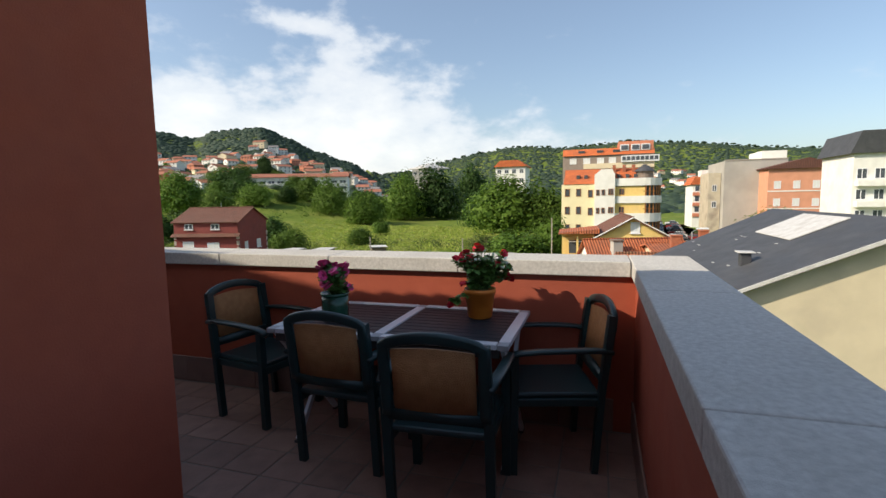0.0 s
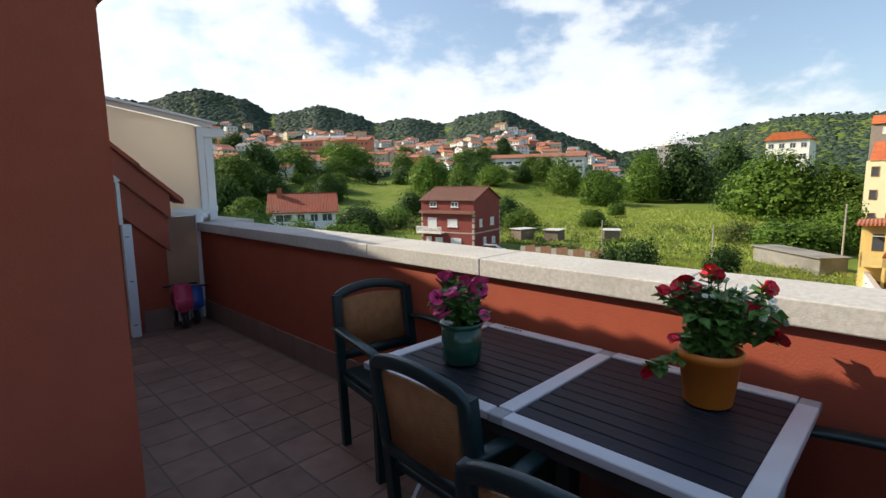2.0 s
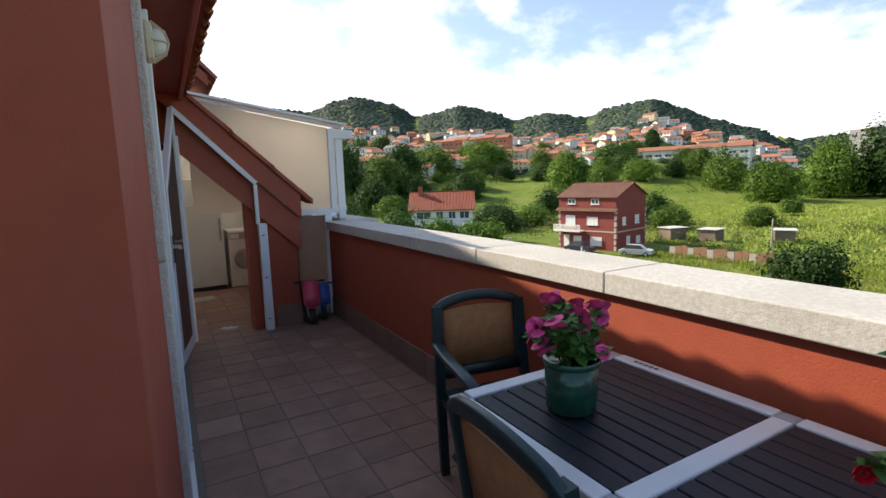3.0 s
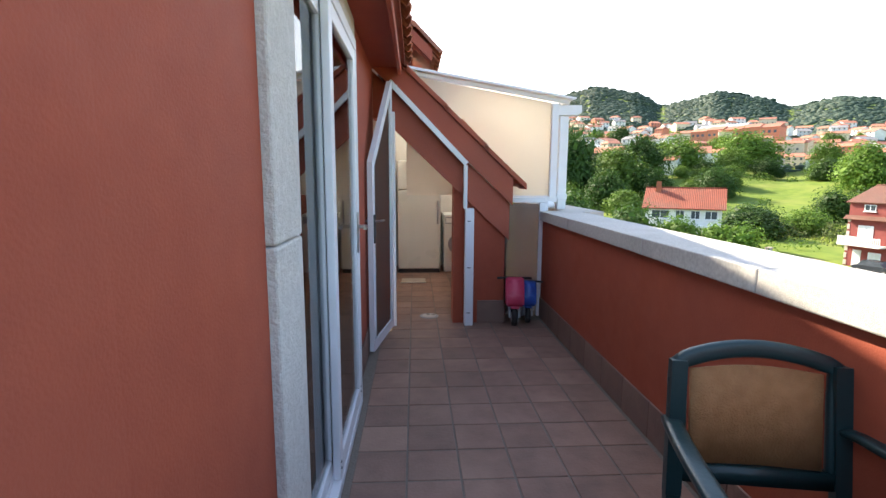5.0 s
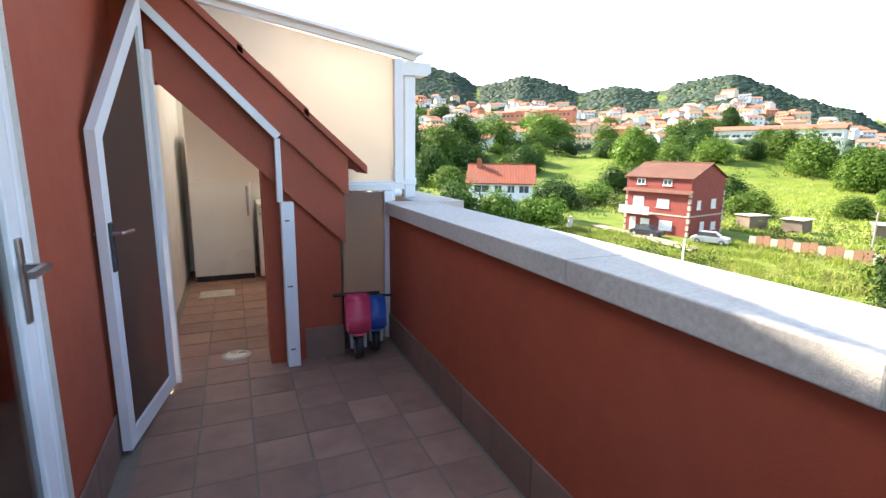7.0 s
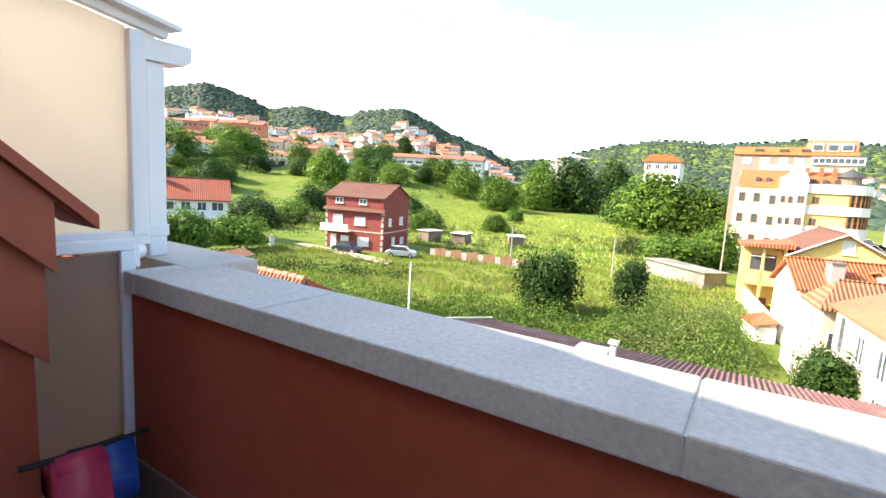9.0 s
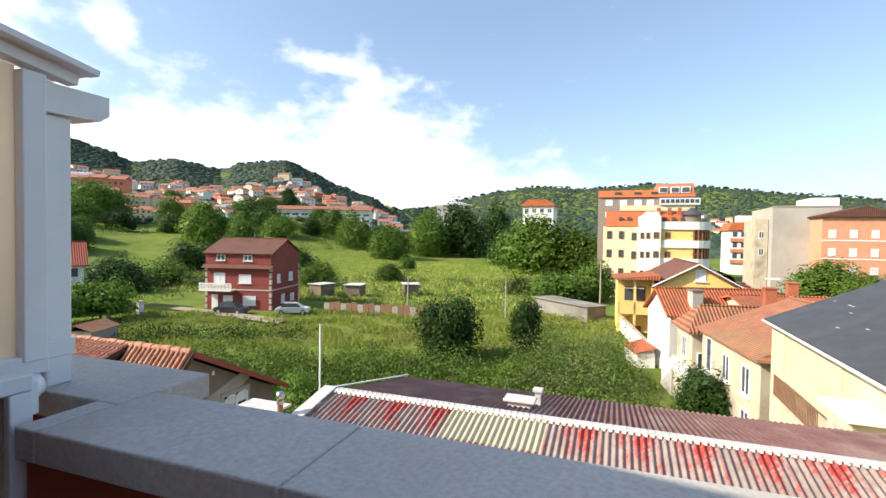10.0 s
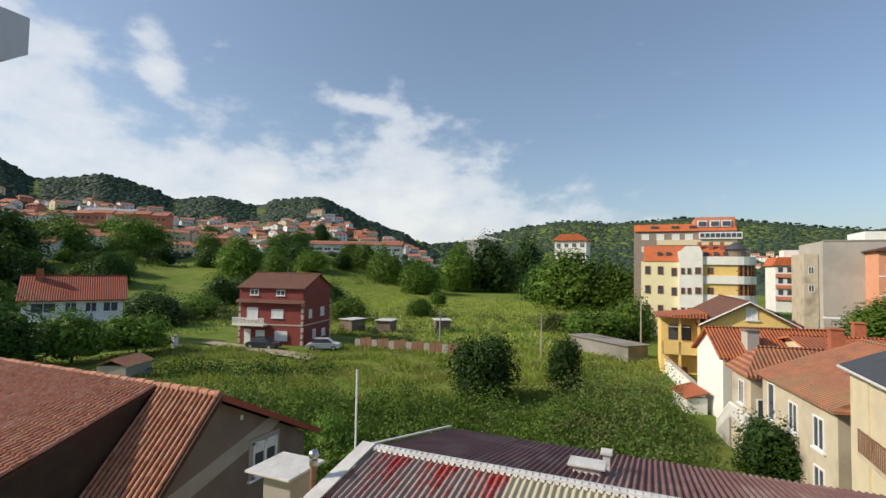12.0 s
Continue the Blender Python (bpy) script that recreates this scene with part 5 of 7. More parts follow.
part("lower_recess", boxed(20.4, 25.6, -2.82, -2.795, -8.7, -5.5), GREYW, sb)
part("pillar", boxed(20.0, 20.35, -2.79, -2.3, -8.7, -2.1), BEIGE, sb)
part("pillar", boxed(25.6, 25.95, -2.79, -2.3, -8.7, -2.1), BEIGE, sb)
part("downpipe", tube(bmesh.new(), [(27.4, -2.5, -8.7), (27.4, -2.5, -2.1)], 0.055, 8), WHITE_ALU, sb)
part("porch_box", boxed(17.0, 18.6, -2.79, -1.5, -8.7, -3.1), BEIGE, sb)
part("porch_roof", boxed(16.8, 18.8, -2.79, -1.3, -3.1, -2.98), WHITEW, sb)
part("porch_opening", boxed(16.985, 18.2, -2.4, -1.49, -8.7, -3.5), GREYW, sb)

# old stone-coloured house with mossy roofs and an outer stair
RB = 9.5
ob_ = house("old_row_house", "weathered beige house with mossy brown clay roof and balcony", pose(28.9, -2.3, 0, 0, 0, RB) @ pose(0, -9.0, 0), 8.2, 9.0, -9, -4.0, -1.9, BEIGE_OLD, OLD_X, "x", (), hip=1.5)
for u, z, w, ht in ((1.6, -6.4, 1.0, 1.5), (4.2, -6.4, 1.0, 1.5), (1.6, -8.5, 1.0, 1.3)):
    put_window(ob_, "y1", u, z, w, ht, 8.2, 9.0, WHITE_ALU, PANE_FAR)
put_window(ob_, "y1", 6.9, -6.6, 0.9, 2.1, 8.2, 9.0, WHITE_ALU, PANE_FAR, 1)
ob2 = house("old_row_house_wing", "beige wing of the old house under a small hipped clay roof", pose(28.9, -2.3, 0, 0, 0, RB) @ pose(8.9, -5.2, 0), 3.4, 5.6, -9, -4.25, -3.0, BEIGE_OLD, OLD_Y, "y", (), hip=1.3)
put_window(ob2, "y1", 1.6, -6.6, 0.9, 1.5, 3.4, 5.6, WHITE_ALU, PANE_FAR)
put_window(ob2, "x0", 5.0, -7.2, 0.6, 1.3, 3.4, 5.6, WHITE_ALU, PANE_FAR, 1)
st = thing("outer_stair", "concrete outer stair with white baluster rail before the old house", "stair", pose(28.9, -2.3, 0, 0, 0, RB))
part("landing", boxed(5.2, 8.3, 0.05, 1.8, -7.0, -6.8), GREYW, st)
part("landing_base", boxed(5.3, 8.2, 0.06, 1.7, -9.0, -7.0), BEIGE_OLD, st)
for i in range(9):
    part("step", boxed(8.3 + i * 0.3, 8.6 + i * 0.3, 0.8, 1.8, -9.0, -6.98 - i * 0.2), GREYW, st)
for i in range(17):
    part("baluster", boxed(5.3 + i * 0.18, 5.38 + i * 0.18, 1.70, 1.78, -6.8, -6.1), WHITEW, st)
for i in range(15):
    z = -6.98 - i * 0.12
    part("baluster", boxed(8.35 + i * 0.18, 8.43 + i * 0.18, 1.70, 1.78, z, z + 0.75), WHITEW, st)
bm = bar(bmesh.new(), (5.2, 1.74, -6.07), (8.3, 1.74, -6.07), 0.12, 0.1)
bar(bm, (8.3, 1.74, -6.12), (10.9, 1.74, -7.9), 0.12, 0.1)
part("handrail", bm, WHITEW, st)

# white house with orange roof
wc = house("white_row_house", "white house with ribbed orange clay roof and a stout chimney", pose(42.0, 0.55, 0, 0, 0, 16) @ pose(0, -8.0, 0), 4.6, 8.0, -9, -3.95, -2.35, WHITEW, CLAY_Y, "y", (("x0", 6.2, -6.3, 0.9, 1.2), ("x0", 6.4, -8.6, 1.0, 1.3)))
ch_ = thing("chimney_stack", "grey rendered chimney stack on the white house roof", "chimney", pose(43.2, -1.3, -3.9, 0, 0, 16))
part("shaft", boxed(-0.45, 0.45, -0.4, 0.4, 0, 1.55, 0.02), GREYW, ch_)
part("cap", boxed(-0.52, 0.52, -0.48, 0.48, 1.55, 1.68, 0.02), BROWNW, ch_)
for x, y in ((40.5, -5.5), (46.5, -8.5)):
    c2 = thing("brick_chimney", "small orange brick chimney above the row of roofs", "chimney", pose(x, y, -3.0))
    part("shaft", boxed(-0.35, 0.35, -0.35, 0.35, 0, 1.3, 0.02), CLAY, c2)
    part("cap", boxed(-0.42, 0.42, -0.42, 0.42, 1.3, 1.4, 0.02), CLAY, c2)
house("low_row_house", "low house with patched grey and orange roof in the row", pose(39.5, -10.5, 0, 0, 0, 9), 9, 6.0, -9, -3.4, -2.5, BEIGE, CLAY_Y, "y", ())
# yellow house with porch
yd = house("yellow_house", "yellow rendered house with white verge and brown clay roof", farther(1.2, pose(48.2, -5.2, 0, 0, 0, 3)), 12.5, 6.4, -9, -2.35, -0.55, YELLOW, BROWN_X, "x", (("x0", 3.0, -1.95, 0.8, 1.0, WHITE_ALU, BLIND),), over=0.4)
bm = bmesh.new()
for s in (-1, 1):
    bar(bm, (-0.42, 3.2, -0.50), (-0.42, 3.2 + s * 3.65, -2.52), 0.08, 0.22, up=(1, 0, 0))
part("verge_board", bm, WHITEW, yd)
part("string_course", boxed(-0.05, 0.0, 0.0, 6.4, -3.0, -2.86), WHITEW, yd)
po = thing("yellow_porch", "yellow two-storey porch with balcony, curtains and orange clay roof", "porch", farther(1.2, pose(48.6, 1.35, 0, 0, 0, 3)))
part("roof", prism([(-0.4, -2.05), (3.4, -2.1), (3.4, -2.0), (-0.4, -1.62)], "x", -0.4, 5.5), CLAY_Y, po)
part("wall", boxed(1.2, 5.0, 0.0, 3.0, -9, -2.1), YELLOW, po)
part("floor_slab", boxed(0, 1.2, 0, 3.0, -5.2, -4.9), YELLOW, po)
part("parapet", boxed(0, 0.12, 0.0, 3.0, -4.9, -4.1), YELLOW, po)
for y in (0.15, 1.6, 2.95):
    part("post", boxed(0, 0.2, y - 0.1, y + 0.1, -9, -2.1), YELLOW, po)
part("door_opening", boxed(1.18, 1.199, 0.9, 2.3, -8.8, -6.4), WOOD_WIN, po)
part("window", boxed(1.18, 1.199, 0.6, 2.4, -4.1, -2.8), PANE_FAR, po)
part("awning_cloth", boxed(0.15, 1.1, 0.8, 2.4, -2.9, -2.86), WHITEW, po)

yw = thing("yard_wall", "low white yard wall with stone coping beside the row of houses", "wall")
bm = bar(bmesh.new(), (62, 4.2, -8.0), (44.5, 1.5, -8.0), 0.25, 1.5)
part("wall_body", bm, WHITEW, yw)
part("coping_strip", bar(bmesh.new(), (62, 4.2, -7.2), (44.5, 1.5, -7.2), 0.35, 0.12), STONE_STRIP, yw)
ls = thing("lean_to", "small lean-to with an orange tile roof behind the yard wall", "shed", pose(43.5, 1.2, -8.8, 0, 0, 16))
part("wall", boxed(0, 3.2, 0.2, 1.6, 0, 1.3), WHITEW, ls)
part("roof", prism([(0.1, 1.7), (1.8, 1.25), (1.8, 1.33), (0.1, 1.78)], "x", -0.2, 3.4), CLAY_X, ls)

HUTW = mk("weathered_block", (0.27, 0.255, 0.23), (0.2, 0.19, 0.17), 0.8, 0.95, 0.3, 8, c3=(0.13, 0.12, 0.1), s3=0.3, amt3=0.8)
hut = thing("garden_hut", "long grey block hut with flat sheet roof in the field", "shed", pose(65.6, 5.6, -8.9, 0, 0, 46))
part("wall", boxed(0, 10.5, 0, 3.0, 0, 2.0), HUTW, hut)
part("roof", boxed(-0.3, 10.8, -0.3, 3.3, 2.02, 2.12), HUTW, hut)
for i in range(3):
    part("door", boxed(1 + i * 3, 2 + i * 3, -0.06, -0.002, 0.1, 1.7), BROWNW, hut)
# ---- land ----
SIL = [(-180, 3.0), (-60, 3.0), (-25, 3.2), (-18.4, 4.2), (-14.2, 4.6), (-11.3, 5.1), (-7.3, 5.5), (-2.8, 5.9), (1, 5.6), (4.0, 5.4), (7, 5.7), (10, 5.7), (13.6, 5.1), (17.9, 4.2), (21, 3.2), (25.3, 3.0), (28.9, 4.3), (32, 5.4), (35.3, 6.9),
       (37.6, 7.9), (40.2, 7.6), (42.2, 7.3), (44.2, 6.5), (48.3, 7.2), (52, 6.6), (54.8, 7.7), (58.2, 8.5), (60.5, 7.9), (63.2, 7.4), (66, 8.9), (69.9, 9.6), (72, 9.2), (75, 8.0), (79.6, 8.4), (85, 9.4), (100, 8.0), (180, 3.0)]


def sil(b):
    for (a, e), (a2, e2) in zip(SIL, SIL[1:]):
        if a <= b <= a2:
            f = (b - a) / (a2 - a)
            f = f * f * (3 - 2 * f) * 0.5 + f * 0.5
            return e + (e2 - e) * f + 0.15
    return 3.0


def land(x, y):
    d, b = math.hypot(x, y), math.degrees(math.atan2(y, x))
    w = min(max((b - 20) / 8, 0), 1)
    R, p = 1500 - 600 * w, 0.8 - 0.3 * w
    base = -8.7 + 0.25 * noise.noise(Vector((x * 0.05, y * 0.05, 0))) * min(max((d - 20) / 20, 0), 1)
    if d < 175:
        return base
    if d <= R:
        f = ((d - 175) / (R - 175)) ** p
        el = -2.8 + (sil(b) + 2.6) * f
        z = 1.5 + d * math.tan(radians(el))
        g = min((d - 175) / 60, 1)
        z = base * (1 - g) + z * g
        return z + 5 * noise.noise(Vector((x * 0.008, y * 0.008, 3))) * g * (1 if d < R * 0.9 else 0.2)
    return 1.5 + R * math.tan(radians(sil(b))) - (d - R) * 0.25


def build_land():
    rings = [0] + [6 * i for i in range(1, 30)] + [180 + 14 * i for i in range(0, 95)] + [1540, 1600, 1700, 1900, 2300, 3000]
    seg = 300
    verts, faces = [(0, 0, land(0, 0))], []
    bs = [-180 + i * 360 / seg for i in range(seg)]
    for d in rings[1:]:
        for b in bs:
            x, y = d * math.cos(radians(b)), d * math.sin(radians(b))
            z = max(land(x, y), -12) if d < 2900 else -12
            verts.append((x, y, z))
    for i in range(seg):
        faces.append((0, 1 + i, 1 + (i + 1) % seg))
    for r in range(len(rings) - 2):
        o = 1 + r * seg
        for i in range(seg):
            j = (i + 1) % seg
            faces.append((o + i, o + seg + i, o + seg + j, o + j))
    me = bpy.data.meshes.new("ground")
    me.from_pydata(verts, [], faces)
    me.materials.append(GRASS)
    me.shade_smooth()
    return structure(new("ground", me))


GRASS = mk("grass_land", (0.15, 0.20, 0.034), (0.095, 0.145, 0.025), 0.35, 0.95, 0.8, 3.0, c3=(0.21, 0.22, 0.06), s3=0.045, amt3=0.9, detail=9, spec=0.1)


def foliage_mat(name, a, b, c):
    """Leaves: tone shifts from leaf to leaf and from tree to tree, some light comes through."""
    m = bpy.data.materials.new(name)
    m.use_nodes = True
    n, l = m.node_tree.nodes, m.node_tree.links
    p, out = n["Principled BSDF"], n["Material Output"]
    p.inputs["Roughness"].default_value = 0.6
    p.inputs["Specular IOR Level"].default_value = 0.2
    g, info, tc = n.new("ShaderNodeNewGeometry"), n.new("ShaderNodeObjectInfo"), n.new("ShaderNodeTexCoord")
    nz = n.new("ShaderNodeTexNoise")
    nz.inputs["Scale"].default_value = 0.5
    l.new(g.outputs["Position"], nz.inputs["Vector"])
    m1, m2 = n.new("ShaderNodeMix"), n.new("ShaderNodeMix")
    m1.data_type = m2.data_type = "RGBA"
    m1.inputs["A"].default_value, m1.inputs["B"].default_value = (*a, 1), (*b, 1)
    l.new(g.outputs["Random Per Island"], m1.inputs["Factor"])
    r = n.new("ShaderNodeMapRange")
    r.inputs["From Min"].default_value, r.inputs["From Max"].default_value, r.inputs["To Max"].default_value = 0.42, 0.66, 0.7
    l.new(nz.outputs[0], r.inputs[0])
    l.new(r.outputs[0], m2.inputs["Factor"])
    l.new(m1.outputs["Result"], m2.inputs["A"])
    m2.inputs["B"].default_value = (*c, 1)
    hs, rv = n.new("ShaderNodeHueSaturation"), n.new("ShaderNodeMapRange")
    rv.inputs["To Min"].default_value, rv.inputs["To Max"].default_value = 0.75, 1.25
    l.new(info.outputs["Random"], rv.inputs[0])
    l.new(rv.outputs[0], hs.inputs["Value"])
    l.new(m2.outputs["Result"], hs.inputs["Color"])
    l.new(hs.outputs[0], p.inputs["Base Color"])
    tl, mx = n.new("ShaderNodeBsdfTranslucent"), n.new("ShaderNodeMixShader")
    l.new(hs.outputs[0], tl.inputs[0])
    mx.inputs[0].default_value = 0.3
    l.new(p.outputs[0], mx.inputs[1])
    l.new(tl.outputs[0], mx.inputs[2])
    l.new(mx.outputs[0], out.inputs[0])
    return m


TREE_G = foliage_mat("tree_leaves", (0.065, 0.125, 0.017), (0.15, 0.24, 0.034), (0.09, 0.165, 0.022))
TREE_D = foliage_mat("dark_leaves", (0.025, 0.062, 0.012), (0.055, 0.11, 0.020), (0.035, 0.075, 0.014))
BUSH_G = foliage_mat("bright_leaves", (0.10, 0.19, 0.025), (0.16, 0.28, 0.04), (0.08, 0.15, 0.022))
SCRUB_G = foliage_mat("scrub_leaves", (0.06, 0.11, 0.022), (0.11, 0.17, 0.035), (0.14, 0.13, 0.055))
GRASS_B = foliage_mat("grass_blades", (0.20, 0.27, 0.04), (0.27, 0.34, 0.06), (0.34, 0.33, 0.11))
# haze over the distant hills put into this leaf colour: greyer and bluer
HAZED_WOODS = foliage_mat("far_woods", (0.050, 0.080, 0.052), (0.060, 0.094, 0.058), (0.054, 0.088, 0.058))
BARK = mk("bark", (0.10, 0.07, 0.05), (0.06, 0.045, 0.03), 12, 0.95, 0.7, 30)
build_land()
RNG = np.random.RandomState(7)


def quads(name, pos, nrm, size, material, rng=RNG, aspect=1.0):
    """One mesh of small leaf faces at pos, each turned towards nrm."""
    k = len(pos)
    nrm = nrm / (np.linalg.norm(nrm, axis=1, keepdims=True) + 1e-9)
    a = np.cross(nrm, rng.normal(size=(k, 3)))
    a /= np.linalg.norm(a, axis=1, keepdims=True) + 1e-9
    b = np.cross(nrm, a)
    s = np.asarray(size).reshape(-1, 1) * rng.uniform(0.6, 1.3, (k, 1))
    v = np.stack([pos - a * s * 0.5, pos + b * s * 0.35 * aspect, pos + a * s * 0.5, pos - b * s * 0.35 * aspect], 1).reshape(-1, 3)
    me = bpy.data.meshes.new(name)
    me.from_pydata(v.tolist(), [], np.arange(4 * k).reshape(-1, 4).tolist())
    me.materials.append(material)
    return me


def crown_cloud(rng, R, Hc, z0, n, lobes, irregular=0.35, column=False):
    """Leaf places and normals over a crown made of many lobes."""
    c = rng.normal(size=(lobes, 3))
    c /= np.linalg.norm(c, axis=1, keepdims=True)
    c *= rng.uniform(0.35, 0.78, (lobes, 1))
    c[:, 2] = np.abs(c[:, 2]) * 1.0 if not column else c[:, 2]
    if column:
        c[:, 2] = rng.uniform(-0.8, 0.8, lobes)
    lr = rng.uniform(0.30, 0.30 + irregular, lobes)
    idx = rng.randint(0, lobes, n)
    d = rng.normal(size=(n, 3))
    d /= np.linalg.norm(d, axis=1, keepdims=True)
    rad = lr[idx][:, None] * (1 - 0.35 * rng.rand(n, 1) ** 2)
    p = c[idx] + d * rad
    if column:
        P_ = p * np.array([R, R, Hc / 2]) + np.array([0, 0, z0 + Hc / 2])
    else:
        p[:, 2] = np.maximum(p[:, 2], -0.22 + 0.1 * rng.rand(n))
        P_ = p * np.array([R, R, Hc * 0.8]) + np.array([0, 0, z0 + Hc * 0.17])
    nn = d + rng.normal(size=(n, 3)) * 0.45 + np.array([0, 0, 0.25])
    return P_, nn


def tree_kit(seed, R, Ht, n, leaf, material, lobes=26, trunk=0.28, column=False):
    """Trunk with limbs, and a crown: two shared meshes for a kind of tree of radius R and height Ht."""
    rng = np.random.RandomState(seed)
    z0 = Ht * trunk
    pos, nn = crown_cloud(rng, R, Ht - z0, z0, n, lobes, column=column)
    big = n // 6
    mid = np.array([0, 0, z0 + (Ht - z0) * 0.42])
    pos = np.concatenate([pos, mid + (pos[:big] - mid) * rng.uniform(0.55, 0.88, (big, 1))])
    nn = np.concatenate([nn, nn[:big]])
    crown = quads("crown", pos, nn, np.concatenate([np.full(n, leaf), np.full(big, leaf * 2.6)]), material, rng)
    bm = bmesh.new()
    r0 = 0.03 * Ht
    tube(bm, [(0, 0, -0.3), (0.05 * R, 0, z0 * 0.6), (0, 0.03 * R, z0 + 0.3 * (Ht - z0)), (0, 0, z0 + 0.75 * (Ht - z0))], [r0, r0 * 0.75, r0 * 0.45, r0 * 0.15], 7)
    for k in range(6):
        a = k * 1.05 + rng.rand()
        zz = z0 + (0.05 + 0.08 * k) * (Ht - z0)
        e = Vector((math.cos(a) * R * 0.6, math.sin(a) * R * 0.6, zz + 0.25 * (Ht - z0)))
        tube(bm, [(0, 0, zz - 0.1 * Ht * trunk), e * 0.5 + Vector((0, 0, zz * 0.5)), e], [r0 * 0.4, r0 * 0.25, r0 * 0.08], 5)
    return mesh_of("trunk", bm, BARK), crown, R, Ht


def plant(kit, x, y, r, h, label, name="tree", category="tree", turn=None, z=None):
    tr, cr, R, Ht = kit
    rz = turn if turn is not None else (x * 37 + y * 91) % 360
    m = pose(x, y, land(x, y) if z is None else z, 0, 0, rz) @ Matrix.Diagonal((r / R, r / R, h / Ht, 1))
    t = thing(name, label, category, m)
    same("trunk", tr, t, Matrix())
    same("crown", cr, t, Matrix())
    return t


KB = [tree_kit(k, 5, 9, 9000, 0.38, TREE_G, 34, 0.03) for k in (1, 2, 3)]
KD = [tree_kit(k, 5, 9, 8500, 0.38, TREE_D, 30, 0.03) for k in (4, 5)]
KS = [tree_kit(k, 2.5, 4, 3800, 0.24, BUSH_G, 22, 0.16) for k in (6, 7)]
KC = [tree_kit(8, 2.6, 4.6, 13000, 0.2, TREE_D, 80, 0.02, True)]
KW = [tree_kit(9, 2.5, 3.2, 6000, 0.14, SCRUB_G, 30, 0.05)]
for x, y, r, h, kit, lb in (
        (193.8, 79.8, 8.8, 20, KB[0], "tall broad-leaved tree in the row behind the meadow"),
        (205.0, 67.9, 12, 22, KD[0], "tall dark tree in the row behind the meadow"),
        (233.7, 59.7, 9.5, 23, KD[1], "dark tree standing back in the row"),
        (215, 88, 9, 19, KD[1], "dark tree behind the row"),
        (140.7, 26.6, 12.0, 17.5, KB[1], "large round leafy tree at the meadow edge"),
        (145.1, 15.0, 9.0, 14.8, KB[2], "large leafy tree beside the yellow flats"),
        (170, 40, 8, 13, KD[0], "dark tree behind the large round one"),
        (170.9, 86.6, 8, 13.0, KB[0], "mid-sized tree at the far end of the meadow"),
        (184.5, 109.2, 8, 15.5, KB[2], "mid-sized leafy tree in the far row"),
        (200, 130, 8, 13, KB[1], "leafy tree before the school"),
        (240, 165, 9, 11, KB[1], "tree at the foot of the school slope"),
        (210.3, 183.2, 13, 14, KD[0], "dark spreading tree before the school"),
        (175, 140, 7, 10, KB[0], "bushy tree at the field edge"),
        (153.4, 159.6, 10.5, 17, KB[1], "grey-green tree above the fields"),
        (185.1, 213.4, 8, 15, KB[2], "light green tree on the slope"),
        (170.2, 245.6, 16, 19, KB[0], "broad tree on the slope below the town"),
        (128, 235, 14, 18, KB[2], "broad light tree below the town"),
        (100, 215, 12, 17, KD[1], "dark tree below the town"),
        (80, 190, 12, 18, KB[1], "broad tree behind the white bungalow"),
        (60, 180, 10, 26, KD[0], "tall dark conifer-like tree on the slope"),
        (48, 185, 9, 28, KD[1], "tall dark tree at the slope foot"),
        (92.3, 69.8, 4.2, 6.8, KD[1], "dark tree beside the red house"),
        (88, 78, 4.5, 6.5, KD[0], "dark tree behind the red house"),
        (84, 60, 4, 5.0, KB[0], "green tree beside the red house"),
        (99, 52, 4, 4.2, KB[1], "low tree at the allotments"),
        (59.0, 82.8, 6.2, 5.2, KD[0], "dark thicket between the two houses"),
        (66.4, 92.7, 5.5, 5.5, KD[1], "dark thicket behind the lawn"),
        (72, 86, 5, 5, KB[0], "tangled bush behind the lawn"),
        (40.1, 59.1, 3.7, 5.6, KS[0], "bright green lawn tree with a short trunk"),
        (34.2, 60.7, 3.8, 5.6, KS[1], "dense green tree below the bungalow"),
        (28.5, 62.7, 4.6, 6.4, KD[0], "dark tree below the bungalow"),
        (23, 70, 5.5, 8.0, KD[1], "tall dark tree at the lane"),
        (80.8, 13.7, 5.4, 5.4, KS[0], "round bush in front of the large tree"),
        (86.2, 8.4, 4.0, 6.9, KB[2], "leafy bush tree beside the flats"),
        (89.1, 21.1, 3.4, 3.5, KW[0], "grey-green bush at the allotments"),
        (102.6, -29.9, 6.8, 7.4, KB[0], "street tree before the salmon flats"),
        (92.7, -31.8, 5, 5.5, KB[1], "street tree beside the car park"),
        (131.5, -35.6, 5.2, 5.0, KS[1], "small street tree beyond the road"),
        (128.4, 60.4, 2.6, 4.8, KS[0], "young pale tree alone on the meadow"),
        (39.4, 17.4, 2.75, 4.9, KC[0], "dense clipped laurel bush, dark green, in the field"),
        (44.9, 11.9, 1.55, 4.4, KC[0], "narrow clipped laurel bush beside the dense one"),
        (33.3, -0.6, 1.8, 2.9, KD[0], "round green shrub below the old row house"),
        (24.2, 20.8, 1.3, 2.6, KS[1], "small bright bush behind the shed"),
        (22.6, 18.0, 1.0, 2.0, KS[0], "small bright bush behind the shed")):
    plant(kit, x, y, r, h, lb)


def on_land(x, y):
    return np.array([land(a, b) for a, b in zip(x, y)])


def inside_clear(x, y):
    """True where no house or hard ground stands."""
    ok = ~((x > 49) & (x < 65) & (y > 44) & (y < 62))
    ok &= ~((x > 12) & (y < 3.5) & (x < 70) & (y < (x - 10) * 0.09 + 0.8))
    ok &= ~((x < 18.5) & (y < 33))
    ok &= ~((x > 34) & (x < 50) & (y > 60) & (y < 80))
    return ok


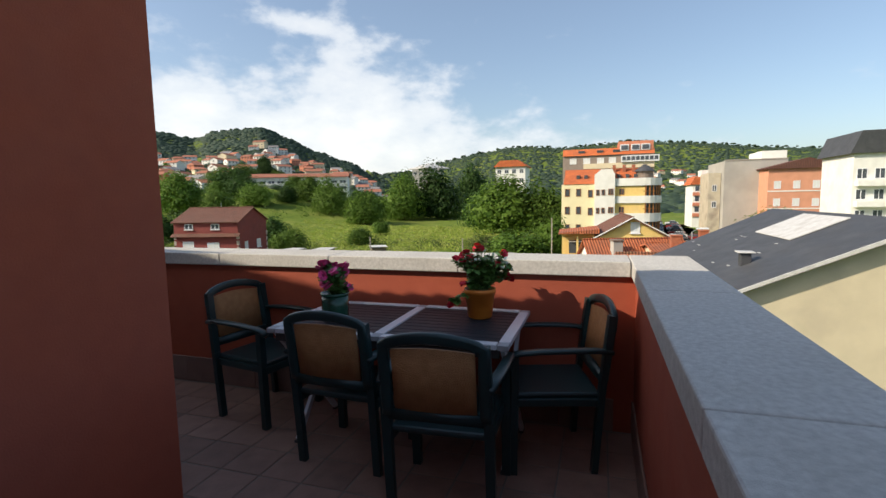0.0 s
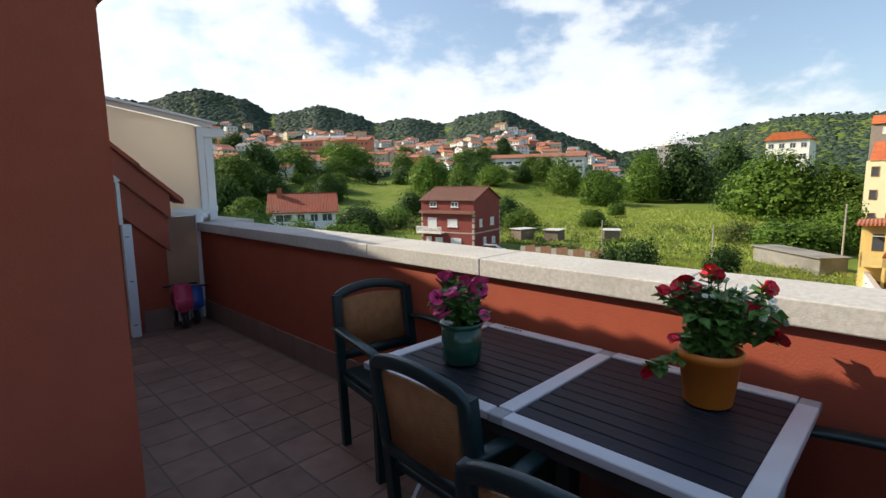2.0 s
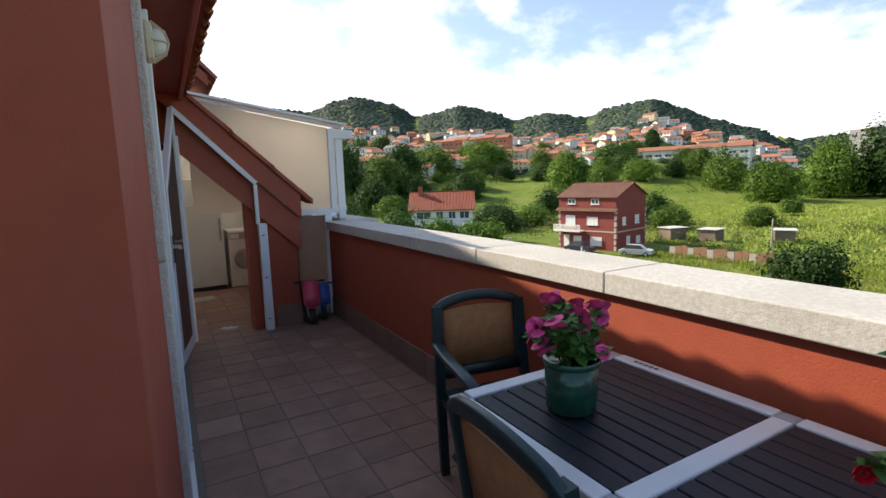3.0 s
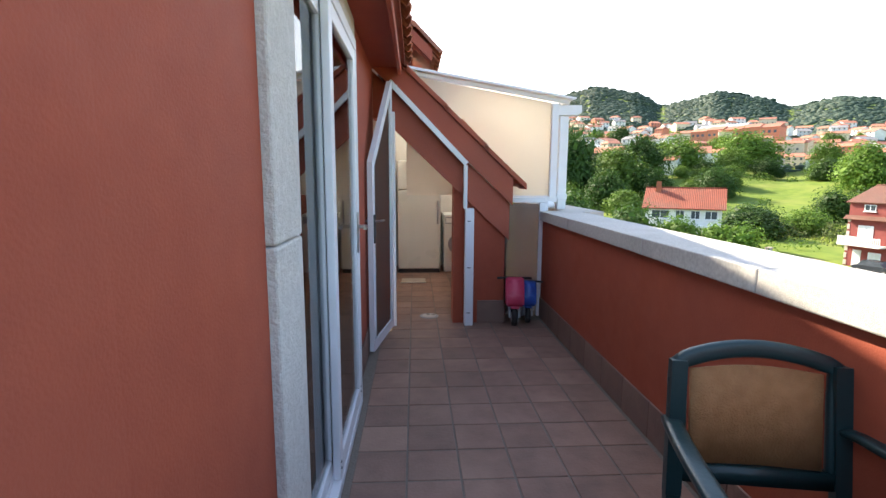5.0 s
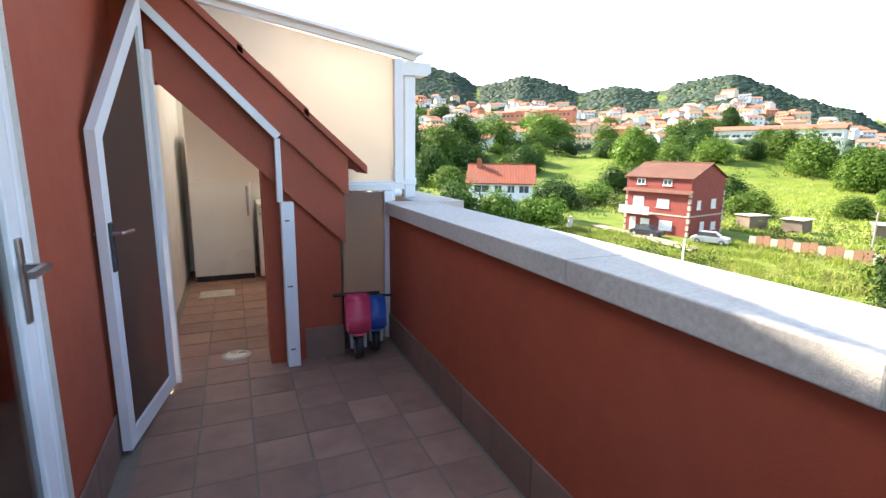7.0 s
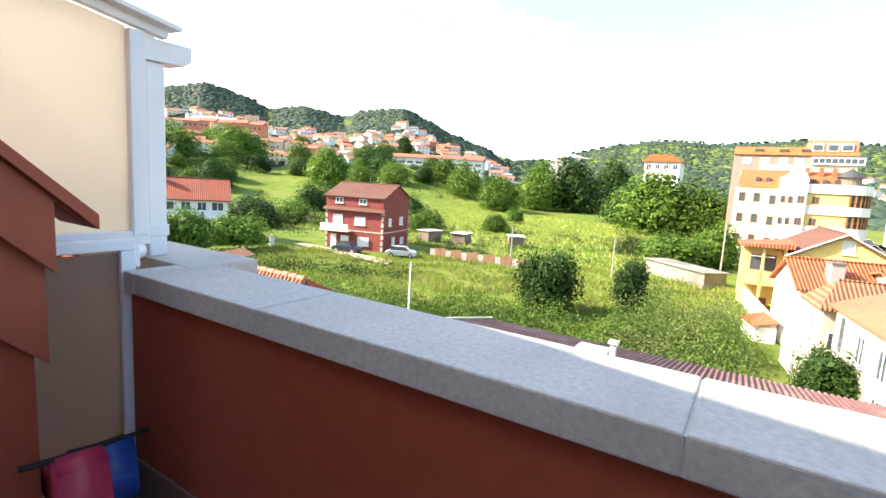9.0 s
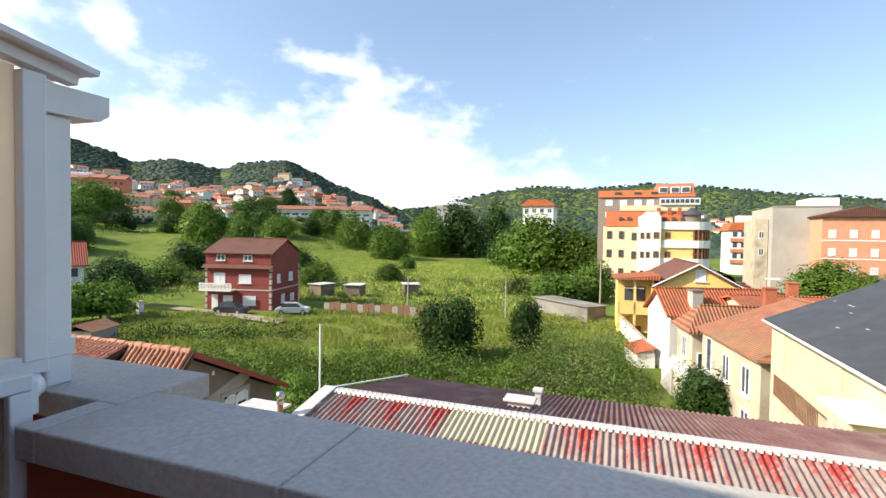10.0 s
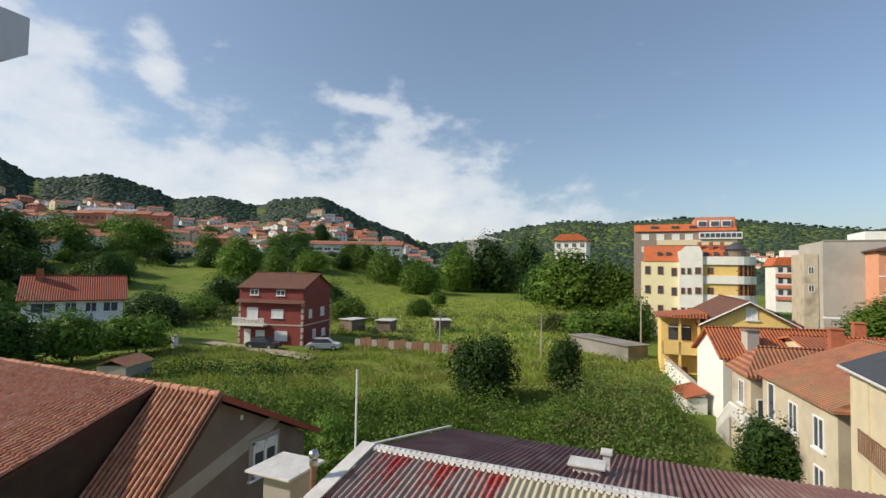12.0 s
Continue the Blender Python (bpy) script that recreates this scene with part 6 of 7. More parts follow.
def undergrowth(name, n, box_, r, h, leaf, material, per=70, seed=1, keep=None):
    """Brambles and low scrub as one loose mass of leaves."""
    rng = np.random.RandomState(seed)
    x, y = rng.uniform(box_[0], box_[1], n), rng.uniform(box_[2], box_[3], n)
    ok = inside_clear(x, y)
    if keep is not None:
        ok &= keep(x, y)
    x, y = x[ok], y[ok]
    k = len(x)
    z = on_land(x, y)
    rr, hh = rng.uniform(0.6, 1.3, k) * r, rng.uniform(0.5, 1.3, k) * h
    d = rng.normal(size=(k, per, 3))
    d /= np.linalg.norm(d, axis=2, keepdims=True)
    d[:, :, 2] = np.abs(d[:, :, 2])
    q = rng.uniform(0.75, 1.0, (k, per, 1))
    p = np.stack([x, y, z], 1)[:, None, :] + d * q * np.stack([rr, rr, hh], 1)[:, None, :]
    me = quads(name, p.reshape(-1, 3), (d + rng.normal(size=d.shape) * 0.5).reshape(-1, 3), leaf, material, rng)
    ob = new(name, me)
    ob["kind"] = "stuff"
    return ob


# bramble bank behind the shed, hedges, meadow tufts
undergrowth("brambles", 760, (19, 48, 1, 38), 1.7, 2.2, 0.17, TREE_G, 250, 21, keep=lambda x, y: (x + y * 0.35 < 42))
undergrowth("bramble_tops", 200, (21, 44, 2, 34), 1.0, 3.0, 0.15, SCRUB_G, 80, 22, keep=lambda x, y: x + y * 0.35 < 40)
undergrowth("pale_scrub", 210, (28, 47, 1, 11), 1.5, 3.2, 0.15, SCRUB_G, 110, 23)
undergrowth("field_hedge", 200, (24, 46, 34, 50), 1.5, 1.8, 0.2, TREE_D, 80, 24, keep=lambda x, y: np.abs(x - (62 - y * 0.6)) < 2.2)
undergrowth("allotment_rows", 150, (70, 98, 19, 50), 1.0, 1.0, 0.24, BUSH_G, 50, 25, keep=lambda x, y: np.abs((x - 71) - (40 - y) * 1.05) < 3)
undergrowth("allotment_scrub", 170, (60, 110, 14, 62), 1.3, 1.5, 0.26, SCRUB_G, 50, 26)
undergrowth("meadow_edge_scrub", 260, (140, 235, 10, 170), 3.0, 3.4, 0.6, TREE_G, 60, 27, keep=lambda x, y: np.hypot(x, y) > 205)
undergrowth("slope_scrub", 330, (60, 260, 90, 300), 3.6, 3.6, 0.7, TREE_G, 60, 28, keep=lambda x, y: (np.hypot(x, y) > 130) & (np.hypot(x, y) < 330) & (np.sin(x * 0.07 + y * 0.05) > -0.2))
undergrowth("reeds", 90, (64, 84, 62, 88), 1.6, 2.6, 0.35, SCRUB_G, 60, 29)
undergrowth("lane_scrub", 120, (20, 60, 64, 100), 2.0, 2.2, 0.3, TREE_G, 60, 30)
undergrowth("field_tussocks", 520, (30, 68, 6, 60), 1.5, 0.7, 0.2, GRASS_B, 60, 33, keep=lambda x, y: np.sin(x * 0.31 + 1.7 * np.sin(y * 0.23)) > 0.0)


def grass(name, n, box_, h, wd, seed, keep=None):
    rng = np.random.RandomState(seed)
    x, y = rng.uniform(box_[0], box_[1], n), rng.uniform(box_[2], box_[3], n)
    ok = inside_clear(x, y)
    if keep is not None:
        ok &= keep(x, y)
    x, y = x[ok], y[ok]
    k = len(x)
    z = on_land(x, y) - 0.03
    a = rng.uniform(0, 6.28, k)
    w = wd * rng.uniform(0.6, 1.4, k)
    hh = h * rng.uniform(0.4, 1.3, k) * (0.7 + 0.5 * np.sin(x * 0.9 + 2 * np.sin(y * 0.5)))
    p0 = np.stack([x - np.cos(a) * w, y - np.sin(a) * w, z], 1)
    p1 = np.stack([x + np.cos(a) * w, y + np.sin(a) * w, z], 1)
    p2 = np.stack([x + rng.normal(0, .25, k) * h, y + rng.normal(0, .25, k) * h, z + hh], 1)
    me = bpy.data.meshes.new(name)
    me.from_pydata(np.stack([p0, p1, p2], 1).reshape(-1, 3).tolist(), [], np.arange(3 * k).reshape(-1, 3).tolist())
    me.materials.append(GRASS_B)
    ob = new(name, me)
    ob["kind"] = "stuff"
    return ob


grass("meadow_grass", 90000, (30, 66, 4, 62), 0.55, 0.06, 31)
grass("far_meadow_grass", 45000, (66, 170, 8, 110), 0.6, 0.14, 32)


# far woods on the hills: thousands of small crowns
def far_woods():
    rng = np.random.RandomState(40)
    ico = bmesh.new()
    bmesh.ops.create_icosphere(ico, subdivisions=1, radius=1)
    base = np.array([v.co[:] for v in ico.verts])
    tri = np.array([[v.index for v in f.verts] for f in ico.faces])
    ico.free()
    V, F, o = [], [], 0
    for n, d0, d1, b0, b1, s in ((20000, 560, 960, 26, 88, 3.4), (11000, 900, 1540, -30, 26, 4.2), (2200, 300, 620, 28, 84, 3.8), (5000, 250, 920, -34, 27, 4.8)):
        d = np.sqrt(rng.uniform(d0 ** 2, d1 ** 2, n))
        b = rng.uniform(b0, b1, n)
        if d0 > 500:
            q = rng.rand(n) < 0.25
            d[q] = d1 - 62 - rng.uniform(0, 30, q.sum())
        x, y = d * np.cos(np.radians(b)), d * np.sin(np.radians(b))
        for xx, yy in zip(x, y):
            r = s * rng.uniform(0.5, 1.15)
            v = base * (1 + rng.normal(0, 0.13, (12, 1))) * np.array([r * 1.45, r * 1.45, r * rng.uniform(0.5, 0.95)])
            V.append(v + np.array([xx, yy, land(xx, yy) - r * 0.15]))
            F.append(tri + o)
            o += 12
    me = bpy.data.meshes.new("far_woods")
    me.from_pydata(np.concatenate(V).tolist(), [], np.concatenate(F).tolist())
    me.materials.append(HAZED_WOODS)
    me.shade_smooth()
    ob = new("far_woods", me)
    ob["kind"] = "stuff"


far_woods()

# ---- houses and blocks in the valley ----
# red three-storey house
ang = math.degrees(math.atan2(-8.95, 2.03))
rh = house("red_brick_house", "red-faced three-storey house with brown mansard roof and white balcony", pose(52.3, 56.2, 0, 0, 0, ang), 9.2, 8.8, -8.8, -1.05, 0.75, BRICKRED, BROWN_X, "x", (), over=0.3, th=0.1)
for u, z, w, ht, pm in ((5.6, -5.1, 1.7, 1.15, BLIND), (6.2, -8.0, 1.8, 1.2, BLIND), (3.2, -7.9, 1.3, 1.1, BLIND), (2.2, -2.15, 1.2, 0.75, PANE_FAR), (6.0, -2.15, 1.2, 0.75, PANE_FAR), (2.0, -5.4, 1.6, 1.6, BLIND)):
    put_window(rh, "y0", u, z, w, ht, 9.2, 8.8, WHITE_ALU, pm)
for u, z, w, ht, pm in ((2.2, -5.1, 0.9, 1.1, BLIND), (6.0, -5.1, 1.2, 1.2, BLIND), (3.5, -8.0, 1.0, 1.2, BLIND), (6.5, -8.0, 1.2, 1.0, BLIND)):
    put_window(rh, "x1", u, z, w, ht, 9.2, 8.8, WHITE_ALU, pm)
part("door", boxed(0.9, 1.8, -0.06, 0.0, -8.7, -6.7), BLIND, rh)
part("eave_skirt", prism([(-0.55, -3.15), (0.0, -2.7), (0.0, -3.15)], "x", -0.3, 9.5), BROWN_X, rh)
bal_ = new("balcony")
bal_.parent = rh
part("slab", boxed(-0.2, 4.3, -1.2, 0.0, -6.15, -5.95), WHITEW, bal_)
part("rail", boxed(-0.2, 4.3, -1.2, -1.12, -5.2, -5.08), WHITEW, bal_)
for k in range(23):
    part("baluster", boxed(-0.18 + k * 0.2, -0.08 + k * 0.2, -1.19, -1.13, -5.95, -5.2), WHITEW, bal_)
for x, y in ((0.0, 0.0), (9.0, 0.0), (9.0, 8.6)):
    for k in range(7):
        part("quoin", boxed(x - 0.04, x + 0.30 - 0.05 * (k % 2), y - 0.05, y + 0.24, -8.6 + k * 0.85, -8.0 + k * 0.85), STONE_STRIP, rh)
part("string_course", boxed(-0.03, 9.24, -0.06, 0.0, -6.1, -5.92), STONE_STRIP, rh)
part("string_course", boxed(9.2, 9.26, 0.0, 8.8, -6.1, -5.92), STONE_STRIP, rh)
part("roof_aerial", tube(bmesh.new(), [(4.6, 4.4, 0.7), (4.6, 4.4, 1.6)], 0.03, 5), STEEL, rh)


# white bungalow
whl = house("white_bungalow", "long white house with red clay roof above the lane", pose(35.4, 72.3, 0, 0, 0, -31), 9.9, 8.0, -9, -2.5, 0.05, WHITEW, wave_clay("bungalow_clay", (0.36, 0.08, 0.04), (0.30, 0.07, 0.035), "X"), "x", (), over=0.5)
for u, w in ((2.0, 2.4), (4.6, 1.2), (6.6, 1.2), (8.6, 1.6)):
    put_window(whl, "y0", u, -4.3, w, 1.2, 9.9, 8.0, WHITE_ALU, PANE_FAR)
for u, w in ((2.2, 1.6), (5.5, 2.2), (8.2, 1.2)):
    put_window(whl, "y0", u, -7.6, w, 1.3, 9.9, 8.0, WHITE_ALU, PANE_FAR)
part("terrace_slab", boxed(0.2, 9.7, -1.2, 0.0, -5.4, -5.15), WHITEW, whl)
part("chimney", boxed(1.0, 1.7, 3.0, 3.7, -0.6, 1.0), CLAY, whl)


# small town houses
def town_kit(seed, wall_m, roof_m, L, W, Hh, hip):
    rd_ = random.Random(seed)
    t = house("town_house", "", Matrix(), L, W, -4.0, Hh, Hh + 1.9, wall_m, roof_m, "x", (), over=0.4, hip=hip, category="house")
    for z in ([0.9, 3.7] if Hh > 4 else [0.9]):
        for k in range(3):
            wd = new("window")
            wd.parent = t
            part("pane", boxed(L * (k + 0.7) / 3.4 - 0.5, L * (k + 0.7) / 3.4 + 0.5, -0.06, 0.0, z, z + 1.2), PANE_FAR, wd)
        wd = new("window")
        wd.parent = t
        part("pane", boxed(-0.06, 0.0, W / 2 - 0.5, W / 2 + 0.5, z, z + 1.2), PANE_FAR, wd)
    return t


CREAM = mk("cream_render", (0.70, 0.60, 0.42), (0.64, 0.54, 0.38), 1, 0.9, 0.0)
CORAL = mk("coral_render", (0.58, 0.22, 0.13), (0.52, 0.19, 0.11), 1, 0.9, 0.0)
TOWN_ROOF = mk("town_roof", (0.40, 0.155, 0.095), (0.31, 0.12, 0.075), 0.6, 0.9, 0.0, c3=(0.26, 0.12, 0.08), s3=0.2, rnd=0.2)
TOWN_GREY = mk("town_grey_roof", (0.25, 0.24, 0.24), (0.2, 0.19, 0.19), 0.6, 0.9, 0.0, rnd=0.2)
kits = [town_kit(1, WHITEW, TOWN_ROOF, 10, 8, 5.6, 0), town_kit(2, CREAM, TOWN_ROOF, 9, 8, 5.6, 2.0), town_kit(3, WHITEW, TOWN_ROOF, 13, 9, 5.4, 0), town_kit(4, CORAL, TOWN_ROOF, 10, 9, 5.6, 1.6),
        town_kit(5, WHITEW, TOWN_GREY, 11, 8, 5.5, 0), town_kit(6, CREAM, TOWN_ROOF, 14, 10, 8.0, 0), town_kit(7, WHITEW, TOWN_ROOF, 9, 8, 3.0, 1.5)]
words = ["white two-storey house with clay roof", "cream house with hipped clay roof", "long white house with clay roof", "coral-coloured house with hipped clay roof", "white house with grey roof", "tall cream house with clay roof", "low white house with clay roof"]
rd = random.Random(77)
spots = []
first = [True] * len(kits)


def town(x, y, k, turn):
    m = pose(x, y, land(x, y), 0, 0, turn)
    if first[k]:
        kits[k].matrix_basis = m
        h = kits[k]
        first[k] = False
    else:
        h = copy_thing(kits[k], m)
    tagged(h, words[k] + " on the town hillside", "house", "town houses")


tries = 0
while len(spots) < 190 and tries < 6000:
    tries += 1
    b = rd.uniform(26, 74)
    d = rd.uniform(300, 600)
    if b < 40:
        d = rd.uniform(400, 640)
    x, y = d * math.cos(radians(b)), d * math.sin(radians(b))
    if any((x - p) ** 2 + (y - q) ** 2 < 13 ** 2 for p, q in spots) or (38 > b > 24 and d < 400):
        continue
    spots.append((x, y))
    town(x, y, rd.choice((0, 0, 1, 1, 2, 3, 4, 5, 6, 2)), b - 90 + rd.uniform(-50, 50))
for i in range(70):
    b, d = rd.uniform(-17, -4), rd.uniform(520, 900)
    if i > 50:
        b, d = rd.uniform(20, 27), rd.uniform(330, 520)
    town(d * math.cos(radians(b)), d * math.sin(radians(b)), rd.choice((0, 2, 4, 6, 1)), b - 90 + rd.uniform(-50, 50))
for x, y, k, t in ((150, 262, 2, -45), (168, 250, 4, -40), (112, 232, 2, -50), (205, 300, 5, -45), (222, 295, 5, -45), (240, 290, 5, -40)):
    town(x, y, k, t)


# ---- larger buildings ----
def block(name, label, at, L, W, z0, z1, wall_m, storeys=(), face="x0", win_w=1.1, win_h=1.3, n=5, frame_m=None, pane_m=None, category="building"):
    """A flat-topped block; windows in rows on one face."""
    h = thing(name, label, category, at)
    part("wall", boxed(0, L, 0, W, z0, z1), wall_m, h)
    for z in storeys:
        span = W if face in ("x0", "x1") else L
        for k in range(n):
            put_window(h, face, (k + 0.5) * span / n, z, win_w, win_h, L, W, frame_m or WHITE_ALU, pane_m or PANE_FAR, 2, False)
    return h


# school with long orange roof
dxs, dys = 266.2 - 243.2, 145.8 - 198.9
sa = math.degrees(math.atan2(dys, dxs))
SL = math.hypot(dxs, dys)
sch = thing("school_building", "long white three-storey school with a shallow orange clay roof", "building", pose(243.2, 198.9, 0, 0, 0, sa))
part("wall", boxed(0, SL, 0, 12, 0, 15.9), WHITEW, sch)
part("roof", prism([(-0.8, 15.8), (6, 18.2), (12.8, 15.8), (12.8, 16.1), (6, 18.5), (-0.8, 16.1)], "x", -0.8, SL + 0.8), TOWN_ROOF, sch)
part("gable_end", prism([(0, 15.2), (6, 18.4), (12, 15.2)], "x", -0.05, 0.2), WHITEW, sch)
for z in (5.0, 8.8, 12.4):
    for k in range(11):
        wd = new("window")
        wd.parent = sch
        x = (k + 0.5) * SL / 11
        part("pane", boxed(x - 1.7, x + 1.7, -0.12, 0.0, z, z + 1.35), PANE_FAR, wd)
        part("mullion", boxed(x - 0.12, x + 0.12, -0.16, -0.121, z, z + 1.7), WHITE_ALU, wd)
for z in (4.3, 8.0, 11.6):
    part("string_course", boxed(0, SL, -0.3, 0.0, z, z + 0.35), WHITEW, sch)

# yellow and white flats with rounded glazed corner
fl = thing("yellow_flats", "yellow and white flats with rounded glazed corner and orange roof", "building", farther(1.15, pose(80.1, 6.6, 0, 0, 0, -90)))
FW = 15.0
part("wall", boxed(0, 5.0, 0, 9, -9, 3.4), mk("flats_cream", (0.80, 0.72, 0.46), (0.76, 0.68, 0.42), 1, 0.85, 0.0), fl)
part("wall", boxed(5.0, 8.0, -0.6, 9, -9, 4.9), WHITEW, fl)
part("wall", boxed(8.0, 12.5, 0, 9, -9, 2.9), YELLOW, fl)
part("roof", prism([(-0.1, 3.4), (4.6, 5.9), (9.0, 5.9), (9.0, 3.4)], "x", 0.3, 12.8), ORANGE_TILE, fl)
part("stair_tower", prism([(5.2, 4.9), (7.9, 4.9), (7.6, 5.6), (5.9, 5.6)], "y", -0.55, 3.0), WHITEW, fl)
part("turret_roof", lathe(bmesh.new(), [(1.6, 5.2), (1.5, 5.3), (0.2, 6.3)], 16, (12.4, 2.2, 0)), SLATE, fl)
part("turret", lathe(bmesh.new(), [(1.2, 3.6), (1.2, 5.2)], 16, (12.4, 2.2, 0)), BROWNW, fl)
for z0, z1 in ((-2.5, -1.2), (0.35, 1.45), (3.0, 4.15)):
    bm = bmesh.new()
    pts = [(8.0, -0.25), (12.3, -0.25)] + [(12.3 + 2.6 * math.sin(a), 2.35 - 2.6 * math.cos(a)) for a in (0.3, 0.6, 0.9, 1.2, 1.5, 1.9)] + [(14.9, 6), (8, 6)]
    part("balcony_band", prism(pts, "z", z0, z1), WHITEW, fl)
for z0, z1 in ((-5.5, -2.5), (-1.2, 0.35), (1.45, 3.0)):
    gl_ = new("glazed_bay")
    gl_.parent = fl
    pts = [(12.1, 0.0)] + [(12.3 + 2.3 * math.sin(a), 2.35 - 2.3 * math.cos(a)) for a in (0.1, 0.5, 0.9, 1.3, 1.7)] + [(14.5, 6), (12.1, 6)]
    part("glazing", prism(pts, "z", z0, z1), PANE_FAR, gl_)
    for a in (0.05, 0.3, 0.55, 0.8, 1.05, 1.3, 1.55):
        x, y = 12.3 + 2.36 * math.sin(a), 2.35 - 2.36 * math.cos(a)
        part("mullion", boxed(x - 0.1, x + 0.1, y - 0.1, y + 0.1, z0, z1), WOOD_WIN, gl_)
    part("rail", prism([(q[0] * 1.0 + (0.08 if q[0] > 12.2 else 0), q[1] - 0.06) for q in pts], "z", z0 + 0.62, z0 + 0.74), WOOD_WIN, gl_)
for u, z in ((0.9, 1.5), (2.6, 1.5), (4.4, 1.3), (0.9, -1.3), (2.6, -1.3), (4.4, -1.5), (0.9, -4.1), (2.6, -4.1), (4.4, -4.4)):
    put_window(fl, "y0", u, z, 0.75, 1.2, FW, 9, WOOD_WIN, PANE_FAR, 1, False)
for u in (5.5, 6.3):
    for z in (1.6, 0.0 - 1.2, -4.0):
        w_ = put_window(fl, "y0", u, z, 0.5, 0.9, FW, 9, WOOD_WIN, PANE_FAR, 1, False)
        w_.location.y = -0.61
for u in (7.4, 9.0):
    for z in (1.65, -1.15, -3.9):
        w_ = put_window(fl, "y0", u, z, 0.75, 0.95, FW, 9, WOOD_WIN, PANE_FAR, 2, False)
        if u < 8:
            w_.location.y = -0.61
for x in (2.2, 3.4, 8.4, 9.6, 10.8):
    part("roof_light", boxed(x, x + 0.5, 1.5, 2.5, 4.3, 4.85), SLATE, fl)
for x in (7.7, 9.2, 10.6):
    part("roof_chimney", boxed(x, x + 0.5, 3.4, 3.9, 5.0, 6.4), CLAY, fl)

bb = thing("brick_flats", "tall brown-brick flats behind with orange mansard and white dormers", "building", farther(1.24, pose(102.1, 8.3, 0, 0, 0, -90)))
part("wall", boxed(0, 17.0, 0, 12, -9, 9.5), mk("brown_brick", (0.30, 0.24, 0.20), (0.24, 0.19, 0.16), 2, 0.9, 0.0), bb)
part("mansard_roof", prism([(-0.3, 9.5), (0.2, 10.0), (1.4, 10.9), (12, 10.9), (12, 9.5)], "x", 0.0, 17.0), ORANGE_TILE, bb)
part("terrace_band", boxed(4.0, 17.0, -0.2, 0.0, 6.9, 7.9), CREAM, bb)
for x in (3, 6.5, 9.5):
    part("roof_light", boxed(x, x + 1.2, 0.1, 0.8, 10.0, 10.5), SLATE, bb)
part("roof_extension", boxed(10.5, 16.8, 0.4, 9, 8.5, 12.0), CORAL, bb)
for x in (11.6, 13.6, 15.4):
    part("dormer_window", boxed(x - 0.8, x + 0.8, 0.2, 0.5, 10.2, 11.4), WHITE_ALU, bb)
    part("dormer_pane", boxed(x - 0.6, x + 0.6, 0.1, 0.19, 10.4, 11.2), PANE_FAR, bb)
part("roof_glazing", boxed(11.0, 17.8, -0.6, 0.0, 8.0, 9.2), WHITE_ALU, bb)
for k in range(8):
    part("pane", boxed(11.2 + k * 0.82, 11.85 + k * 0.82, -0.66, -0.605, 8.3, 9.0), PANE_FAR, bb)
for u, z in ((2.0, 5.6), (4.4, 5.6), (2.0, 7.9), (4.6, 7.9), (7.2, 7.9), (9.4, 7.9)):
    put_window(bb, "y0", u, z, 1.3, 1.1, 17, 12, WHITE_ALU, BLIND, 2, False)

# grey blank-walled block, salmon flats, striped flats, others
gb = block("grey_block", "large block with a blank grey rendered party wall", farther(1.15, pose(100, -30.3, 0)), 14, 9.8, -9, 7.4, GREYW)
part("parapet_edge", boxed(-0.1, 0.2, 0.0, 9.8, 7.4, 7.6), PALEST, gb)
part("roof_shed", boxed(4, 12, -1, 3, 7.4, 9.2), WHITEW, gb)
side = block("narrow_grey_house", "narrow brownish house beside the blank wall", farther(1.15, pose(102, -20.4, 0)), 8, 2.0, -9, 5.4, BEIGE_OLD, (2.0, -1.0), "x0", 0.8, 1.2, 1)
sf = block("salmon_flats", "salmon-coloured flats with white bands and brown roof edge", farther(1.15, pose(95, -37.0, 0)), 10, 11.0, -9, 5.5, SALMON, (2.2, -0.7, -3.6), "x0", 1.0, 1.3, 4, WHITE_ALU, BLIND)
part("roof", prism([(-0.5, 5.5), (11.5, 5.5), (11.5, 5.7), (5.5, 7.2), (-0.5, 5.7)], "x", -0.5, 10.5), BROWN_Y, sf)
for z in (1.7, -1.2, -4.1):
    part("band", boxed(-0.06, 0.0, 0.0, 11.0, z, z + 0.2), WHITEW, sf)
wb = block("white_flats", "white flats with slate roof and balconies at the street", pose(80, -40.5, 0), 10, 8, -9, 6.6, WHITEW, (3.2, 0.4, -2.4), "x0", 1.2, 1.4, 4)
part("roof", prism([(-0.6, 6.6), (8.6, 6.6), (7.4, 9.6), (0.6, 9.6)], "x", -0.5, 10.5), SLATE, wb)
for z in (2.2, -0.6, -3.4):
    part("balcony", boxed(-0.9, 0.0, 0.3, 7.7, z, z + 0.8), WHITEW, wb)
sp = thing("striped_flats", "white flats with red tiled bands stepping down the street", "building", farther(1.12, pose(149, -31.5, 0)))
part("wall", boxed(0, 12, 0, 8, -9, 5.0), WHITEW, sp)
for z in (-4.5, -1.6, 1.2):
    part("red_band", boxed(-0.35, 0.0, 0.0, 8.0, z, z + 0.9), CORAL, sp)
for z in (-3.2, -0.3, 2.5):
    for k in range(4):
        part("pane", boxed(-0.06, 0.0, 0.7 + k * 1.9, 1.7 + k * 1.9, z, z + 1.3), PANE_FAR, sp)
part("roof", prism([(-0.6, 4.2), (8.6, 4.2), (7.6, 6.3), (0.4, 6.3)], "x", -0.4, 12), ORANGE_TILE, sp)
part("roof_house", boxed(3, 8, 2.0, 5.5, 6.3, 8.2), WHITEW, sp)
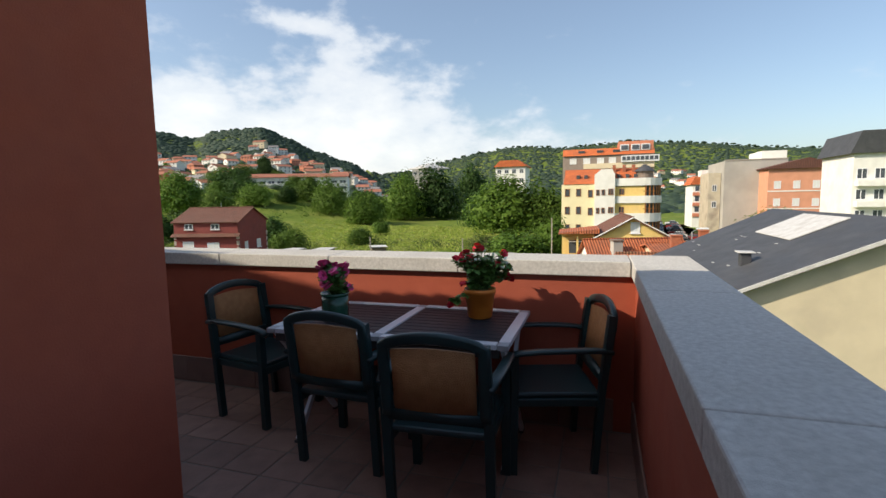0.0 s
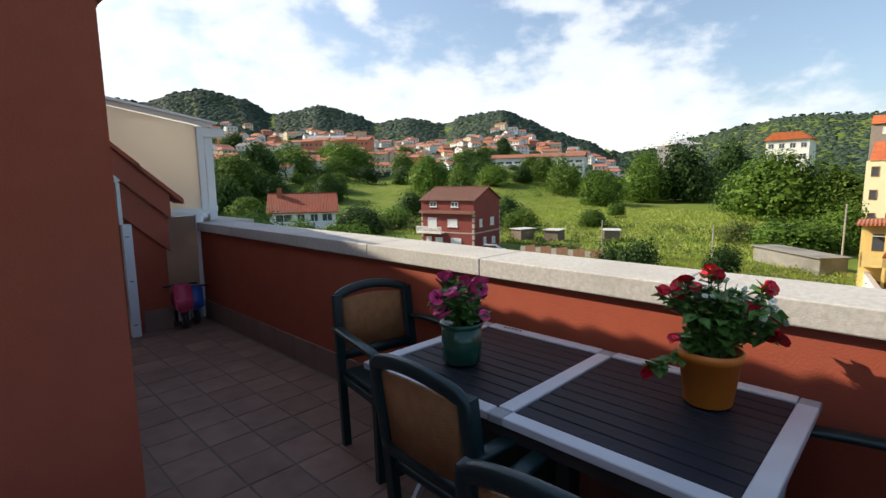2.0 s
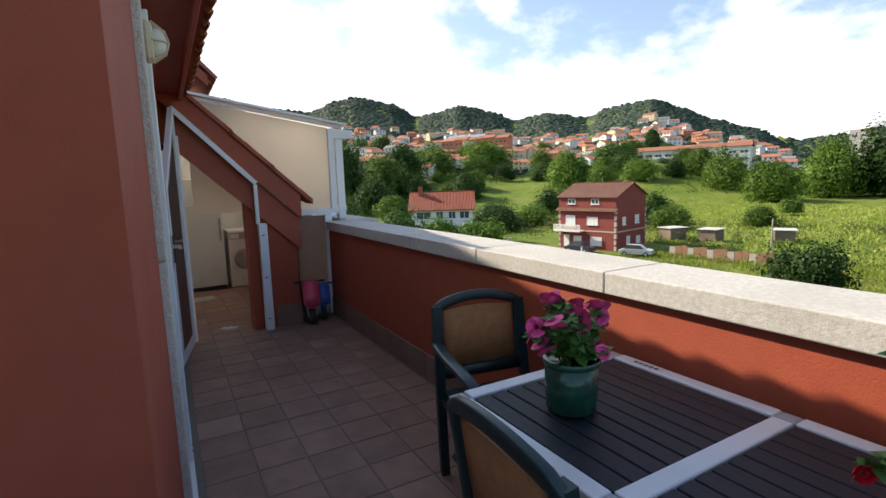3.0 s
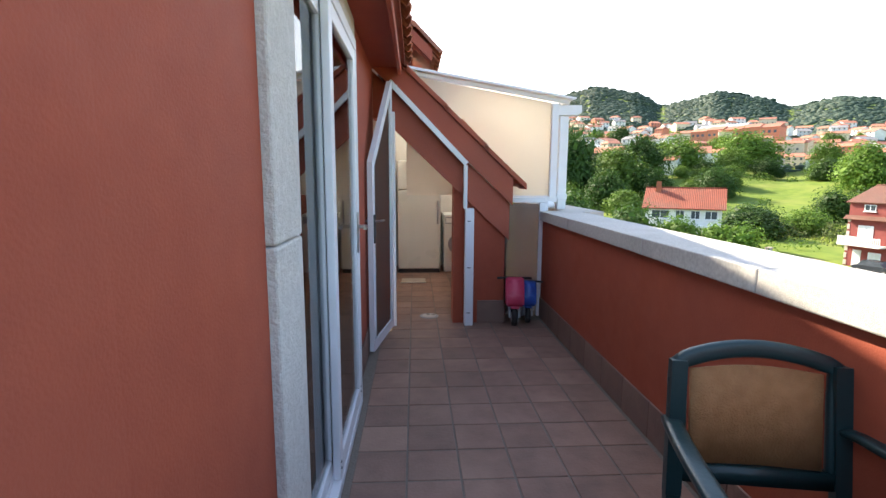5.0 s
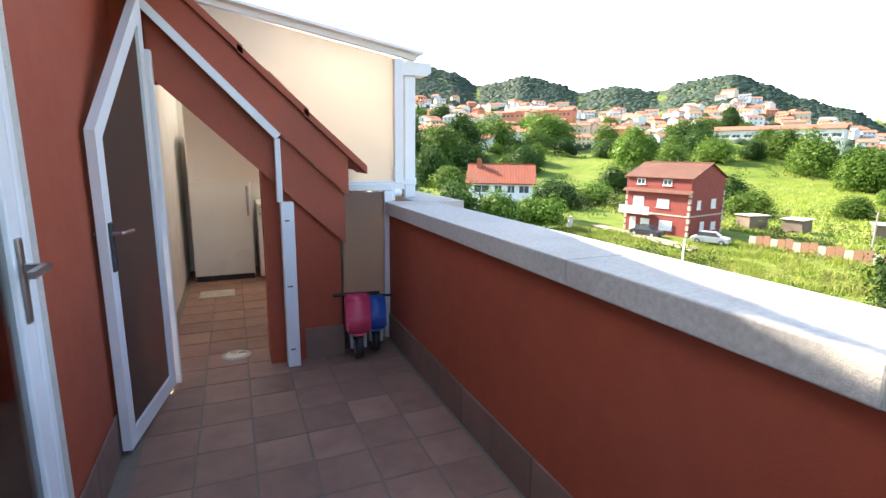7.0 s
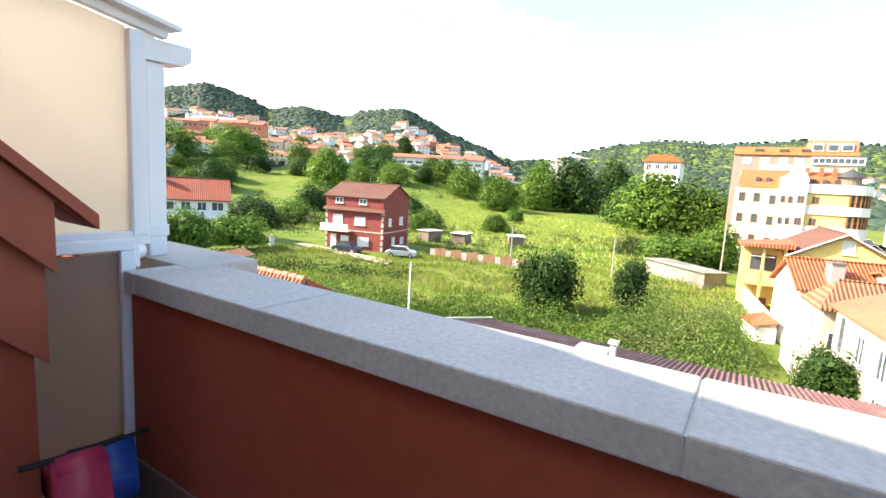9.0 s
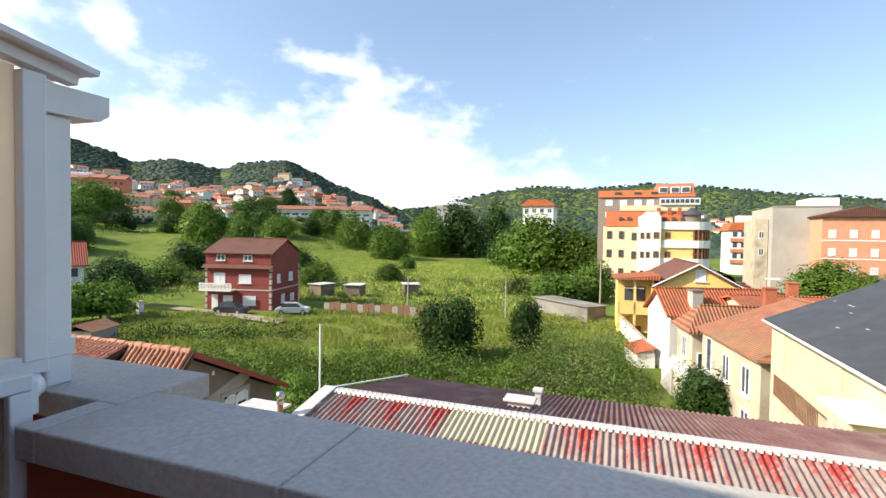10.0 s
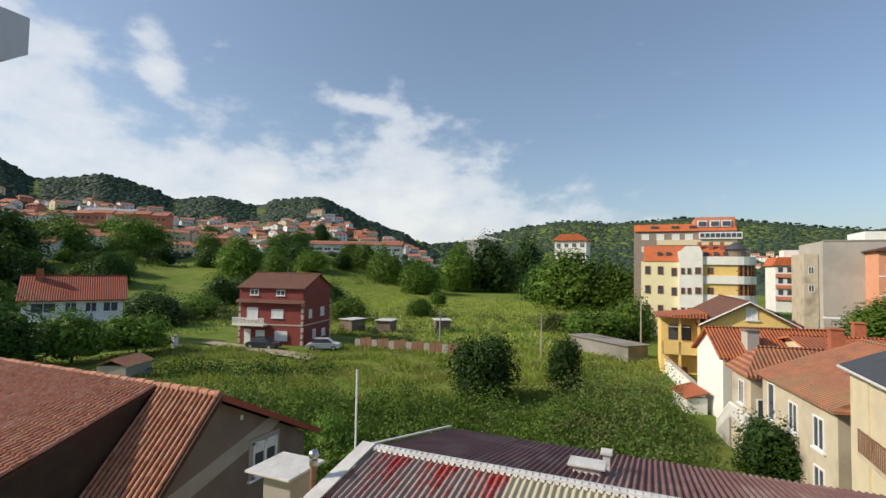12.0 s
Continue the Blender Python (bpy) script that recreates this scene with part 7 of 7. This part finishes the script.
wo = block("orange_roof_block", "white and pale blue block with orange hipped roof behind the trees", pose(189, 27.5, 0), 12, 11.5, -2, 13.4, WHITEW, (10.8, 7.4), "x0", 1.6, 1.6, 4)
part("roof", prism([(-0.8, 13.4), (12.3, 13.4), (9.5, 15.8), (2.6, 15.8)], "x", -0.8, 12.8), ORANGE_TILE, wo)
gp = block("pale_roof_hall", "pale hall with a low grey pyramid roof on the ridge", pose(246, 80, 0, 0, 0, 10), 14, 15, 5, 17.6, GREYW, (14.6,), "x0", 2.0, 1.2, 5)
part("roof", lathe(bmesh.new(), [(11.5, 17.6), (11.5, 17.9), (1.0, 20.6)], 4, (7, 7.5, 0)), PALE_METAL, gp)
dh = block("dark_terraced_flats", "dark brick flats with white balconies among the slope trees", pose(92, 255, 0, 0, 0, -60), 16, 10, -5, 14.5, BROWNW, (6, 10), "y0", 1.4, 1.4, 5)
part("roof", prism([(-0.6, 14.5), (10.6, 14.5), (5, 17.5)], "x", -0.6, 16.6), TOWN_ROOF, dh)
hl = thing("long_white_hall", "long pale industrial hall with a curved roof above the town", "building", pose(225, 385, land(225, 385), 0, 0, -55))
part("wall", boxed(0, 34, 0, 14, -3, 7), WHITEW, hl)
part("roof", prism([(-0.5, 7), (3, 9.3), (7, 10.2), (11, 9.3), (14.5, 7)], "x", -0.5, 34.5), GREYP, hl)
tr_ = thing("terraced_orange_flats", "long coral-red terrace of flats with stepped clay roofs", "building", pose(196, 345, land(196, 345), 0, 0, -55))
for k in range(5):
    z = 0.6 * (k % 2)
    part("wall", boxed(k * 11, k * 11 + 10.8, 0, 12, -4, 8 + z), CORAL, tr_)
    part("roof", prism([(-0.6, 8 + z), (6, 10.6 + z), (12.6, 8 + z)], "x", k * 11 - 0.1, k * 11 + 10.9), TOWN_ROOF, tr_)
    for j in range(3):
        part("pane", boxed(k * 11 + 1.2 + j * 3.2, k * 11 + 2.8 + j * 3.2, -0.06, 0, 4.5, 6.2), PANE_FAR, tr_)

# trees scattered over the slope below the town
rd = random.Random(15)
made = 0
while made < 95:
    b, d = rd.uniform(24, 76), rd.uniform(135, 470) ** 1.0
    x, y = d * math.cos(radians(b)), d * math.sin(radians(b))
    if b < 42 and d < 215 or any((x - p) ** 2 + (y - q) ** 2 < 70 for p, q in spots):
        continue
    s = rd.uniform(3.5, 7.5) * (1.1 if d > 250 else 1)
    plant(rd.choice(KB + KD), x, y, s, s * rd.uniform(1.1, 1.7), rd.choice(("leafy green tree on the slope below the town", "dark leafy tree among the slope gardens")), turn=rd.uniform(0, 360))
    made += 1

# street with car park, road surface, kerb
ROADM = mk("asphalt", (0.055, 0.055, 0.058), (0.04, 0.04, 0.043), 2, 0.9, 0.2, 10, c3=(0.08, 0.078, 0.075), s3=0.3)
rb = bmesh.new()
for pts in ([(60, -11.0), (210, -34), (212, -22), (60, -6.4)],):
    rb.faces.new([rb.verts.new((x, y, -8.58)) for x, y in pts])
bmesh.ops.solidify(rb, geom=rb.faces[:], thickness=0.4)
structure(part("road", rb, ROADM))
rb = bmesh.new()
rb.faces.new([rb.verts.new((x, y, -8.44)) for x, y in ((60, -6.4), (212, -22), (212, -20.8), (60, -5.2))])
bmesh.ops.solidify(rb, geom=rb.faces[:], thickness=0.4)
structure(part("pavement", rb, GREYW))
lane = bmesh.new()
lane.faces.new([lane.verts.new((x, y, -8.5)) for x, y in ((49.5, 41), (51.5, 60), (49.5, 60), (46.5, 40))][::-1])
structure(part("track", lane, mk("dry_track", (0.34, 0.29, 0.21), (0.28, 0.24, 0.17), 1.5, 0.95, 0.3, 10)))


def car(at, m_, label):
    c = thing("car", label, "car", at)
    body = [(-2.05, 0.35), (-2.1, 0.75), (-1.55, 0.95), (1.2, 0.95), (2.0, 0.82), (2.1, 0.4), (1.9, 0.28), (-1.9, 0.28)]
    bm = prism(body, "y", -0.85, 0.85)
    bmesh.ops.bevel(bm, geom=bm.edges[:], offset=0.05, segments=1, affect="EDGES")
    part("body", bm, m_, c)
    part("cabin", prism([(-1.5, 0.95), (-1.1, 1.42), (0.55, 1.45), (1.15, 0.95)], "y", -0.72, 0.72), PANE_FAR, c)
    part("roof", boxed(-1.08, 0.52, -0.66, 0.66, 1.43, 1.48, 0.02), m_, c)
    for x in (-1.3, 1.3):
        for y in (-0.78, 0.78):
            w = new("wheel")
            w.parent = c
            bm = lathe(bmesh.new(), [(0.30, -0.1), (0.33, 0), (0.30, 0.1)], 14)
            bmesh.ops.transform(bm, matrix=pose(x, y, 0.33, 90, 0, 0), verts=bm.verts)
            part("tyre", bm, RUBBER, w)
            bm = lathe(bmesh.new(), [(0.19, -0.12), (0.19, 0.12)], 10)
            bmesh.ops.transform(bm, matrix=pose(x, y, 0.33, 90, 0, 0), verts=bm.verts)
            part("rim", bm, GREYP, w)
    return c


PAINTS = [mk("car_paint", c, tuple(v * 0.9 for v in c), 2, 0.25, 0.0) for c in ((0.03, 0.035, 0.045), (0.45, 0.46, 0.48), (0.7, 0.7, 0.7), (0.02, 0.02, 0.022), (0.25, 0.03, 0.03))]
cars = [car(pose(50.6, 50.2, -8.7, 0, 0, -80), PAINTS[0], "dark grey car parked before the red house"), car(pose(53.6, 43.2, -8.7, 0, 0, -62), PAINTS[1], "silver car parked beside the red house"),
        car(pose(100, -12.8, -8.58, 0, 0, -8.5), PAINTS[2], "white car parked along the street"), car(pose(100, -16.0, -8.58, 0, 0, -8.5), PAINTS[3], "black car parked along the street"), car(pose(118, -19.5, -8.58, 0, 0, 80), PAINTS[4], "dark red car in the street car park")]
for k in range(22):
    x = 84 + k * 4.6
    s = cars[2 + k % 3]
    copy_thing(s, pose(x, -9.6 - (x - 84) * 0.102 - (3.6 if k % 2 else 0), -8.58, 0, 0, -6 if k % 2 == 0 else 80))

# street lamp, posts, fence, allotment sheds
sl_ = thing("street_lamp", "grey street lamp with a pale arm head over the road", "street lamp", pose(62.5, -10.2, -8.5))
part("post", tube(bmesh.new(), [(0, 0, 0), (0, 0, 5.6), (-0.2, -0.5, 6.0)], [0.09, 0.06, 0.05], 8), GREYP, sl_)
part("head", boxed(-0.5, 0.1, -1.7, -0.4, 5.95, 6.12, 0.04), WHITE_ALU, sl_)
for x, y, h in ((68.3, 6.4, 7.4), (59.4, 29.8, 5.2), (62, 17.5, 5.0)):
    u = thing("utility_pole", "thin weathered timber utility pole in the field", "pole", pose(x, y, -8.8))
    part("shaft", tube(bmesh.new(), [(0, 0, 0), (0, 0, h)], [0.11, 0.08], 8), PALEST, u)
    part("bracket", boxed(-0.15, 0.15, -0.05, 0.05, h - 0.5, h - 0.42), STEEL, u)
gpst = thing("gate_post", "white masonry gate post at the lawn edge", "post", pose(44.6, 58.5, -8.7))
part("pier", boxed(-0.3, 0.3, -0.25, 0.25, 0, 1.7, 0.03), WHITEW, gpst)
part("cap", boxed(-0.36, 0.36, -0.31, 0.31, 1.7, 1.85, 0.03), STONE_STRIP, gpst)
fn = thing("garden_fence", "rusty brown sheet and stake fence round the allotments", "fence", pose(57.3, 41.0, -8.7, 0, 0, -85))
for k in range(22):
    part("panel", boxed(k * 0.8, k * 0.8 + 0.76, -0.03, 0.03, 0.05, 1.15 + 0.12 * ((k * 7) % 3)), RUST if k % 3 else PALEST, fn)
for x, y, a in ((72, 44, 10), (78, 36, 30), (70, 50, -10)):
    s = thing("allotment_shed", "makeshift dark garden shed with a flat sheet roof", "shed", pose(x, y, -8.7, 0, 0, a))
    part("wall", boxed(0, 3.2, 0, 2.4, 0, 1.9), BROWNW, s)
    part("roof", boxed(-0.3, 3.5, -0.3, 2.7, 1.92, 2.0), PALE_METAL, s)
rr_ = thing("ruined_tile_shed", "low shed with broken clay tiles in the garden below", "shed", pose(30.5, 46.5, -8.6, 0, 0, 20))
part("wall", boxed(0, 3.4, 0, 2.6, 0, 1.5), PALEST, rr_)
part("roof", prism([(-0.2, 1.5), (1.3, 2.1), (2.8, 1.5), (1.3, 2.0)], "x", -0.2, 3.6), OLD_X, rr_)
# ---- floor and skirting pieces ----
P = 0.253
ftile = [mesh_of("floor_tile", boxed(-P / 2 + g, P / 2 - g, -P / 2 + g, P / 2 - g, -0.012, 0.0 - d, 0.0025), TERRACOTTA) for g, d in ((0.004, 0.0), (0.005, 0.0012), (0.0045, 0.0006))]
rd = random.Random(9)
for i in range(-16, 7):
    for j in range(-1, 36):
        x, y = 0.75 + 0.035 + (i + 0.5) * P, 0.03 + (j + 0.5) * P
        if x > 2.27 or (x < 0.72 and y > 1.60) or x < -2.9 or (y > 5.9 and x > 1.95):
            continue
        if i < -9:
            continue
        same("floor_tile", ftile[rd.randrange(3)], slab, pose(x, y, rd.uniform(-0.0006, 0.0006), 0, 0, rd.choice((0, 90, 180, 270))))
sk = mesh_of("skirting_piece", boxed(-0.012, 0.0, -0.164, 0.164, 0.0, 0.205, 0.003), SKIRT)
skirt = structure(new("baseboard"))
for k in range(18):
    same("skirting_piece", sk, skirt, pose(2.329, 0.16 + k * 0.331, 0))
for k in range(13):
    same("skirting_piece", sk, skirt, pose(2.15 - k * 0.331, -0.119, 0, 0, 0, -90))
for k in range(2):
    same("skirting_piece", sk, skirt, pose(0.684 + 0.012 * k, 1.84 + k * 0.33, 0, 0, 0, 176))
for k in range(4):
    same("skirting_piece", sk, skirt, pose(0.706, 4.42 + k * 0.331, 0, 0, 0, 180))
for k in range(8):
    same("skirting_piece", sk, skirt, pose(0.50 - k * 0.331, 1.659, 0, 0, 0, -90))
